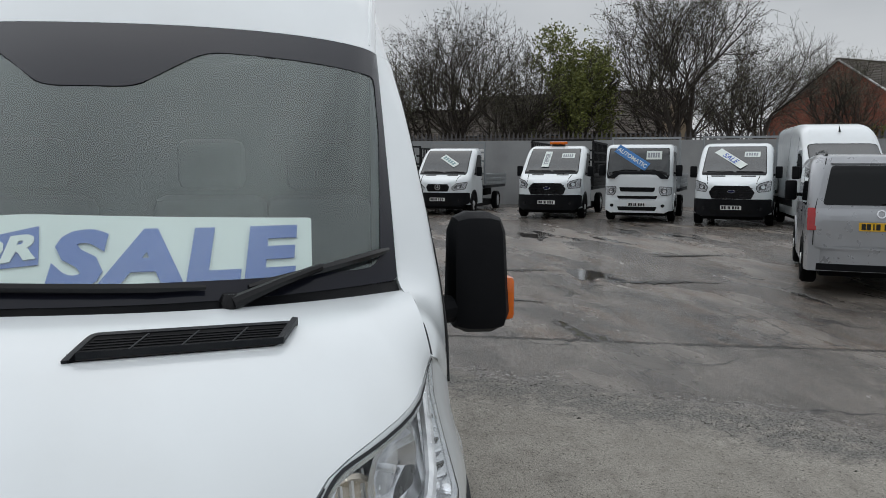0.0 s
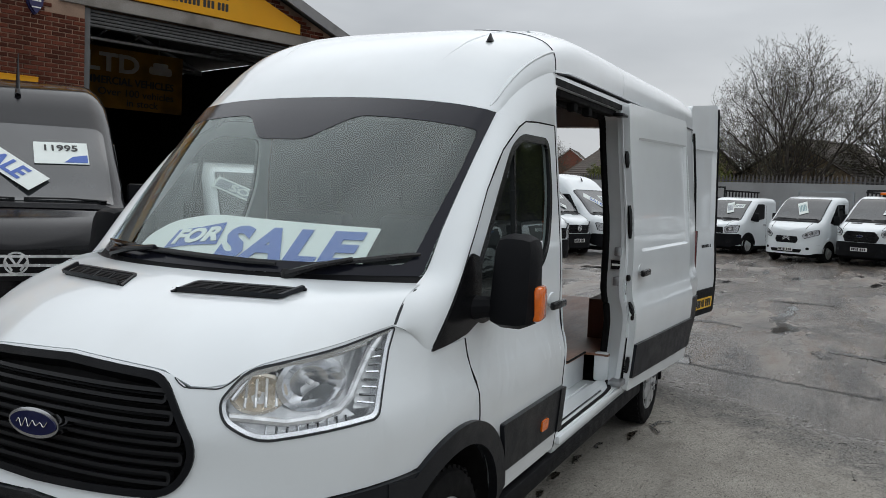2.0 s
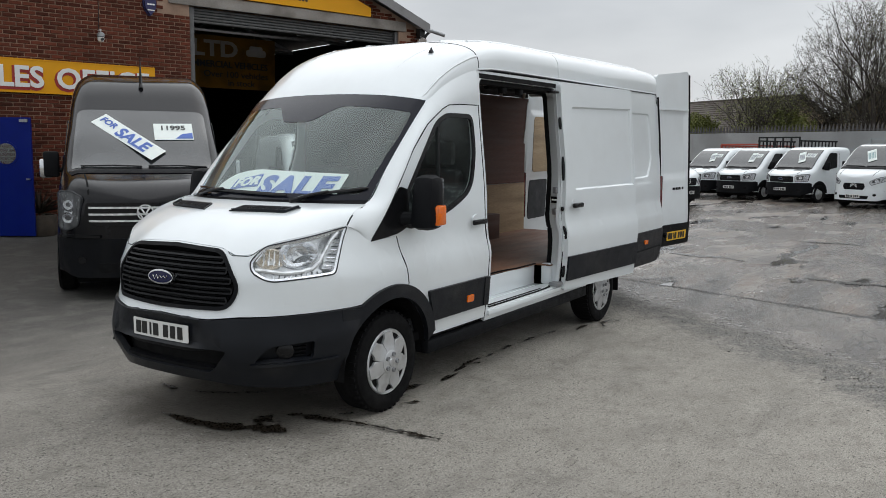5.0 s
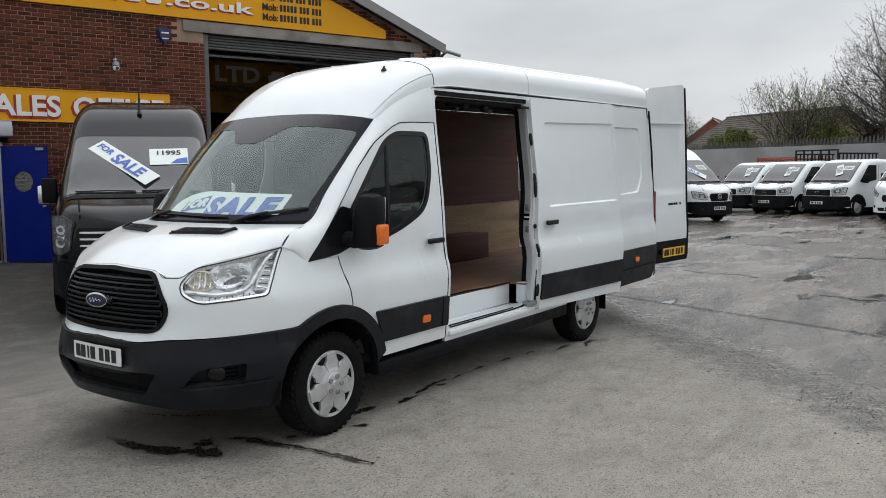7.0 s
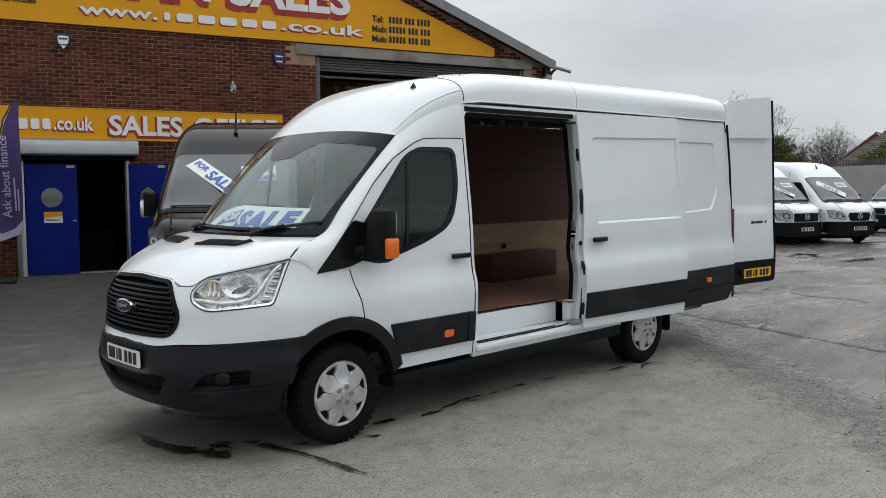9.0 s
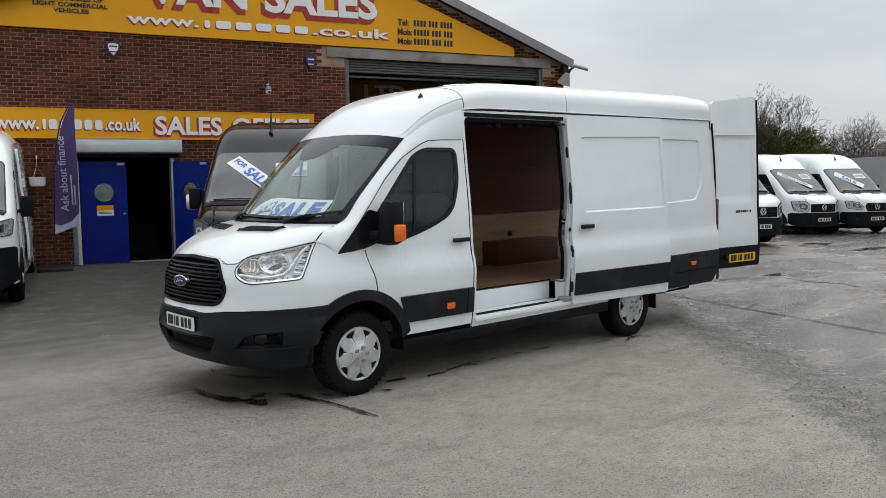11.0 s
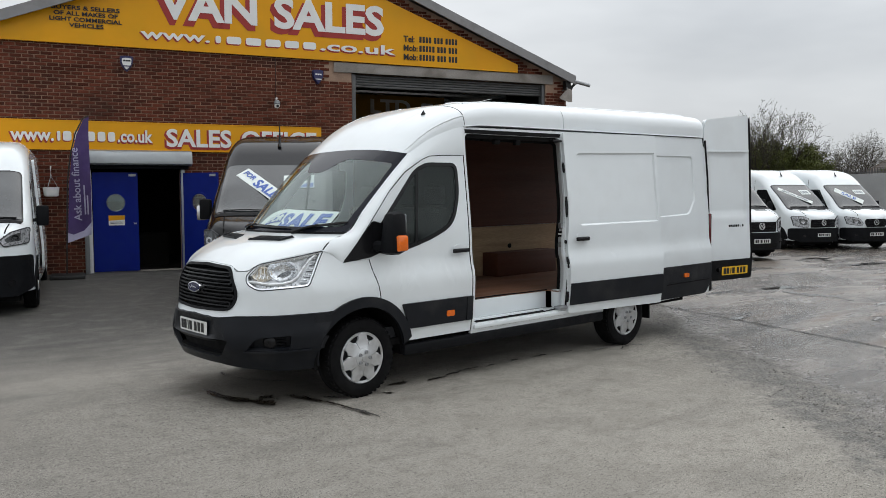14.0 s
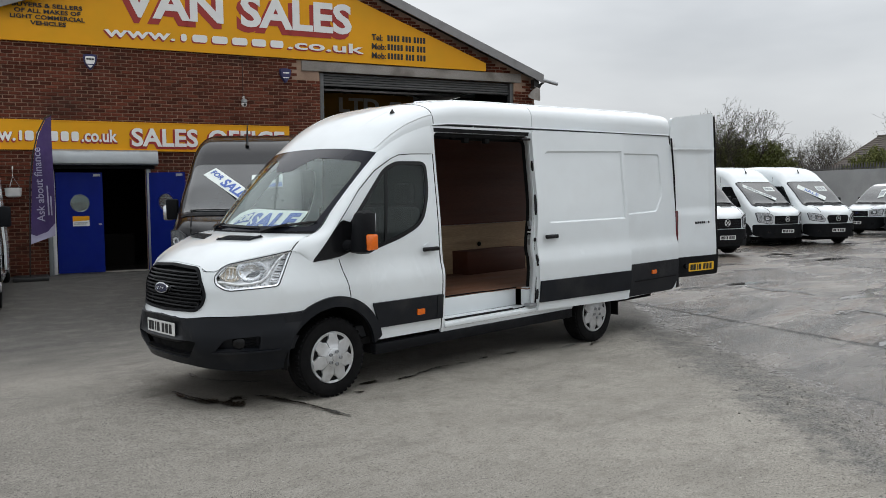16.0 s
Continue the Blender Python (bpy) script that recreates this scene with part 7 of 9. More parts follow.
cloth = [(1.40, 0.86), (1.83, 1.02), (1.86, 2.0), (1.88, 3.0), (1.90, 3.36), (1.80, 3.30), (1.66, 3.0), (1.55, 2.6), (1.46, 2.0), (1.42, 1.4)]
part("cloth", panel(cloth, flag_at, step=0.12, thick=0.004, out=wpt(1.6, 2, -8)), PURPLE, flag)
part("hem", panel([(1.40, 0.86), (1.83, 1.02), (1.835, 1.26), (1.70, 1.10), (1.50, 1.02), (1.405, 1.06)], lambda u, z: flag_at(u, z, 0.006), step=0.1, thick=0.003, out=wpt(1.6, 2, -8)), LILAC, flag)
part("pole", tube([flag_at(1.38, 0.2), flag_at(1.395, 1.4), flag_at(1.44, 2.1), flag_at(1.53, 2.62), flag_at(1.64, 3.02), flag_at(1.79, 3.32), flag_at(1.90, 3.38)], 0.014, 6), INK, flag)
bm = text_bm("Ask about finance", 0.20, lambda a, b, w: flag_at(1.66 - b, 1.30 + a, 0.008 + w), 0.003, 0.002)
part("lettering", bm, LILAC, flag)
for k in range(2):
    part("small_print", panel([(1.72 + 0.05 * k, 1.42), (1.745 + 0.05 * k, 1.42), (1.745 + 0.05 * k, 2.0 - 0.2 * k), (1.72 + 0.05 * k, 2.0 - 0.2 * k)], lambda u, z: flag_at(u, z, 0.008), step=None, thick=0.003, out=wpt(1.6, 2, -8)), LILAC, flag)
part("base", wbox(1.08, 1.72, 0.6, 1.25, 0.14, 0.24, 0.03), INK, flag)

# planter by the door
PLANT = material("spiky_leaf", (0.060, 0.045, 0.035), 0.7, vary=0.3)
TUB = material("weathered_wood", (0.07, 0.055, 0.042), 0.85, vary=0.3, scale=6.0, grain=0.3)
tub = thing("planter", "weathered wooden tub with a dark spiky plant", "plant pot", at=Matrix.Translation((4.28, 10.22, ground_z(4.28, 10.22))))
for k in range(10):
    t = 2 * math.pi * k / 10
    bm = box(-0.095, 0.095, 0.26, 0.29, 0, 0.38, 0.006)
    bm.transform(Matrix.Rotation(t, 4, "Z"))
    part("stave", bm, TUB, tub)
part("soil", turned([(0.27, 0.30), (0.27, 0.33), (0.001, 0.34)], 16, "z"), TUB, tub)
rng = random.Random(5)
for k in range(46):
    t, e, ln = rng.uniform(0, 6.28), rng.uniform(0.3, 1.5), rng.uniform(0.3, 0.55)
    d = Vector((math.cos(t) * math.cos(e), math.sin(t) * math.cos(e), math.sin(e)))
    a, b = Vector((0, 0, 0.40)), Vector((0, 0, 0.40)) + d * ln + Vector((0, 0, -0.12 * math.cos(e) * ln))
    s = d.cross(Vector((0, 0, 1))).normalized() * 0.018
    bm = bmesh.new()
    m_ = a.lerp(b, 0.5) + Vector((0, 0, 0.05))
    q = [bm.verts.new(p) for p in (a - s, a + s, m_ + s, b, m_ - s)]
    bm.faces.new(q)
    part("leaf", bm, PLANT, tub)

# ---- the other vehicles in the yard ----
class Shape:
    """A simple vehicle skin: forward is -x, the front axle at x = 0."""

    def __init__(self, hw, nose, tail, top, bottom=0.32, nose_l=0.75, n=3.2, m=2.2, radius=0.2, tumble=0.07, base=0.9):
        self.hw, self.nose, self.tail, self.bottom, self.nl, self.n, self.m = hw, nose, tail, bottom, nose_l, n, m
        self.r, self.tumble, self.base = radius, tumble, base
        self.h = smooth_curve([p[0] for p in top], [p[1] for p in top])

    def w(self, x):
        q = (self.nose + self.nl - x) / self.nl
        k = max(0.0, 1 - max(0.0, min(1.0, q)) ** self.m) ** (1 / self.n)
        e = max(0.0, (x - self.tail + 0.12) / 0.12)
        return self.hw * k * (1 - 0.04 * min(1, e) ** 2)

    def half(self, x, z):
        w = self.w(x) * (1 - self.tumble * max(0.0, (z - self.base) / 1.4))
        h = self.h(x)
        r = min(self.r, 0.45 * (h - self.bottom))
        if z > h - r:
            q = min(1.0, (z - (h - r)) / r)
            w -= min(r, w) * (1 - math.sqrt(max(0.0, 1 - q * q)))
        return w

    def top(self, x, y):
        h = self.h(x)
        w = self.w(x) * (1 - self.tumble * max(0.0, (h - self.base) / 1.4))
        r = min(self.r, 0.45 * (h - self.bottom), w)
        q = max(0.0, min(1.0, (abs(y) - (w - r)) / r)) if r > 0 else 0
        return h - r + r * math.sqrt(max(0.0, 1 - q * q))

    def front(self, y, z, lift=0.0):
        k = max(0.0, 1 - min(1.0, abs(y) / self.hw) ** self.n) ** (1 / self.m)
        return (self.nose + self.nl - self.nl * k - lift, y, z)

    def side(self, sg, lift=0.0):
        return lambda x, z: (x, -sg * (self.half(x, z) + lift), z)

    def body(self, x1=None):
        x1 = x1 or self.tail
        xs = [self.nose + self.nl * (1 - math.cos(t)) for t in lin(0.05, math.pi / 2, 9)]
        xs += [xs[-1] + (x1 - xs[-1]) * (k / 26) for k in range(1, 27)]
        bm = bmesh.new()
        rows = []
        for x in xs:
            h = self.h(x)
            r = min(self.r, 0.45 * (h - self.bottom))
            zs = lin(self.bottom, h - r, 7) + [h - r + r * math.sin(t) for t in lin(0.25, math.pi / 2, 6)]
            side_ = [(self.half(x, z), z) for z in zs]
            w_top = side_[-1][0]
            ring = [(-y, z) for y, z in side_] + [(w_top * k, h) for k in (-0.6, -0.2, 0.2, 0.6)] + side_[::-1]
            rows.append([bm.verts.new((x, y, z)) for y, z in ring])
        for a, b in zip(rows, rows[1:]):
            for k in range(len(a) - 1):
                bm.faces.new((a[k], a[k + 1], b[k + 1], b[k]))
            bm.faces.new((a[-1], a[0], b[0], b[-1]))
        bm.faces.new(rows[0])
        bm.faces.new(rows[-1])
        bmesh.ops.recalc_face_normals(bm, faces=bm.faces[:])
        return bm


def plain_wheel(parent, x, y, sg, r=0.34, rim=0.22, mat=None):
    hold = new("wheel")
    hold.empty_display_size = 0.1
    hold.parent = parent
    hold.matrix_local = pose(x, y, r) @ Matrix.Diagonal((1, sg, 1, 1))
    part("tyre", turned([(rim, 0.03), (rim + 0.01, -0.004), (r - 0.03, -0.008), (r, 0.03), (r, 0.17), (r - 0.03, 0.2), (rim, 0.2)], 28, "y"), RUBBER, hold)
    part("rim", turned([(rim, 0.012), (rim - 0.03, 0.02), (rim * 0.72, 0.035), (0.09, 0.012), (0.07, -0.012), (0.001, -0.014)], 24, "y"), mat or WHEEL, hold)
    for k in range(5):
        t = 2 * math.pi * k / 5
        part("rim_hole", turned([(0.022, 0.0), (0.022, -0.004)], 8, "y", (0.15 * math.cos(t), 0.024, 0.15 * math.sin(t))), DARK, hold)
    return hold


def dressed(v, s, paint, screen, side_win, grille, lamps, bumper_z=0.72, plate_z=0.5, wheels=(3.4,), glass_mat=None, bars=None, badge="oval", low_bumper=PLASTIC, mirrors=True, inside=(1, 0, 1), lamp_mat=None, vents=True, fog_mat=GLOSS_BLACK):
    """Glass, nose and running gear on a vehicle."""
    gm = glass_mat or DARK_GLASS
    (xb, xt, yb, yt) = screen
    part("body", s.body(), paint, v)

    def scr(y, u, lift=0.0):
        x = xb + (xt - xb) * u
        yy = y * (yb + (yt - yb) * u)
        n = Vector((-(s.h(x + 0.02) - s.h(x - 0.02)) / 0.04, 0, 1)).normalized()
        return Vector((x, yy, s.top(x, yy))) + n * (0.013 + lift)
    part("windscreen", panel(rounded([(-1, 0), (1, 0), (1, 1), (-1, 1)], 0.06), scr, step=(0.1, 0.05), thick=0.012, out=inside), gm, v)
    ring = rounded([(-1.03, -0.05), (1.03, -0.05), (1.03, 1.035), (-1.03, 1.035)], 0.06)
    part("screen_seal", panel(ring, lambda y, u: scr(y, u, -0.004), step=(0.2, 0.1), thick=0.004, out=inside), GLOSS_BLACK, v)
    part("scuttle", panel([(-0.98, -0.16), (0.98, -0.16), (1.02, -0.045), (-1.02, -0.045)], lambda y, u: scr(y, u, -0.002), step=(0.15, None), thick=0.004, out=inside), PLASTIC, v)
    part("bonnet_seam", panel([(-s.hw * 0.62, 1.0), (-s.hw * 0.60, 1.0), (-s.hw * 0.66, 0.0), (-s.hw * 0.68, 0.0)], lambda y, b: (s.nose + 0.10 + (xb - 0.16 - s.nose - 0.10) * (1 - b), y, s.top(s.nose + 0.10 + (xb - 0.16 - s.nose - 0.10) * (1 - b), y) + 0.002), step=(None, 0.15), thick=0.003, out=inside), DARK, v) if xb > -0.6 else None
    part("bonnet_seam", panel([(s.hw * 0.62, 1.0), (s.hw * 0.60, 1.0), (s.hw * 0.66, 0.0), (s.hw * 0.68, 0.0)], lambda y, b: (s.nose + 0.10 + (xb - 0.16 - s.nose - 0.10) * (1 - b), y, s.top(s.nose + 0.10 + (xb - 0.16 - s.nose - 0.10) * (1 - b), y) + 0.002), step=(None, 0.15), thick=0.003, out=inside), DARK, v) if xb > -0.6 else None
    for y0 in (-0.92, 0.02):
        part("wiper", tube([scr(y0, 0.015, 0.012), scr(y0 + 0.4, 0.03, 0.016), scr(y0 + 0.85, 0.022, 0.012)], 0.010, 5), GLOSS_BLACK, v)
    if vents:
        for y0 in (-0.56, 0.20):
            part("bonnet_vent", panel(rounded([(y0, 0.0), (y0 + 0.36, 0.0), (y0 + 0.36, 0.07), (y0, 0.07)], 0.012), lambda y, b: (xb - 0.24 + b, y, s.top(xb - 0.24 + b, y) + 0.008), step=0.1, thick=0.006, out=inside), GLOSS_BLACK, v)
    for sg in (1, -1):
        part("side_window", panel(rounded(side_win, 0.06), s.side(sg, 0.006), step=0.2, thick=0.012, out=inside), SIDE_GLASS, v)
        x0, x1 = min(p[0] for p in side_win), max(p[0] for p in side_win)
        z0 = min(p[1] for p in side_win)
        part("door_handle", box(x1 - 0.06, x1 + 0.10, -sg * (s.half(x1, z0 - 0.12)) - 0.018, -sg * (s.half(x1, z0 - 0.12)) + 0.018, z0 - 0.14, z0 - 0.11, 0.008), GLOSS_BLACK, v)
        for x in (x1 + 0.12,):
            part("door_seam", panel([(x - 0.005, 0.5), (x + 0.005, 0.5), (x + 0.005, s.h(x) - 0.24), (x - 0.005, s.h(x) - 0.24)], s.side(sg, 0.002), step=0.3, thick=0.004, out=inside), DARK, v)
        part("wheel_arch_trim", panel(arc(0, 0.34, 0.40, 178, 2, 18) + arc(0, 0.34, 0.47, 2, 178, 18), s.side(sg, 0.012), step=0.2, thick=0.03, out=inside), PLASTIC if low_bumper is PLASTIC else paint, v)
        # dark sheet paints the arch's shade on the uncut body side
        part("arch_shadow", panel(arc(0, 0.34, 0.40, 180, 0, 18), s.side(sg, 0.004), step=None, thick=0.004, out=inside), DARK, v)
        q = [(-sg * y, z) for y, z in lamps]
        part("lamp_seal", panel(grown(rounded(q, 0.03), 0.012), lambda y, z: s.front(y, z, 0.008), step=0.06, thick=0.03, out=inside), TRIM_GREY, v)
        lamp = part("headlight", panel(rounded(q, 0.03), lambda y, z: s.front(y, z, 0.012), step=0.06, thick=0.03, out=inside), lamp_mat or FAR_LAMP, v)
        part("lamp_dark", panel([(cy_ + (y - cy_) * 0.55, cz_ + (z - cz_) * 0.55) for cy_, cz_ in [(sum(p[0] for p in q) / len(q) * 0.93, sum(p[1] for p in q) / len(q))] for y, z in rounded(q, 0.03)], lambda y, z: s.front(y, z, 0.015), step=0.08, thick=0.006, out=inside), DARK_LAMP, lamp)
        cy, cz = sum(p[0] for p in q) / len(q), sum(p[1] for p in q) / len(q)
        part("lamp_bulb", panel([(cy + 0.05 * math.cos(t), cz + 0.05 * math.sin(t)) for t in lin(0, 6.2832, 14)[:-1]], lambda y, z: s.front(y, z, 0.018), step=None, thick=0.01, out=inside), CHROME, lamp)
        if mirrors:
            x, z = x0 + 0.16, z0 + 0.14
            yy = -sg * (s.half(x, z) + 0.14)
            mir = part("wing_mirror", box(x - 0.06, x + 0.06, yy - 0.09, yy + 0.09, z - 0.15, z + 0.17, 0.03), PLASTIC, v)
            part("mirror_arm", tube([(x, -sg * (s.half(x, z) - 0.02), z - 0.06), (x, yy, z - 0.06)], 0.03, 6), PLASTIC, mir)
    gl = rounded(grille, 0.03)
    gr = part("grille", panel(gl, lambda y, z: s.front(y, z, 0.008), step=0.1, thick=0.03, out=inside), GLOSS_BLACK, v)
    z0, z1 = min(p[1] for p in grille), max(p[1] for p in grille)
    wd = max(p[0] for p in grille) * 0.9
    for k in range(3):
        z = z0 + (z1 - z0) * (k + 0.7) / 3.4
        part("grille_bar", panel([(-wd, z - 0.011), (wd, z - 0.011), (wd, z + 0.011), (-wd, z + 0.011)], lambda y, z: s.front(y, z, 0.016), step=(0.15, None), thick=0.01, out=inside), bars or PLASTIC, gr)
    zc = (z0 + z1) / 2 + 0.02
    on = lambda lift: (lambda y, z: s.front(y, z, lift))
    ellipse = lambda a, b: [(a * math.cos(t), zc + b * math.sin(t)) for t in lin(0, 6.2832, 20)[:-1]]
    if badge == "oval":
        part("badge", panel(ellipse(0.10, 0.042), on(0.022), step=None, thick=0.012, out=inside), CHROME, gr)
        part("badge_field", panel(ellipse(0.088, 0.033), on(0.026), step=None, thick=0.008, out=inside), BLUE_BADGE, gr)
    elif badge == "ring":
        part("badge", panel(ellipse(0.095, 0.095), on(0.022), [ellipse(0.078, 0.078)], step=None, thick=0.012, out=inside), LAMP_GREY, gr)
        for t in (90, 210, 330):
            c_, s_ = math.cos(radians(t)), math.sin(radians(t))
            part("badge_spoke", panel([(0.014 * -s_, zc + 0.014 * c_), (0.085 * c_, zc + 0.085 * s_), (0.014 * s_, zc - 0.014 * c_)], on(0.024), step=None, thick=0.008, out=inside), LAMP_GREY, gr)
    elif badge == "vee":
        part("badge", panel(ellipse(0.095, 0.095), on(0.022), [ellipse(0.080, 0.080)], step=None, thick=0.012, out=inside), LAMP_GREY, gr)
        for q_ in (1, -1):
            part("badge_stroke", panel([(q_ * 0.045, zc + 0.066), (q_ * 0.062, zc + 0.055), (0.0, zc - 0.035), (0.0, zc - 0.005)], on(0.024), step=None, thick=0.008, out=inside), LAMP_GREY, gr)
            part("badge_stroke", panel([(q_ * 0.076, zc + 0.02), (q_ * 0.080, zc - 0.005), (q_ * 0.035, zc - 0.072), (q_ * 0.025, zc - 0.055)], on(0.024), step=None, thick=0.008, out=inside), LAMP_GREY, gr)
    elif badge == "chevrons":
        for dz in (0.0, 0.055):
            part("badge", panel([(-0.12, zc - 0.05 + dz), (0, zc + 0.03 + dz), (0.12, zc - 0.05 + dz), (0.12, zc - 0.02 + dz), (0, zc + 0.06 + dz), (-0.12, zc - 0.02 + dz)], on(0.024), step=None, thick=0.01, out=inside), LAMP_GREY, gr)
    bw = s.hw * 0.985
    bl = rounded([(-bw, bumper_z), (bw, bumper_z), (bw, 0.36), (bw * 0.8, 0.27), (-bw * 0.8, 0.27), (-bw, 0.36)], 0.05)
    bp = part("front_bumper", panel(bl, lambda y, z: s.front(y, z, 0.03), step=0.1, thick=0.04, out=inside), low_bumper, v)
    part("air_intake", panel(rounded([(-0.55, 0.44), (0.55, 0.44), (0.5, 0.33), (-0.5, 0.33)], 0.03), lambda y, z: s.front(y, z, 0.036), step=(0.15, None), thick=0.01, out=inside), DARK, bp)
    for sg in (1, -1):
        part("fog_lamp", panel([(sg * 0.70 + 0.05 * math.cos(t), 0.47 + 0.045 * math.sin(t)) for t in lin(0, 6.2832, 14)[:-1]], lambda y, z: s.front(y, z, 0.038), step=None, thick=0.01, out=inside), fog_mat, bp)
    number_plate(bp, PLATE_W, lambda a, b, k: s.front(-a, plate_z + b, 0.045 + k))
    for x in (0.0, *wheels):
        for sg in (1, -1):
            plain_wheel(v, x, -sg * (s.hw + 0.012), sg)
            if s.tail > x:
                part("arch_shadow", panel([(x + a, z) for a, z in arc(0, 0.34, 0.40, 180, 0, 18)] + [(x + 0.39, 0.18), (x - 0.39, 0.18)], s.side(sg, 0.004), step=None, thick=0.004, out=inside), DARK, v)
    part("underside", box(-0.6, max(wheels) + 0.6, -s.hw * 0.78, s.hw * 0.78, 0.17, 0.36), DARK, v)
    return scr


def sale_card(v, scr, y, u, w, h, turn, mats, label, text=""):
    """A card shown inside the windscreen: its own thing."""
    ob = thing("sale_card", label, "sign", group="windscreen cards")
    ob.matrix_world = v.matrix_world.copy()
    c, s_ = math.cos(radians(turn)), math.sin(radians(turn))

    def at(a, b, k=0.0):
        p = scr(0, u, 0.003 + k)
        e1 = Vector((0, -1, 0))
        e2 = (scr(0, u + 0.1) - scr(0, u)).normalized()
        return p + e1 * (-y + a * c - b * s_) + e2 * (a * s_ + b * c)
    part("card", panel([(-w / 2, -h / 2), (w / 2, -h / 2), (w / 2, h / 2), (-w / 2, h / 2)], at, step=None, thick=0.003, out=(1, 0, 1)), mats[0], ob)
    if text:
        size = min(h * 0.95, 1.45 * w / len(text))
        part("lettering", text_bm(text, size, lambda p, q, r: at(p, q - size * 0.35, 0.003 + r), 0.002, 0.004, "CENTER"), mats[1], ob)
    n = 0 if text else 5
    for k in range(n):
        a = -w * 0.40 + w * 0.80 * k / n
        part("mark", panel([(a, -h * 0.28), (a + w * 0.8 / n * 0.7, -h * 0.28), (a + w * 0.8 / n * 0.7, h * 0.28), (a, h * 0.28)], lambda p, q: at(p, q, 0.003), step=None, thick=0.002, out=(1, 0, 1)), mats[1], ob)
    return at


def flat_bed(v, x0, x1, paint, cage=None, high=0.42, deck=0.92, w=1.02, high_rail=2.38):
    """A flat load bed with boards, and a cage or headboard."""
    bed = part("load_bed", box(x0, x1, -w, w, deck - 0.1, deck, 0.01), GREY_PLASTIC, v)
    for sg in (1, -1):
        for k in range(3):
            z = deck + 0.01 + high / 3 * k
            part("side_board", box(x0 + 0.02, x1, sg * w - 0.02, sg * w + 0.02, z, z + high / 3 - 0.012, 0.006), paint, bed)
    part("tail_board", box(x1 - 0.02, x1 + 0.02, -w, w, deck, deck + high), paint, bed)
    head = cage or paint
    for y in (-w + 0.03, w - 0.03):
        part("post", box(x0, x0 + 0.05, y - 0.025, y + 0.025, deck, high_rail + 0.04), head, bed)
    for z in [z for z in (1.3, 1.75, 2.05) if z < high_rail - 0.1] + [high_rail]:
        part("rail", box(x0 + 0.005, x0 + 0.045, -w, w, z, z + 0.06), head, bed)
    if cage and high_rail > 2.4:
        for y in lin(-w + 0.03, w - 0.03, 5)[1:-1]:
            part("post", box(x0, x0 + 0.05, y - 0.03, y + 0.03, deck, high_rail), head, bed)
    part("frame_rail", box(1.2, x1, -0.45, -0.35, 0.5, 0.75), DARK, bed)
    part("frame_rail", box(1.2, x1, 0.35, 0.45, 0.5, 0.75), DARK, bed)
    if cage:
        top = min(high_rail, 2.42)
        for x in lin(x0 + 0.1, x1 - 0.1, 10):
            for sg in (1, -1):
                part("post", box(x - 0.02, x + 0.02, sg * w - 0.02, sg * w + 0.02, deck + high, top), cage, bed)
        for sg in (1, -1):
            for z in (1.75, 2.05, top):
                part("rail", box(x0, x1, sg * w - 0.025, sg * w + 0.025, z - 0.06, z), cage, bed)
    return bed


def facing(px, py, deg, nose=1.0):
    """The pose of a vehicle whose nose is at px, py and that is turned by deg."""
    c, s_ = math.cos(radians(deg)), math.sin(radians(deg))
    x, y = px + nose * c, py + nose * s_
    return pose(x, y, ground_z(x, y), 0, 0, deg)


GREEN_CARD = material("card_green", (0.22, 0.34, 0.35), 0.5, vary=0.0)
BLUE_CARD = material("card_sky", (0.05, 0.20, 0.50), 0.5, vary=0.0)
FAR_LAMP = material("far_lamp", (0.50, 0.51, 0.53), 0.28, metal=0.5, vary=0.35, scale=16.0)
GREY_INK = material("card_grey", (0.25, 0.27, 0.30), 0.5, vary=0.0)
RED_STEEL = material("red_steel", (0.32, 0.05, 0.03), 0.6, vary=0.15)
BLACK_STEEL = material("black_steel", (0.012, 0.012, 0.013), 0.6, vary=0.15, spec=0.25)

SCREEN8 = (-0.30, 0.55, 0.80, 0.74)
WIN8 = [(0.08, 1.30), (0.62, 1.98), (1.08, 1.98), (1.08, 1.42), (0.45, 1.27)]
GR8 = [(-0.43, 1.07), (0.43, 1.07), (0.57, 0.90), (0.49, 0.73), (-0.49, 0.73), (-0.57, 0.90)]
LAMP8 = [(0.61, 1.02), (0.69, 1.12), (0.95, 1.20), (0.93, 0.94), (0.65, 0.91)]
TOP8 = [(-1.02, 1.02), (-0.97, 1.08), (-0.85, 1.17), (-0.33, 1.39), (0.15, 1.80), (0.55, 2.10), (0.75, 2.19), (1.0, 2.22), (1.3, 2.22)]


def chassis_cab(at, label, beacon, cage, card, group="flatbed vans"):
    v = thing("flatbed_van", label, "van", group=group, at=at)
    s = Shape(0.99, -1.02, 1.30, TOP8)
    scr = dressed(v, s, WHITE, SCREEN8, WIN8, GR8, LAMP8, wheels=(3.5,))
    flat_bed(v, 1.42, 4.6, cage or GALV, cage)
    if beacon:
        bar = part("beacon", box(0.75, 0.90, -0.28, 0.28, 2.26, 2.35, 0.03), ORANGE, v, "amber roof beacon")
        part("beacon_foot", box(0.78, 0.87, -0.20, 0.20, 2.20, 2.27), BLACK_STEEL, bar)
    sale_card(v, scr, *card[:6], "white card sales sign behind a windscreen", *card[6:])
    sale_card(v, scr, -0.42, 0.66, 0.40, 0.22, 0, (CARD, GREY_INK), "small white price card behind a windscreen")
    return v


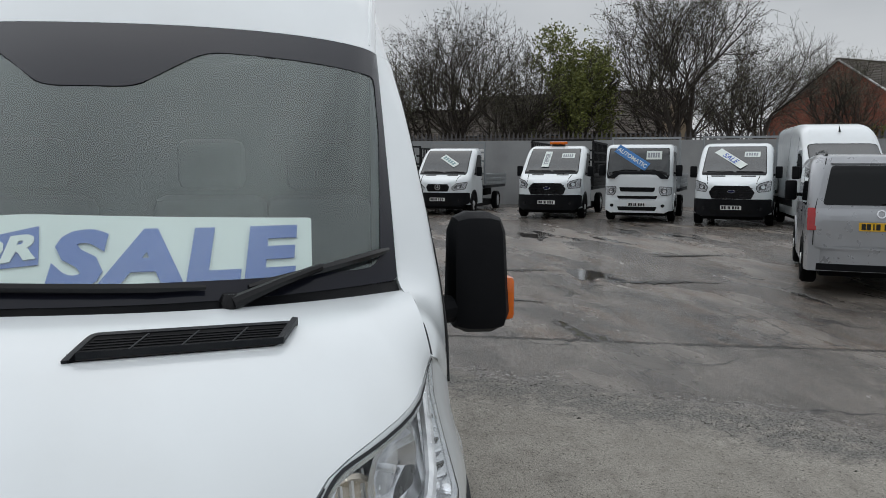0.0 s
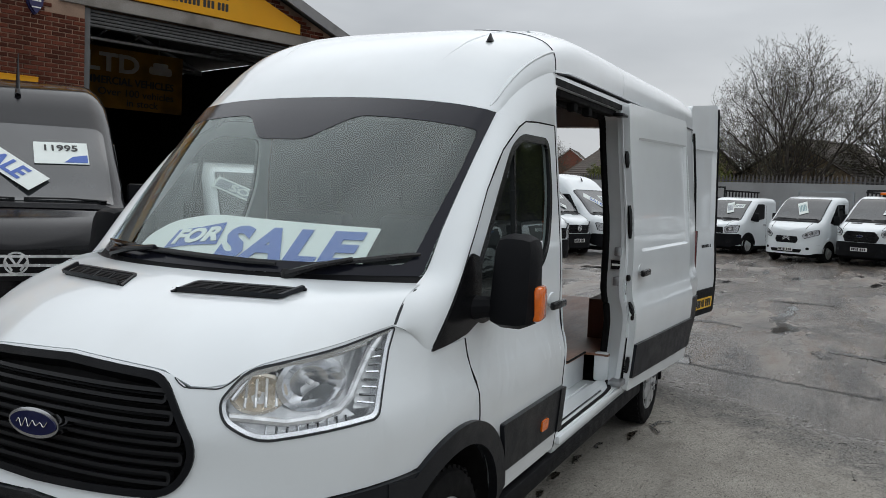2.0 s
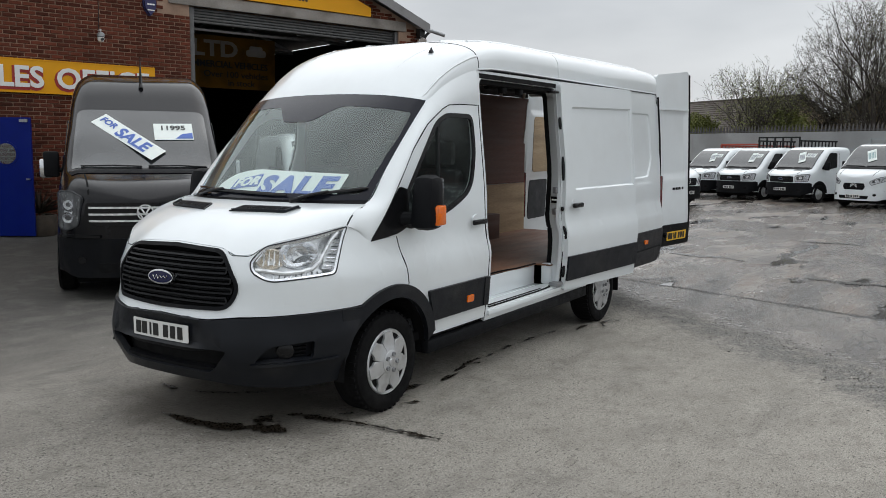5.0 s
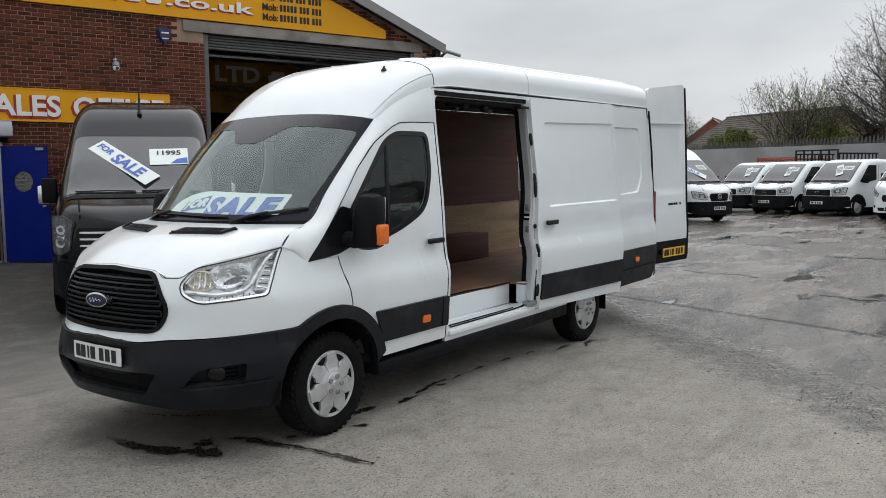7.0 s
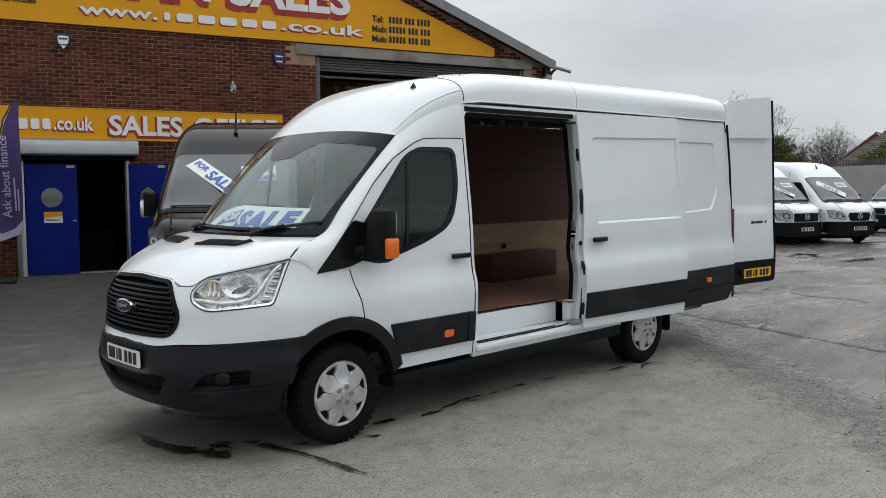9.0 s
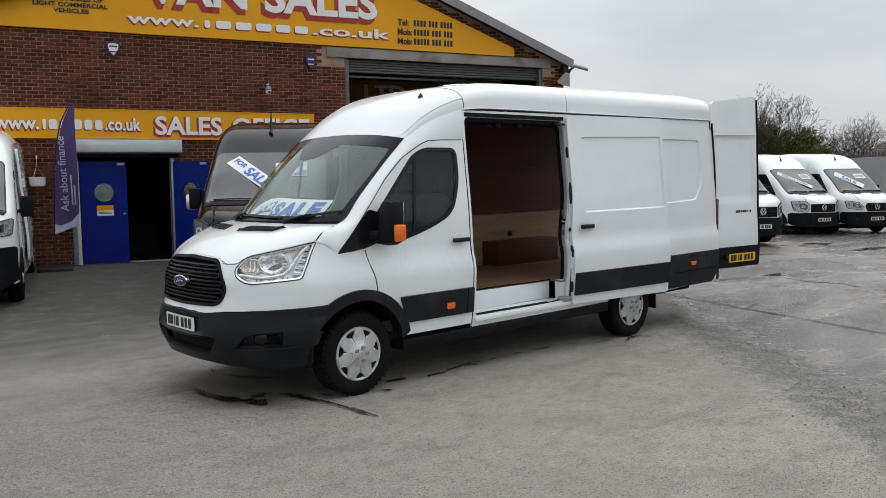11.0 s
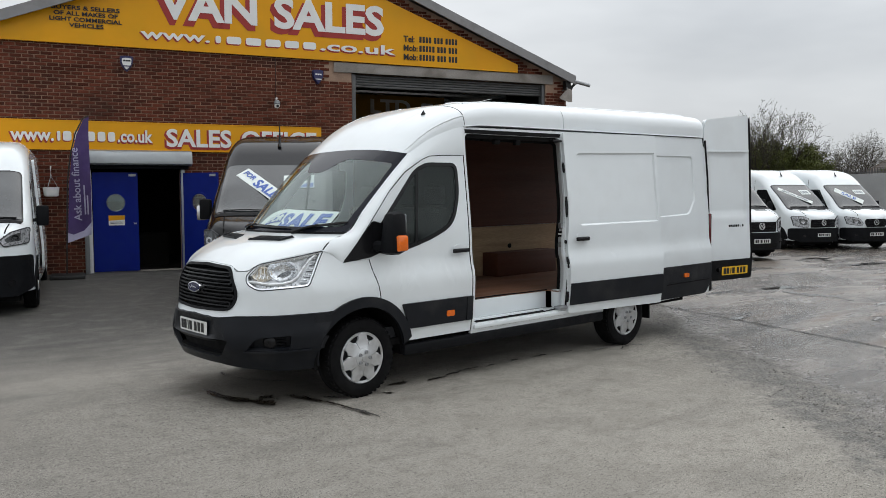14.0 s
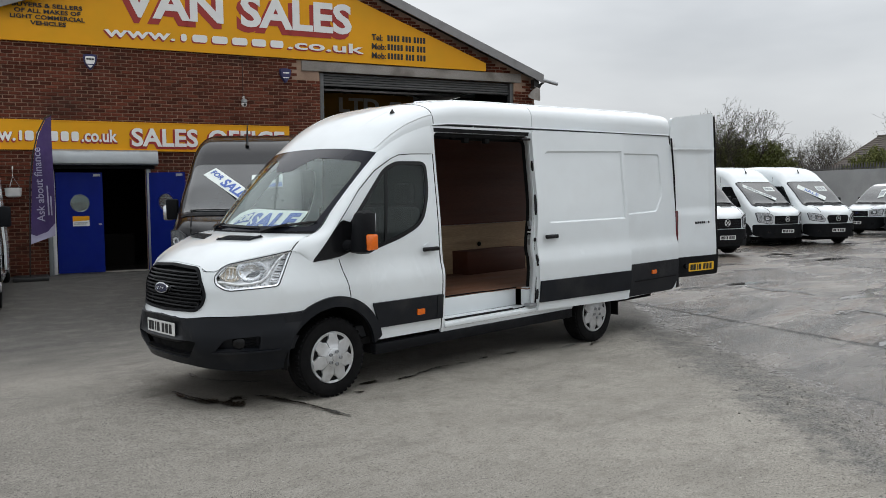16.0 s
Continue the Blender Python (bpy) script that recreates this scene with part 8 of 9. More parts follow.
ROW_A = -25.8
chassis_cab(facing(26.4, -2.7, ROW_A), "white flatbed tipper van with an amber beacon", True, BLACK_STEEL, (-0.35, 0.5, 0.22, 0.55, 0, (CARD, GREEN_CARD)))
chassis_cab(facing(21.75, -7.61, ROW_A - 1.9), "white flatbed tipper van with an amber beacon", True, BLACK_STEEL, (0.22, 0.5, 0.75, 0.22, 88, (CARD, GREY_INK), "TIPPER"))
chassis_cab(facing(17.9, -11.46, ROW_A - 6.7), "white flatbed van with a plain bed", False, None, (0.12, 0.5, 1.0, 0.25, -44, (CARD, CARD_BLUE), "SALE"))

# the low pickups with black bumpers
TOP7 = [(-0.95, 0.98), (-0.90, 1.05), (-0.75, 1.12), (-0.30, 1.27), (0.15, 1.68), (0.50, 1.95), (0.75, 2.06), (1.0, 2.09), (1.3, 2.10)]


def low_pickup(at, label, cage, card):
    v = thing("pickup_van", label, "van", group="pickup vans", at=at)
    s = Shape(0.98, -0.95, 1.9, TOP7 + [(1.9, 2.08)])
    scr = dressed(v, s, WHITE, (-0.28, 0.50, 0.80, 0.72), [(0.10, 1.25), (0.60, 1.86), (1.05, 1.86), (1.05, 1.32), (0.4, 1.22)],
                  [(-0.50, 0.98), (0.50, 0.98), (0.52, 0.76), (-0.52, 0.76)], [(0.56, 0.98), (0.72, 1.04), (0.93, 1.06), (0.90, 0.80), (0.58, 0.78)], bumper_z=0.74, wheels=(3.4,))
    flat_bed(v, 2.0, 4.5, cage or GALV, cage, high_rail=2.50 if cage is BLACK_STEEL else 2.24 if cage else 1.98)
    sale_card(v, scr, *card[:6], "white card sales sign behind a windscreen", *card[6:])
    sale_card(v, scr, -0.42, 0.66, 0.40, 0.22, 0, (CARD, GREY_INK), "small white price card behind a windscreen")
    return v


low_pickup(facing(29.0, 2.25, ROW_A), "white double cab pickup with a plain low bed", None, (-0.1, 0.55, 0.26, 0.62, 25, (CARD, GREY_INK)))
low_pickup(facing(30.2, 4.45, ROW_A), "white double cab pickup with a black cage", BLACK_STEEL, (-0.25, 0.55, 0.26, 0.55, 8, (CARD, GREY_INK)))
low_pickup(facing(31.4, 6.35, ROW_A), "white double cab pickup with a red cage", RED_STEEL, (-0.2, 0.55, 0.26, 0.55, 20, (CARD, GREY_INK)))

# the round-nosed flatbed
v = thing("flatbed_van", "white round-nosed flatbed van with a pale bumper", "van", group="flatbed vans", at=facing(27.2, -0.5, ROW_A, 0.95))
s = Shape(0.99, -0.95, 1.35, [(-0.95, 1.05), (-0.88, 1.14), (-0.62, 1.26), (-0.35, 1.42), (0.10, 1.86), (0.40, 2.10), (0.65, 2.19), (1.0, 2.22), (1.35, 2.22)])
scr = dressed(v, s, WHITE, (-0.36, 0.42, 0.82, 0.76), [(0.02, 1.32), (0.48, 1.95), (1.0, 1.98), (1.02, 1.38), (0.4, 1.28)],
              [(-0.36, 0.86), (0.36, 0.86), (0.40, 0.74), (0.34, 0.64), (-0.34, 0.64), (-0.40, 0.74)], [(0.52, 0.90), (0.70, 1.02), (0.92, 1.10), (0.92, 0.94), (0.60, 0.80)], bumper_z=0.60, plate_z=0.42, wheels=(3.45,), low_bumper=WHITE, badge="chevrons", vents=False)
flat_bed(v, 1.45, 4.4, GALV, None)
sale_card(v, scr, 0.0, 0.5, 0.30, 0.62, 28, (CARD, GREEN_CARD), "white and green card sign behind a windscreen")

# the dropside with a starred grille
v = thing("flatbed_van", "white dropside van with dark lower body", "van", group="flatbed vans", at=facing(24.9, -4.8, ROW_A))
s = Shape(0.99, -1.0, 1.30, [(-1.0, 1.0), (-0.95, 1.07), (-0.80, 1.17), (-0.32, 1.36), (0.15, 1.78), (0.55, 2.10), (0.80, 2.20), (1.3, 2.24)])
scr = dressed(v, s, WHITE, (-0.30, 0.56, 0.80, 0.74), WIN8, [(-0.34, 1.0), (0.34, 1.0), (0.40, 0.90), (0.34, 0.76), (-0.34, 0.76), (-0.40, 0.90)],
              [(0.46, 0.88), (0.62, 1.02), (0.92, 1.06), (0.86, 0.84), (0.52, 0.80)], wheels=(3.6,), badge="ring")
bed = flat_bed(v, 1.42, 4.8, GALV, None)
part("head_board", box(1.43, 1.46, -1.0, 1.0, 0.95, 2.2), SIGN_W, v)
sale_card(v, scr, -0.1, 0.5, 0.75, 0.24, -40, (CARD, GREEN_CARD), "white card sales sign behind a windscreen")

# the cab-over lorry
v = thing("light_lorry", "white cab-over tipper lorry with a flat face", "lorry", at=facing(19.9, -9.7, ROW_A - 3.3))
s = Shape(0.95, -1.02, 0.72, [(-1.02, 1.30), (-0.99, 1.36), (-0.92, 1.52), (-0.70, 2.02), (-0.55, 2.16), (-0.2, 2.20), (0.72, 2.20)], nose_l=0.45, n=5.0, radius=0.12, tumble=0.03)
scr = dressed(v, s, WHITE, (-0.955, -0.67, 0.84, 0.80), [(-0.62, 1.30), (-0.42, 1.98), (0.30, 1.98), (0.30, 1.30)],
              [(-0.50, 0.98), (0.50, 0.98), (0.46, 0.86), (-0.46, 0.86)], [(0.60, 0.86), (0.60, 1.0), (0.92, 0.98), (0.90, 0.78), (0.66, 0.76)], bumper_z=0.62, plate_z=0.50, wheels=(2.8,), low_bumper=WHITE, badge="", vents=False)
part("lower_grille", panel(rounded([(-0.56, 0.74), (0.56, 0.74), (0.52, 0.66), (-0.52, 0.66)], 0.02), lambda y, z: s.front(y, z, 0.02), step=(0.2, None), thick=0.02, out=(1, 0, 1)), GLOSS_BLACK, v)
flat_bed(v, 0.85, 4.0, GALV, None)
sale_card(v, scr, 0.18, 0.52, 1.05, 0.27, -34, (BLUE_CARD, CARD), "blue AUTOMATIC card behind a windscreen", "AUTOMATIC")
sale_card(v, scr, -0.42, 0.62, 0.42, 0.26, 0, (CARD, GREY_INK), "small white price card behind a windscreen")

# tall panel vans
TOPC = [(-1.0, 1.02), (-0.95, 1.09), (-0.80, 1.20), (-0.30, 1.38), (0.15, 1.78), (0.55, 2.10), (0.75, 2.28), (1.05, 2.50), (1.5, 2.63), (2.4, 2.70), (5.2, 2.70)]


def tall_van(at, label, paint, grille, lamp, bars, wheels=3.66, card=None, tail=5.0, up=0.0, badge="vee", mast=0.16, **more):
    v = thing("panel_van", label, "van", group="tall panel vans", at=at)
    s = Shape(0.99, -1.0, tail, [(x, z + up) for x, z in TOPC], radius=0.24, tumble=0.11)
    grille, lamp = [(y, z + up) for y, z in grille], [(y, z + up) for y, z in lamp]
    scr = dressed(v, s, paint, (-0.30, 0.56, 0.82, 0.78), [(x, z + up) for x, z in WIN8], grille, lamp, wheels=(wheels,), bars=bars, badge=badge, vents=bool(card), **more)
    for sg in (1, -1):
        part("side_strip", panel([(1.25, 0.72), (tail - 0.05, 0.72), (tail - 0.05, 0.54), (1.25, 0.54)], s.side(sg, 0.012), step=(0.4, None), thick=0.02, out=(1, 0, 1)), PLASTIC, v)
        part("door_seam", panel([(2.5, 0.5), (2.51, 0.5), (2.51, 2.4), (2.5, 2.4)], s.side(sg, 0.002), step=(None, 0.3), thick=0.004, out=(1, 0, 1)), DARK, v)
    part("roof_aerial", tube([(0.93, 0, s.h(0.95) - 0.01), (0.96, 0, s.h(0.95) + 0.05), (1.02, 0, s.h(0.95) + mast)], 0.014, 6, taper=[2.4, 1.6, 0.3]), GLOSS_BLACK, v)
    if card:
        sale_card(v, scr, *card[:6], "white card sales sign behind a windscreen", *card[6:])
        sale_card(v, scr, -0.38, 0.66, 0.40, 0.24, 0, (CARD, GREY_INK), "small white price card behind a windscreen")
    return v, s, scr


GRC = [(-0.50, 1.0), (0.50, 1.0), (0.50, 0.74), (-0.50, 0.74)]
LAMPC = [(0.56, 1.02), (0.72, 1.10), (0.94, 1.10), (0.90, 0.80), (0.64, 0.74), (0.56, 0.78)]
GRM = [(-0.38, 1.0), (0.38, 1.0), (0.44, 0.90), (0.36, 0.74), (-0.36, 0.74), (-0.44, 0.90)]
LAMPM = [(0.48, 0.86), (0.62, 1.02), (0.92, 1.08), (0.88, 0.84), (0.54, 0.78)]
ROW_B = 38
tall_van(facing(16.37, 4.05, ROW_B + 31), "tall white panel van with a wide black grille", WHITE, GRC, LAMPC, PLASTIC, card=(0.1, 0.5, 0.95, 0.22, -28, (CARD, GREY_INK)))
tall_van(facing(22.85, 5.35, ROW_B + 30.8), "tall white panel van with a wide black grille", WHITE, GRC, LAMPC, PLASTIC, card=(0.15, 0.5, 1.2, 0.17, -38, (CARD, GREY_INK), "SPECIAL OFFER"))
tall_van(facing(24.45, 4.35, ROW_B + 25.7), "tall white panel van with a starred grille", WHITE, GRM, LAMPM, PLASTIC, badge="ring", card=(0.15, 0.48, 1.0, 0.25, -42, (CARD, CARD_BLUE), "SALE"))
tall_van(facing(30.6, 8.2, ROW_B + 20), "tall white panel van at the back of the yard", WHITE, GRC, LAMPC, PLASTIC, card=(-0.1, 0.5, 0.9, 0.22, -30, (CARD, GREY_INK)))
tall_van(facing(15.0, -12.95, ROW_A + 3), "tall white panel van beside the flatbeds", WHITE, GR8, LAMP8, PLASTIC)

# the black van beside the office
bv, bs, bscr = tall_van(pose(2.36, 4.67, ground_z(2.36, 4.67), 0, 0, 53), "tall black panel van with chrome grille bars", BLACK_PAINT, [(-0.64, 1.0), (0.64, 1.0), (0.68, 0.74), (-0.68, 0.74)], [(0.69, 1.06), (0.80, 1.12), (0.955, 1.12), (0.955, 0.70), (0.86, 0.68), (0.74, 0.74)], LAMP_GREY, up=0.13, mast=0.42, lamp_mat=DARK_LAMP)
for sg in (1, -1):
    part("mirror_cap", box(0.20, 0.30, min(-sg * 1.06, -sg * 1.22), max(-sg * 1.06, -sg * 1.22), 1.38, 1.62, 0.03), CHROME, bv)
    part("bumper_lip", panel([(-sg * y, z) for y, z in [(0.5, 0.76), (0.97, 0.76), (0.97, 0.73), (0.5, 0.73)]], lambda y, z: bs.front(y, z, 0.05), step=(0.1, None), thick=0.03, out=(1, 0, 1)), GLOSS_BLACK, bv)
for sg in (1, -1):
    for y, z, r in ((0.845, 0.955, 0.064), (0.835, 1.105, 0.058)):
        ring = [(-sg * (y + r * math.cos(t)), z + r * math.sin(t)) for t in lin(0, 6.2832, 20)[:-1]]
        part("lamp_ring", panel(ring, lambda y, z: bs.front(y, z, 0.026), step=None, thick=0.01, out=(1, 0, 1)), REFLECTOR, bv)
        part("lamp_eye", panel([(-sg * y + (a + sg * y) * 0.45, z + (b - z) * 0.45) for a, b in ring], lambda y, z: bs.front(y, z, 0.030), step=None, thick=0.006, out=(1, 0, 1)), DARK_LAMP, bv)
at_card = sale_card(bv, bscr, 0.17, 0.50, 1.02, 0.25, -46, (CARD, CARD), "white FOR SALE card with blue letters behind a windscreen")
card_ob = [o for o in scene.objects if o.name.startswith("sale_card")][-1]
for o in list(card_ob.children)[1:]:
    bpy.data.objects.remove(o)
part("lettering", text_bm("SALE", 0.235, lambda a, b, w: at_card(a - 0.16, b - 0.085, 0.004 + w), 0.002, 0.008), CARD_BLUE, card_ob)
part("lettering", text_bm("FOR", 0.13, lambda a, b, w: at_card(a - 0.47, b - 0.02, 0.004 + w), 0.002, 0.004), CARD_BLUE, card_ob)
at_price = sale_card(bv, bscr, -0.38, 0.60, 0.48, 0.34, 2, (CARD, CARD), "white card price sign reading 11995 behind a windscreen")
card_ob = [o for o in scene.objects if o.name.startswith("sale_card")][-1]
for o in list(card_ob.children)[1:]:
    bpy.data.objects.remove(o)
part("lettering", text_bm("11995", 0.13, lambda a, b, w: at_price(a - 0.17, b + 0.03, 0.004 + w), 0.002, 0.003), INK, card_ob)
part("card_stripe", panel([(0.02, -0.15), (0.23, -0.15), (0.23, -0.03), (0.10, -0.06)], lambda a, b: at_price(a, b, 0.004), step=None, thick=0.002, out=(1, 0, 1)), CARD_BLUE, card_ob)

# the sold van between the black van and the tall white one
qv = thing("panel_van", "low white panel van with a sold card in its windscreen", "van", at=pose(5.5, 3.95, ground_z(5.5, 3.95), 0, 0, 53))
qs = Shape(0.95, -0.92, 4.2, [(-0.92, 0.98), (-0.88, 1.05), (-0.72, 1.12), (-0.28, 1.27), (0.15, 1.62), (0.52, 1.88), (0.8, 1.98), (1.2, 2.02), (4.2, 2.0)], radius=0.18)
qscr = dressed(qv, qs, WHITE, (-0.26, 0.50, 0.80, 0.74), [(0.10, 1.22), (0.56, 1.78), (1.05, 1.80), (1.05, 1.28), (0.4, 1.20)], GRM, LAMPM, wheels=(3.0,))
at_sold = sale_card(qv, qscr, 0.40, 0.5, 0.95, 0.24, -35, (CARD, CARD), "white SOLD card behind a windscreen")
card_ob = [o for o in scene.objects if o.name.startswith("sale_card")][-1]
for o in list(card_ob.children)[1:]:
    bpy.data.objects.remove(o)
part("card_stripe", panel([(-0.44, -0.085), (0.44, -0.085), (0.44, 0.085), (-0.44, 0.085)], lambda a, b: at_sold(a, b, 0.003), step=None, thick=0.002, out=(1, 0, 1)), GREY_INK, card_ob)
part("lettering", text_bm("SOLD", 0.20, lambda a, b, w: at_sold(a - 0.27, b - 0.07, 0.006 + w), 0.002, 0.006), CARD, card_ob)

# the white van by the flag, its side door ajar
wv, wsh, _ = tall_van(pose(-1.36, 7.45, ground_z(-1.3, 7.45), 0, 0, 72.5), "white panel van with a dark grille beside the flag", WHITE, [(-0.45, 0.95), (0.45, 0.95), (0.5, 0.80), (0.42, 0.66), (-0.42, 0.66), (-0.5, 0.80)], [(0.56, 1.08), (0.72, 1.20), (0.94, 1.26), (0.92, 1.04), (0.62, 1.0)], PLASTIC, bumper_z=0.86)
part("open_door", panel(rounded([(1.3, 0.5), (2.4, 0.5), (2.4, 2.35), (1.3, 2.35)], 0.06), wsh.side(1, 0.07), step=0.3, thick=0.04, out=(1, 0, 1)), WHITE, wv)

# the silver estate seen from behind
sv = thing("estate_car", "silver van-based estate car parked facing away", "car", at=pose(10.47, -9.70, ground_z(10.5, -9.7), 0, 0, 150))
ss = Shape(0.895, -0.88, 3.50, [(-0.88, 0.80), (-0.80, 0.92), (-0.2, 1.10), (0.15, 1.16), (0.75, 1.66), (1.1, 1.80), (2.6, 1.82), (3.25, 1.78), (3.36, 1.60), (3.46, 1.10), (3.50, 0.98)], bottom=0.26, radius=0.16)
dressed(sv, ss, SILVER, (0.14, 0.85, 0.72, 0.60), [(0.72, 1.12), (1.05, 1.62), (2.0, 1.64), (2.0, 1.12)], [(-0.4, 0.74), (0.4, 0.74), (0.4, 0.62), (-0.4, 0.62)], [(0.5, 0.80), (0.8, 0.86), (0.8, 0.70), (0.52, 0.68)], bumper_z=0.5, plate_z=0.42, wheels=(2.68,), low_bumper=SILVER, badge="", vents=False)


def tail_at(y, z, lift=0.0):
    x = 3.50 - 0.0
    x = interp(z, [0.3, 0.98, 1.10, 1.60, 1.78], [3.50, 3.505, 3.46, 3.36, 3.25])
    return (x + lift, y, z)


for sg in (1, -1):
    part("side_window", panel(rounded([(2.08, 1.12), (3.20, 1.12), (3.12, 1.62), (2.08, 1.64)], 0.06), ss.side(sg, 0.006), step=0.2, thick=0.012, out=(1, 0, 1)), SIDE_GLASS, sv)
    part("tail_light", panel([(sg * y, z) for y, z in rounded([(0.77, 0.80), (0.885, 0.80), (0.885, 1.10), (0.79, 1.10)], 0.02)], lambda y, z: tail_at(y, z, 0.018), step=None, thick=0.03, out=(1, 0, 1)), RED_LENS, sv)
    part("roof_rail", tube([(0.9, sg * 0.66, 1.82), (1.0, sg * 0.66, 1.87), (3.0, sg * 0.66, 1.86), (3.1, sg * 0.66, 1.80)], 0.02, 6), GLOSS_BLACK, sv)
tg = part("tailgate", panel(rounded([(-0.80, 0.60), (0.80, 0.60), (0.78, 1.10), (0.66, 1.76), (-0.66, 1.76), (-0.78, 1.10)], 0.05), lambda y, z: tail_at(y, z, 0.012), step=(0.3, 0.1), thick=0.03, out=(1, 0, 1)), SILVER, sv)
part("rear_window", panel(rounded([(-0.70, 1.14), (0.70, 1.14), (0.61, 1.66), (-0.61, 1.66)], 0.05), lambda y, z: tail_at(y, z, 0.02), step=(0.3, 0.1), thick=0.01, out=(1, 0, 1)), SIDE_GLASS, tg)
part("badge", panel([(0.055 * math.cos(t), 1.03 + 0.055 * math.sin(t)) for t in lin(0, 6.2832, 18)[:-1]], lambda y, z: tail_at(y, z, 0.026), [[(0.040 * math.cos(t), 1.03 + 0.040 * math.sin(t)) for t in lin(0, 6.2832, 18)[:-1]]], step=None, thick=0.012, out=(1, 0, 1)), CHROME, tg)
number_plate(tg, PLATE_Y, lambda a, b, k: tail_at(a, 0.86 + b, 0.024 + k))
part("rear_bumper", panel(rounded([(-0.88, 0.56), (0.88, 0.56), (0.86, 0.28), (-0.86, 0.28)], 0.06), lambda y, z: (3.54 - 0.1 * (y / 0.9) ** 4, y, z), step=0.12, thick=0.08, out=(1, 0, 1)), SILVER, sv)
part("bumper_strip", panel([(-0.86, 0.58), (0.86, 0.58), (0.86, 0.555), (-0.86, 0.555)], lambda y, z: (3.56 - 0.1 * (y / 0.9) ** 4, y, z), step=(0.12, None), thick=0.05, out=(1, 0, 1)), SILVER, sv)
part("rear_wiper", tube([tail_at(0.0, 1.16, 0.04), tail_at(0.22, 1.19, 0.045), tail_at(0.46, 1.22, 0.04)], 0.010, 6), GLOSS_BLACK, tg)
part("spoiler", panel(rounded([(-0.62, 1.69), (0.62, 1.69), (0.62, 1.77), (-0.62, 1.77)], 0.02), lambda y, z: tail_at(y, z, 0.05), step=None, thick=0.05, out=(1, 0, 1)), SILVER, tg)
part("tailgate_crease", panel([(-0.72, 0.925), (0.72, 0.925), (0.72, 0.935), (-0.72, 0.935)], lambda y, z: tail_at(y, z, 0.016), step=None, thick=0.006, out=(1, 0, 1)), SILVER, tg)
part("bumper_lower", panel(rounded([(-0.80, 0.36), (0.80, 0.36), (0.78, 0.27), (-0.78, 0.27)], 0.03), lambda y, z: (3.55 - 0.1 * (y / 0.9) ** 4, y, z), step=0.2, thick=0.03, out=(1, 0, 1)), PLASTIC, sv)
part("tailgate_seam", tube([tail_at(y, z, 0.014) for y, z in ((-0.81, 0.60), (-0.79, 1.10), (-0.67, 1.76))], 0.005, 5), DARK, tg)
part("tailgate_seam", tube([tail_at(y, z, 0.014) for y, z in ((0.81, 0.60), (0.79, 1.10), (0.67, 1.76))], 0.005, 5), DARK, tg)

# ---- houses behind the yard ----
ROOF_TILE = material("roof_tile", (0.075, 0.060, 0.050), 0.9, vary=0.2, scale=2.0, grain=0.25, grain_scale=14.0, dirt=(0.05, 0.055, 0.035), dirt_amount=0.6, dirt_scale=1.2)
FAR_BRICK = material("far_brick", (0.23, 0.075, 0.048), 0.9, vary=0.12, scale=1.0, grain=0.2, grain_scale=14.0)
PALE_BRICK = material("pale_brick", (0.26, 0.20, 0.13), 0.9, vary=0.15, scale=1.0, grain=0.2, grain_scale=14.0)


def house(x, y, deg, length, depth, eave, ridge, wall, label):
    h = thing("house", label, "house", group="houses", at=pose(x, y, 0, 0, 0, deg))
    bm = bmesh.new()
    a, b = length / 2, depth / 2
    pts = [(-a, -b, 0), (a, -b, 0), (a, b, 0), (-a, b, 0), (-a, -b, eave), (a, -b, eave), (a, b, eave), (-a, b, eave), (-a, 0, ridge - 0.1), (a, 0, ridge - 0.1)]
    q = [bm.verts.new(p) for p in pts]
    for f in ((0, 1, 5, 4), (2, 3, 7, 6), (1, 2, 6, 9, 5), (3, 0, 4, 8, 7)):
        bm.faces.new([q[k] for k in f])
    bmesh.ops.recalc_face_normals(bm, faces=bm.faces[:])
    part("wall", bm, wall, h, smooth=0)
    for sg in (1, -1):
        slope = math.hypot(b + 0.35, ridge - eave + 0.2)
        courses = max(6, int(slope / 0.3))
        for k in range(courses):
            bm = bmesh.new()
            t0, t1 = k / courses, (k + 1) / courses
            y0, y1 = sg * (b + 0.35) * (1 - t0), sg * (b + 0.35) * (1 - t1)
            z0, z1 = eave - 0.2 + (ridge - eave + 0.2) * t0, eave - 0.2 + (ridge - eave + 0.2) * t1
            vs = [bm.verts.new(c) for c in ((-a - 0.3, y0, z0 + 0.05), (a + 0.3, y0, z0 + 0.05), (a + 0.3, y1, z1 + 0.02), (-a - 0.3, y1, z1 + 0.02), (-a - 0.3, y0, z0), (a + 0.3, y0, z0))]
            bm.faces.new(vs[:4])
            bm.faces.new((vs[4], vs[5], vs[1], vs[0]))
            part("tile_course", bm, ROOF_TILE, h, smooth=0)
        part("gutter", tube([(-a - 0.3, sg * (b + 0.40), eave - 0.2), (a + 0.3, sg * (b + 0.40), eave - 0.2)], 0.06, 6), INK, h)
    for e in (-a - 0.02, a + 0.02):
        for sg in (1, -1):
            part("barge_board", tube([(e * 1.02, sg * (b + 0.33), eave - 0.15), (e * 1.02, 0, ridge - 0.02)], 0.07, 4), SIGN_W if wall is FAR_BRICK else TUB, h)
    part("ridge_tile", tube([(-a - 0.3, 0, ridge + 0.02), (a + 0.3, 0, ridge + 0.02)], 0.10, 6), ROOF_TILE, h)
    return h


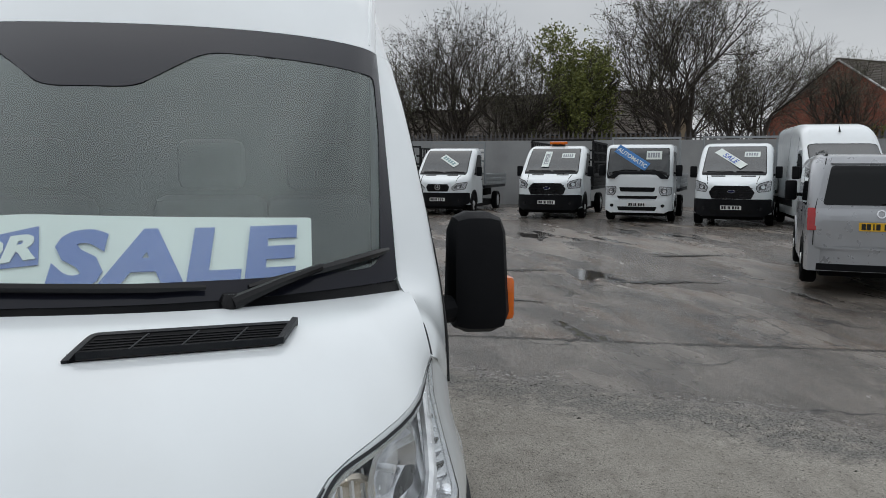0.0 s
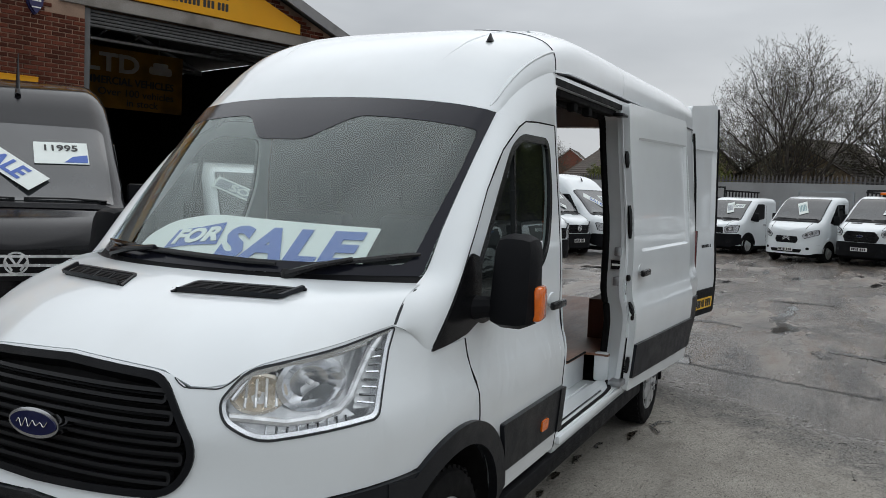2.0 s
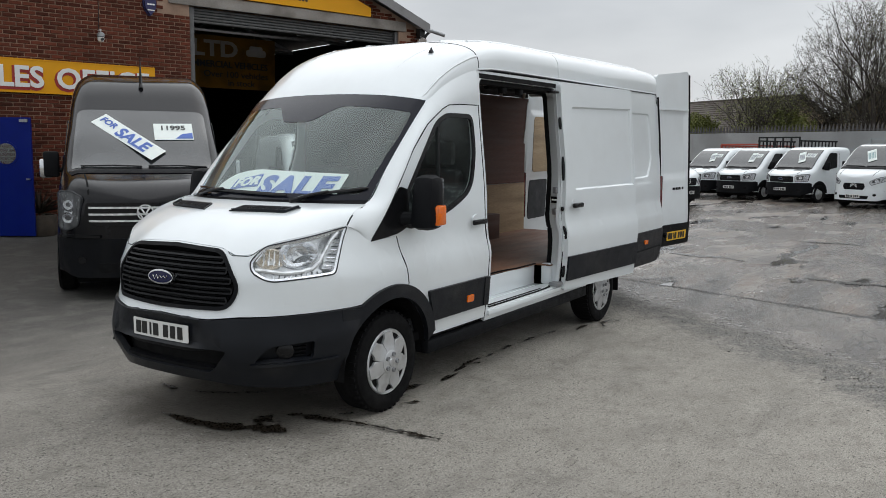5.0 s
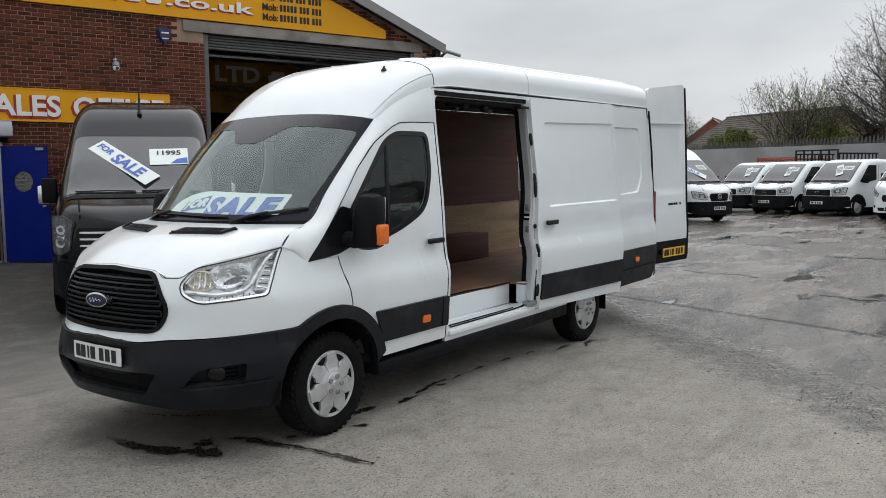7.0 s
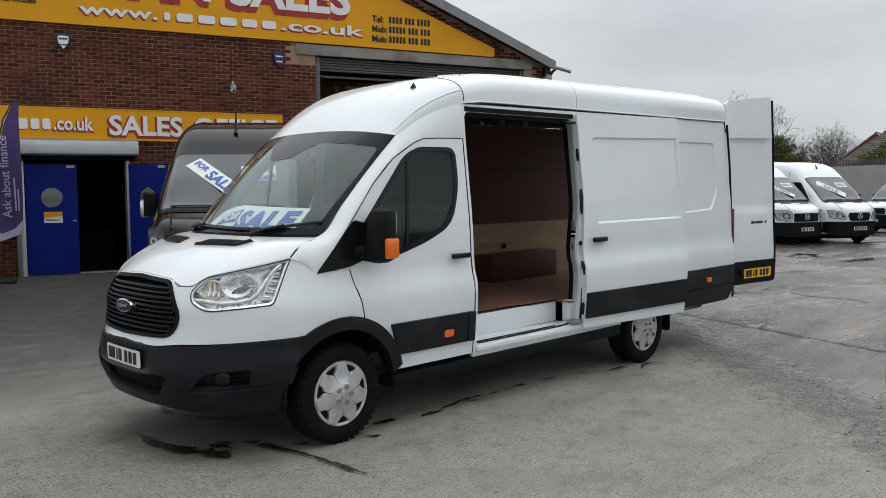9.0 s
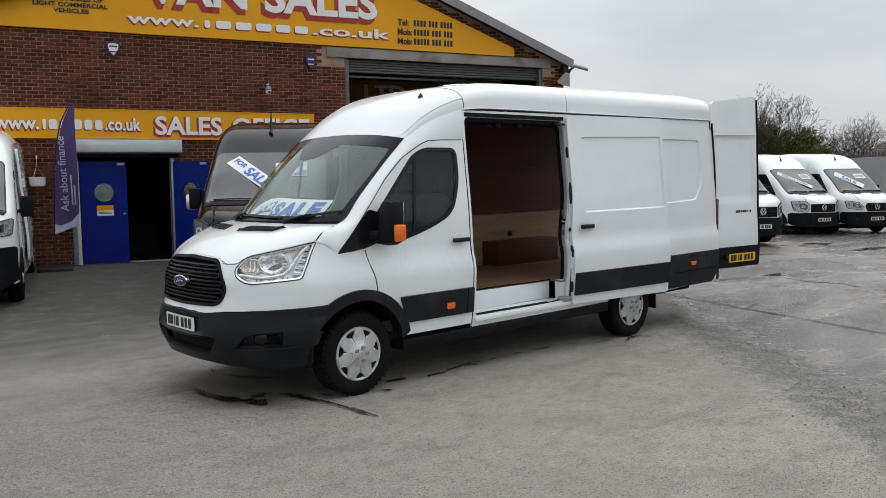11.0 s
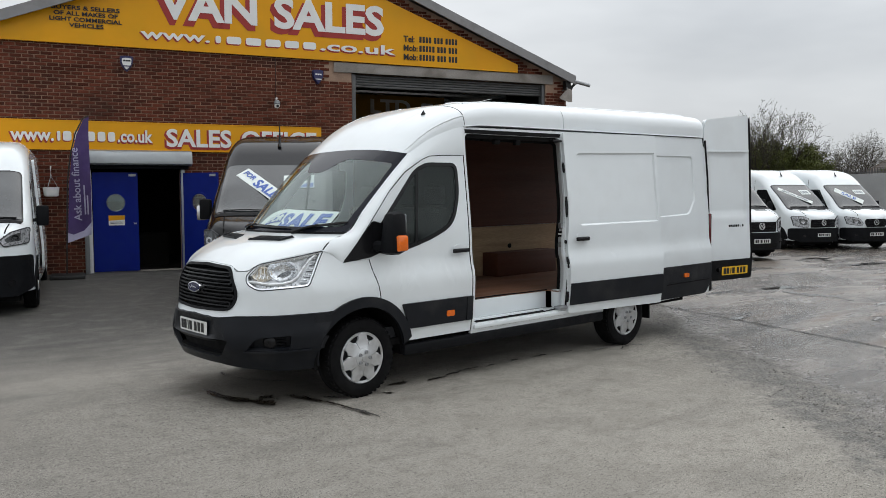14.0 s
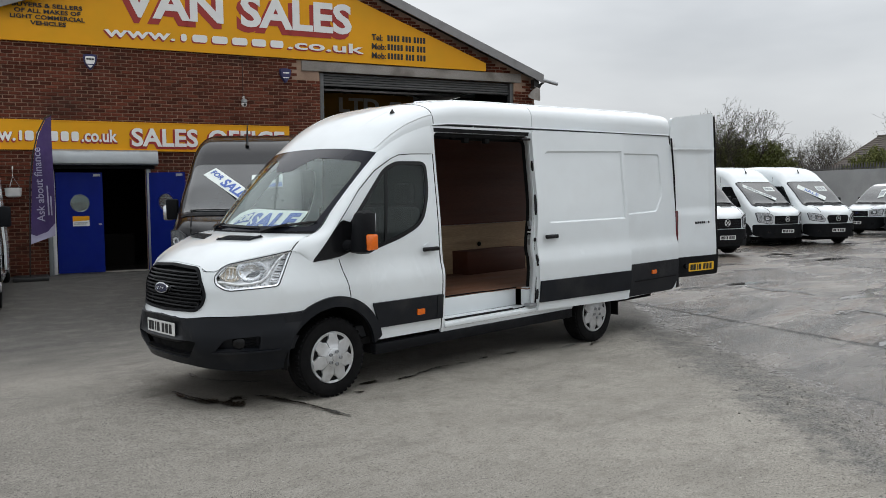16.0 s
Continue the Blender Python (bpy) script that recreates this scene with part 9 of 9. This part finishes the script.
house(56.3, -19.6, 49, 14.6, 8.0, 4.1, 7.0, PALE_BRICK, "long bungalow with a brown tiled roof")
house(58.8, -46.9, -75, 12.0, 14.0, 5.7, 10.1, FAR_BRICK, "red brick gabled house with a tiled roof")
house(46.0, -1.0, -29.7, 5.6, 7.0, 3.3, 5.3, PALE_BRICK, "brown brick house with a tiled roof")
house(62, -11.0, 66, 9.0, 7.0, 3.6, 6.0, PALE_BRICK, "brown brick house with a tiled roof")
house(51.85, 9.3, 58, 9.6, 8.0, 3.0, 5.27, PALE_BRICK, "pale brick house with a mossy tiled roof")
house(125.5, 37.2, 10, 12.0, 10.5, 5.1, 9.3, FAR_BRICK, "red brick gabled house with a tiled roof")
house(92, 32, 30, 30.0, 10.0, 3.0, 4.3, FAR_BRICK, "low red brick terrace in the distance")

# ---- trees ----
BARK = material("bark", (0.055, 0.045, 0.038), 0.95, vary=0.2, scale=4.0)
LEAF_OLIVE = material("leaf_olive", (0.15, 0.165, 0.04), 0.8, vary=0.3, scale=2.0, island=0.35)
LEAF_GREEN = material("leaf_green", (0.11, 0.125, 0.03), 0.8, vary=0.3, scale=2.0, island=0.35)
BUD = material("leaf_bud", (0.105, 0.102, 0.062), 0.85, vary=0.3, scale=2.0, island=0.3)


def tree_meshes(seed, height, spread, stems, levels, leaves, leaf_size, slim=0.45, wide=1.0):
    rng = random.Random(seed)
    V, F, LV, LF = [], [], [], []

    def limb(a, b, ra, rb, n):
        d = (b - a).normalized()
        p = d.orthogonal().normalized()
        q = d.cross(p)
        k0 = len(V)
        for c, r in ((a, ra), (b, rb)):
            for k in range(n):
                t = 2 * math.pi * k / n
                V.append(c + (p * math.cos(t) + q * math.sin(t)) * r)
        for k in range(n):
            F.append((k0 + k, k0 + (k + 1) % n, k0 + n + (k + 1) % n, k0 + n + k))

    def grow(p, d, length, r, level):
        segs = 3 if level < 3 else 2
        for k in range(segs):
            d = (d + Vector((rng.gauss(0, 0.17), rng.gauss(0, 0.17), 0.10 + rng.gauss(0, 0.08)))).normalized()
            # the crown's rounded outline
            if level and (p.x ** 2 + p.y ** 2) / (0.36 * height * wide) ** 2 + ((p.z - 0.56 * height) / (0.46 * height)) ** 2 > rng.uniform(0.8, 1.1):
                return
            q = p + d * (length / segs)
            limb(p, q, r, r * 0.78, 6 if level == 0 else 4 if level < 3 else 3)
            r *= 0.78
            if level < levels:
                for _ in range(2):
                    a = rng.uniform(0, 6.28)
                    e = rng.uniform(0.35, 0.85) * spread
                    side_ = d.orthogonal().normalized()
                    side_ = (Matrix.Rotation(a, 3, d) @ side_).normalized()
                    grow(q, (d * math.cos(e) + side_ * math.sin(e)).normalized(), length * rng.uniform(0.52, 0.74), max(0.006, r * 0.62), level + 1)
            elif leaves:
                for _ in range(leaves):
                    c = p.lerp(q, rng.random()) + Vector((rng.gauss(0, 0.10), rng.gauss(0, 0.10), rng.gauss(0, 0.10)))
                    u = Vector((rng.gauss(0, 1), rng.gauss(0, 1), rng.gauss(0, 1))).normalized() * leaf_size * rng.uniform(0.5, 1.2)
                    w = u.orthogonal().normalized() * leaf_size * slim
                    k0 = len(LV)
                    LV.extend((c - u, c + w, c + u, c - w))
                    LF.append((k0, k0 + 1, k0 + 2, k0 + 3))
            p = q
    for k in range(stems):
        a = 2 * math.pi * k / stems + rng.uniform(-0.4, 0.4)
        lean = 0.0 if stems == 1 else rng.uniform(0.06, 0.26)
        grow(Vector((0.15 * math.cos(a), 0.15 * math.sin(a), 0)) if stems > 1 else Vector((0, 0, 0)), Vector((math.cos(a) * lean, math.sin(a) * lean, 1)).normalized(), height * 0.48, height * 0.019, 0)
    m1 = bpy.data.meshes.new("trunk")
    m1.from_pydata(V, [], F)
    m1.materials.append(BARK)
    m2 = None
    if LV:
        m2 = bpy.data.meshes.new("crown")
        m2.from_pydata(LV, [], LF)
    return m1, m2


BARE = tree_meshes(3, 9.6, 1.05, 4, 4, 2, 0.055, 0.4, 1.12)
BARE2 = tree_meshes(11, 9.0, 1.1, 4, 4, 2, 0.055, 0.4, 1.2)
LEAFY = tree_meshes(21, 9.6, 0.95, 3, 4, 7, 0.095, 0.45, 0.78)
SHRUB = tree_meshes(31, 5.6, 1.1, 6, 3, 14, 0.09, 0.45, 1.4)
TWIG = tree_meshes(41, 6.5, 1.05, 4, 4, 1, 0.05, 0.45, 1.2)


def tree(kind, x, y, scale, turn, leaf, label, name="tree"):
    t = thing(name, label, "tree" if name == "tree" else "shrub", group="trees behind the yard", at=pose(x, y, 0, 0, 0, turn))
    t.scale = (scale, scale, scale)
    o = new("trunk", kind[0])
    o.parent = t
    if kind[1] is not None:
        me = kind[1].copy()
        me.materials.append(leaf)
        c = new("crown", me)
        c.parent = t
    return t


bare = "bare budding tree with many upright stems"
tree(BARE, 41.5, 0.4, 1.05, 0, BUD, bare)
tree(BARE2, 43.0, -5.4, 0.98, 40, BUD, bare)
tree(BARE, 42.5, -8.6, 1.08, 120, BUD, bare)
tree(BARE2, 41.0, -11.0, 0.95, 200, BUD, bare)
tree(LEAFY, 40.5, -14.2, 0.98, 10, LEAF_OLIVE, "slender tree just coming into olive leaf")
tree(BARE, 38.6, -19.6, 1.30, 70, BUD, bare)
tree(BARE2, 40.5, -24.5, 1.10, 310, BUD, bare)
tree(BARE, 43.0, -31.0, 0.95, 250, BUD, bare)
tree(BARE2, 46.0, 2.8, 0.85, 160, BUD, bare)
tree(TWIG, 41.3, 6.2, 1.05, 0, LEAF_OLIVE, "spreading shrubby tree with sparse young leaves")
tree(SHRUB, 42.0, 4.6, 0.72, 50, LEAF_OLIVE, "low shrub in yellow-green leaf", "shrub")
tree(SHRUB, 43.0, 9.6, 0.70, 90, LEAF_OLIVE, "low shrub in yellow-green leaf", "shrub")
tree(SHRUB, 41.5, 15.2, 0.80, 130, LEAF_GREEN, "dense green hedge shrub", "shrub")
tree(SHRUB, 42.5, 17.8, 0.86, 200, LEAF_GREEN, "dense green hedge shrub", "shrub")
tree(TWIG, 41.8, 17.0, 1.08, 200, LEAF_GREEN, "spreading shrubby tree with sparse young leaves")
tree(SHRUB, 43.5, 20.4, 0.86, 270, LEAF_GREEN, "dense green hedge shrub", "shrub")
tree(BARE, 60.0, 19.0, 0.66, 20, BUD, bare)
tree(BARE2, 62.0, 22.0, 0.66, 80, BUD, bare)
tree(BARE, 64.0, 26.0, 0.66, 150, BUD, bare)
tree(SHRUB, 50.0, -34.0, 0.8, 0, LEAF_OLIVE, "low shrub in yellow-green leaf", "shrub")
tree(SHRUB, 48.0, -38.0, 0.8, 60, LEAF_OLIVE, "low shrub in yellow-green leaf", "shrub")

# ---- the bricks of the front wall ----
def brick_mesh(w):
    h, d, b = 0.058, 0.05, 0.004
    x, z = w / 2, h / 2
    pts = [(-x + b, -d, -z + b), (x - b, -d, -z + b), (x - b, -d, z - b), (-x + b, -d, z - b), (-x, -d + b, -z), (x, -d + b, -z), (x, -d + b, z), (-x, -d + b, z), (-x, 0, -z), (x, 0, -z), (x, 0, z), (-x, 0, z)]
    faces = [(0, 1, 2, 3), (0, 4, 5, 1), (1, 5, 6, 2), (2, 6, 7, 3), (3, 7, 4, 0), (4, 8, 9, 5), (5, 9, 10, 6), (6, 10, 11, 7), (7, 11, 8, 4)]
    return pts, faces


me_full = bpy.data.meshes.new("brick")
me_full.from_pydata(*[brick_mesh(0.205)[0], [], brick_mesh(0.205)[1]])
me_full.materials.append(BRICK)
rng = random.Random(77)
V, F = [], []
COURSE, PITCH = 0.075, 0.225


def covered(u0, u1, z):
    for (a, b, c, d) in (DOOR, BAY, (7.18, 13.14, 4.64, 4.90)):
        if u1 > a and u0 < b and c - 0.2 < z < d:
            return True
    if -0.35 < (u0 + u1) / 2 < 12.0 and z > 4.96 and z < 5.06 + 0.376 * min((u0 + u1) / 2 + 0.3, 12.05 - (u0 + u1) / 2) and z < 7.28:
        return True
    return -1.05 < u0 and u1 < 6.82 and 2.78 < z < 3.32


near_ones = []
for row in range(0, 104):
    z = 0.02 + COURSE * row + 0.0375
    off = 0.1125 if row % 2 else 0.0
    k = 0
    while True:
        u0 = U0 + PITCH * k - off
        u1 = u0 + 0.205
        k += 1
        if u0 > U1:
            break
        a, b = max(u0, U0), min(u1, U1)
        for (lo, hi, c, d) in (DOOR, BAY):
            if c - 0.2 < z < d:
                if a < lo < b:
                    b = lo
                elif a < hi < b:
                    a = hi
        if b - a < 0.05 or z > gable((a + b) / 2) - 0.10 or covered(a + 0.003, b - 0.003, z):
            continue
        push = rng.uniform(-0.003, 0.004)
        c = (a + b) / 2
        if b - a > 0.2 and 3.80 < c < 7.5 and 3.45 < z < 4.7 and len(near_ones) < 300:
            near_ones.append((c, z, push))
            continue
        pts, faces = brick_mesh(b - a)
        n0 = len(V)
        V.extend(wpt(c + p[0], z + p[2], -p[1] - 0.0455 + push) for p in pts)
        F.extend(tuple(n0 + i for i in f) for f in faces)
me = bpy.data.meshes.new("brick_rest")
me.from_pydata(V, [], F)
me.materials.append(BRICK)
o = tagged(new("brick_rest", me), kind="stuff")
o.parent = front
for c, z, push in near_ones:
    o = new("brick", me_full)
    o.parent = front
    o.matrix_local = AT_WALL @ Matrix.Translation((c, 0.0455 - push, z))
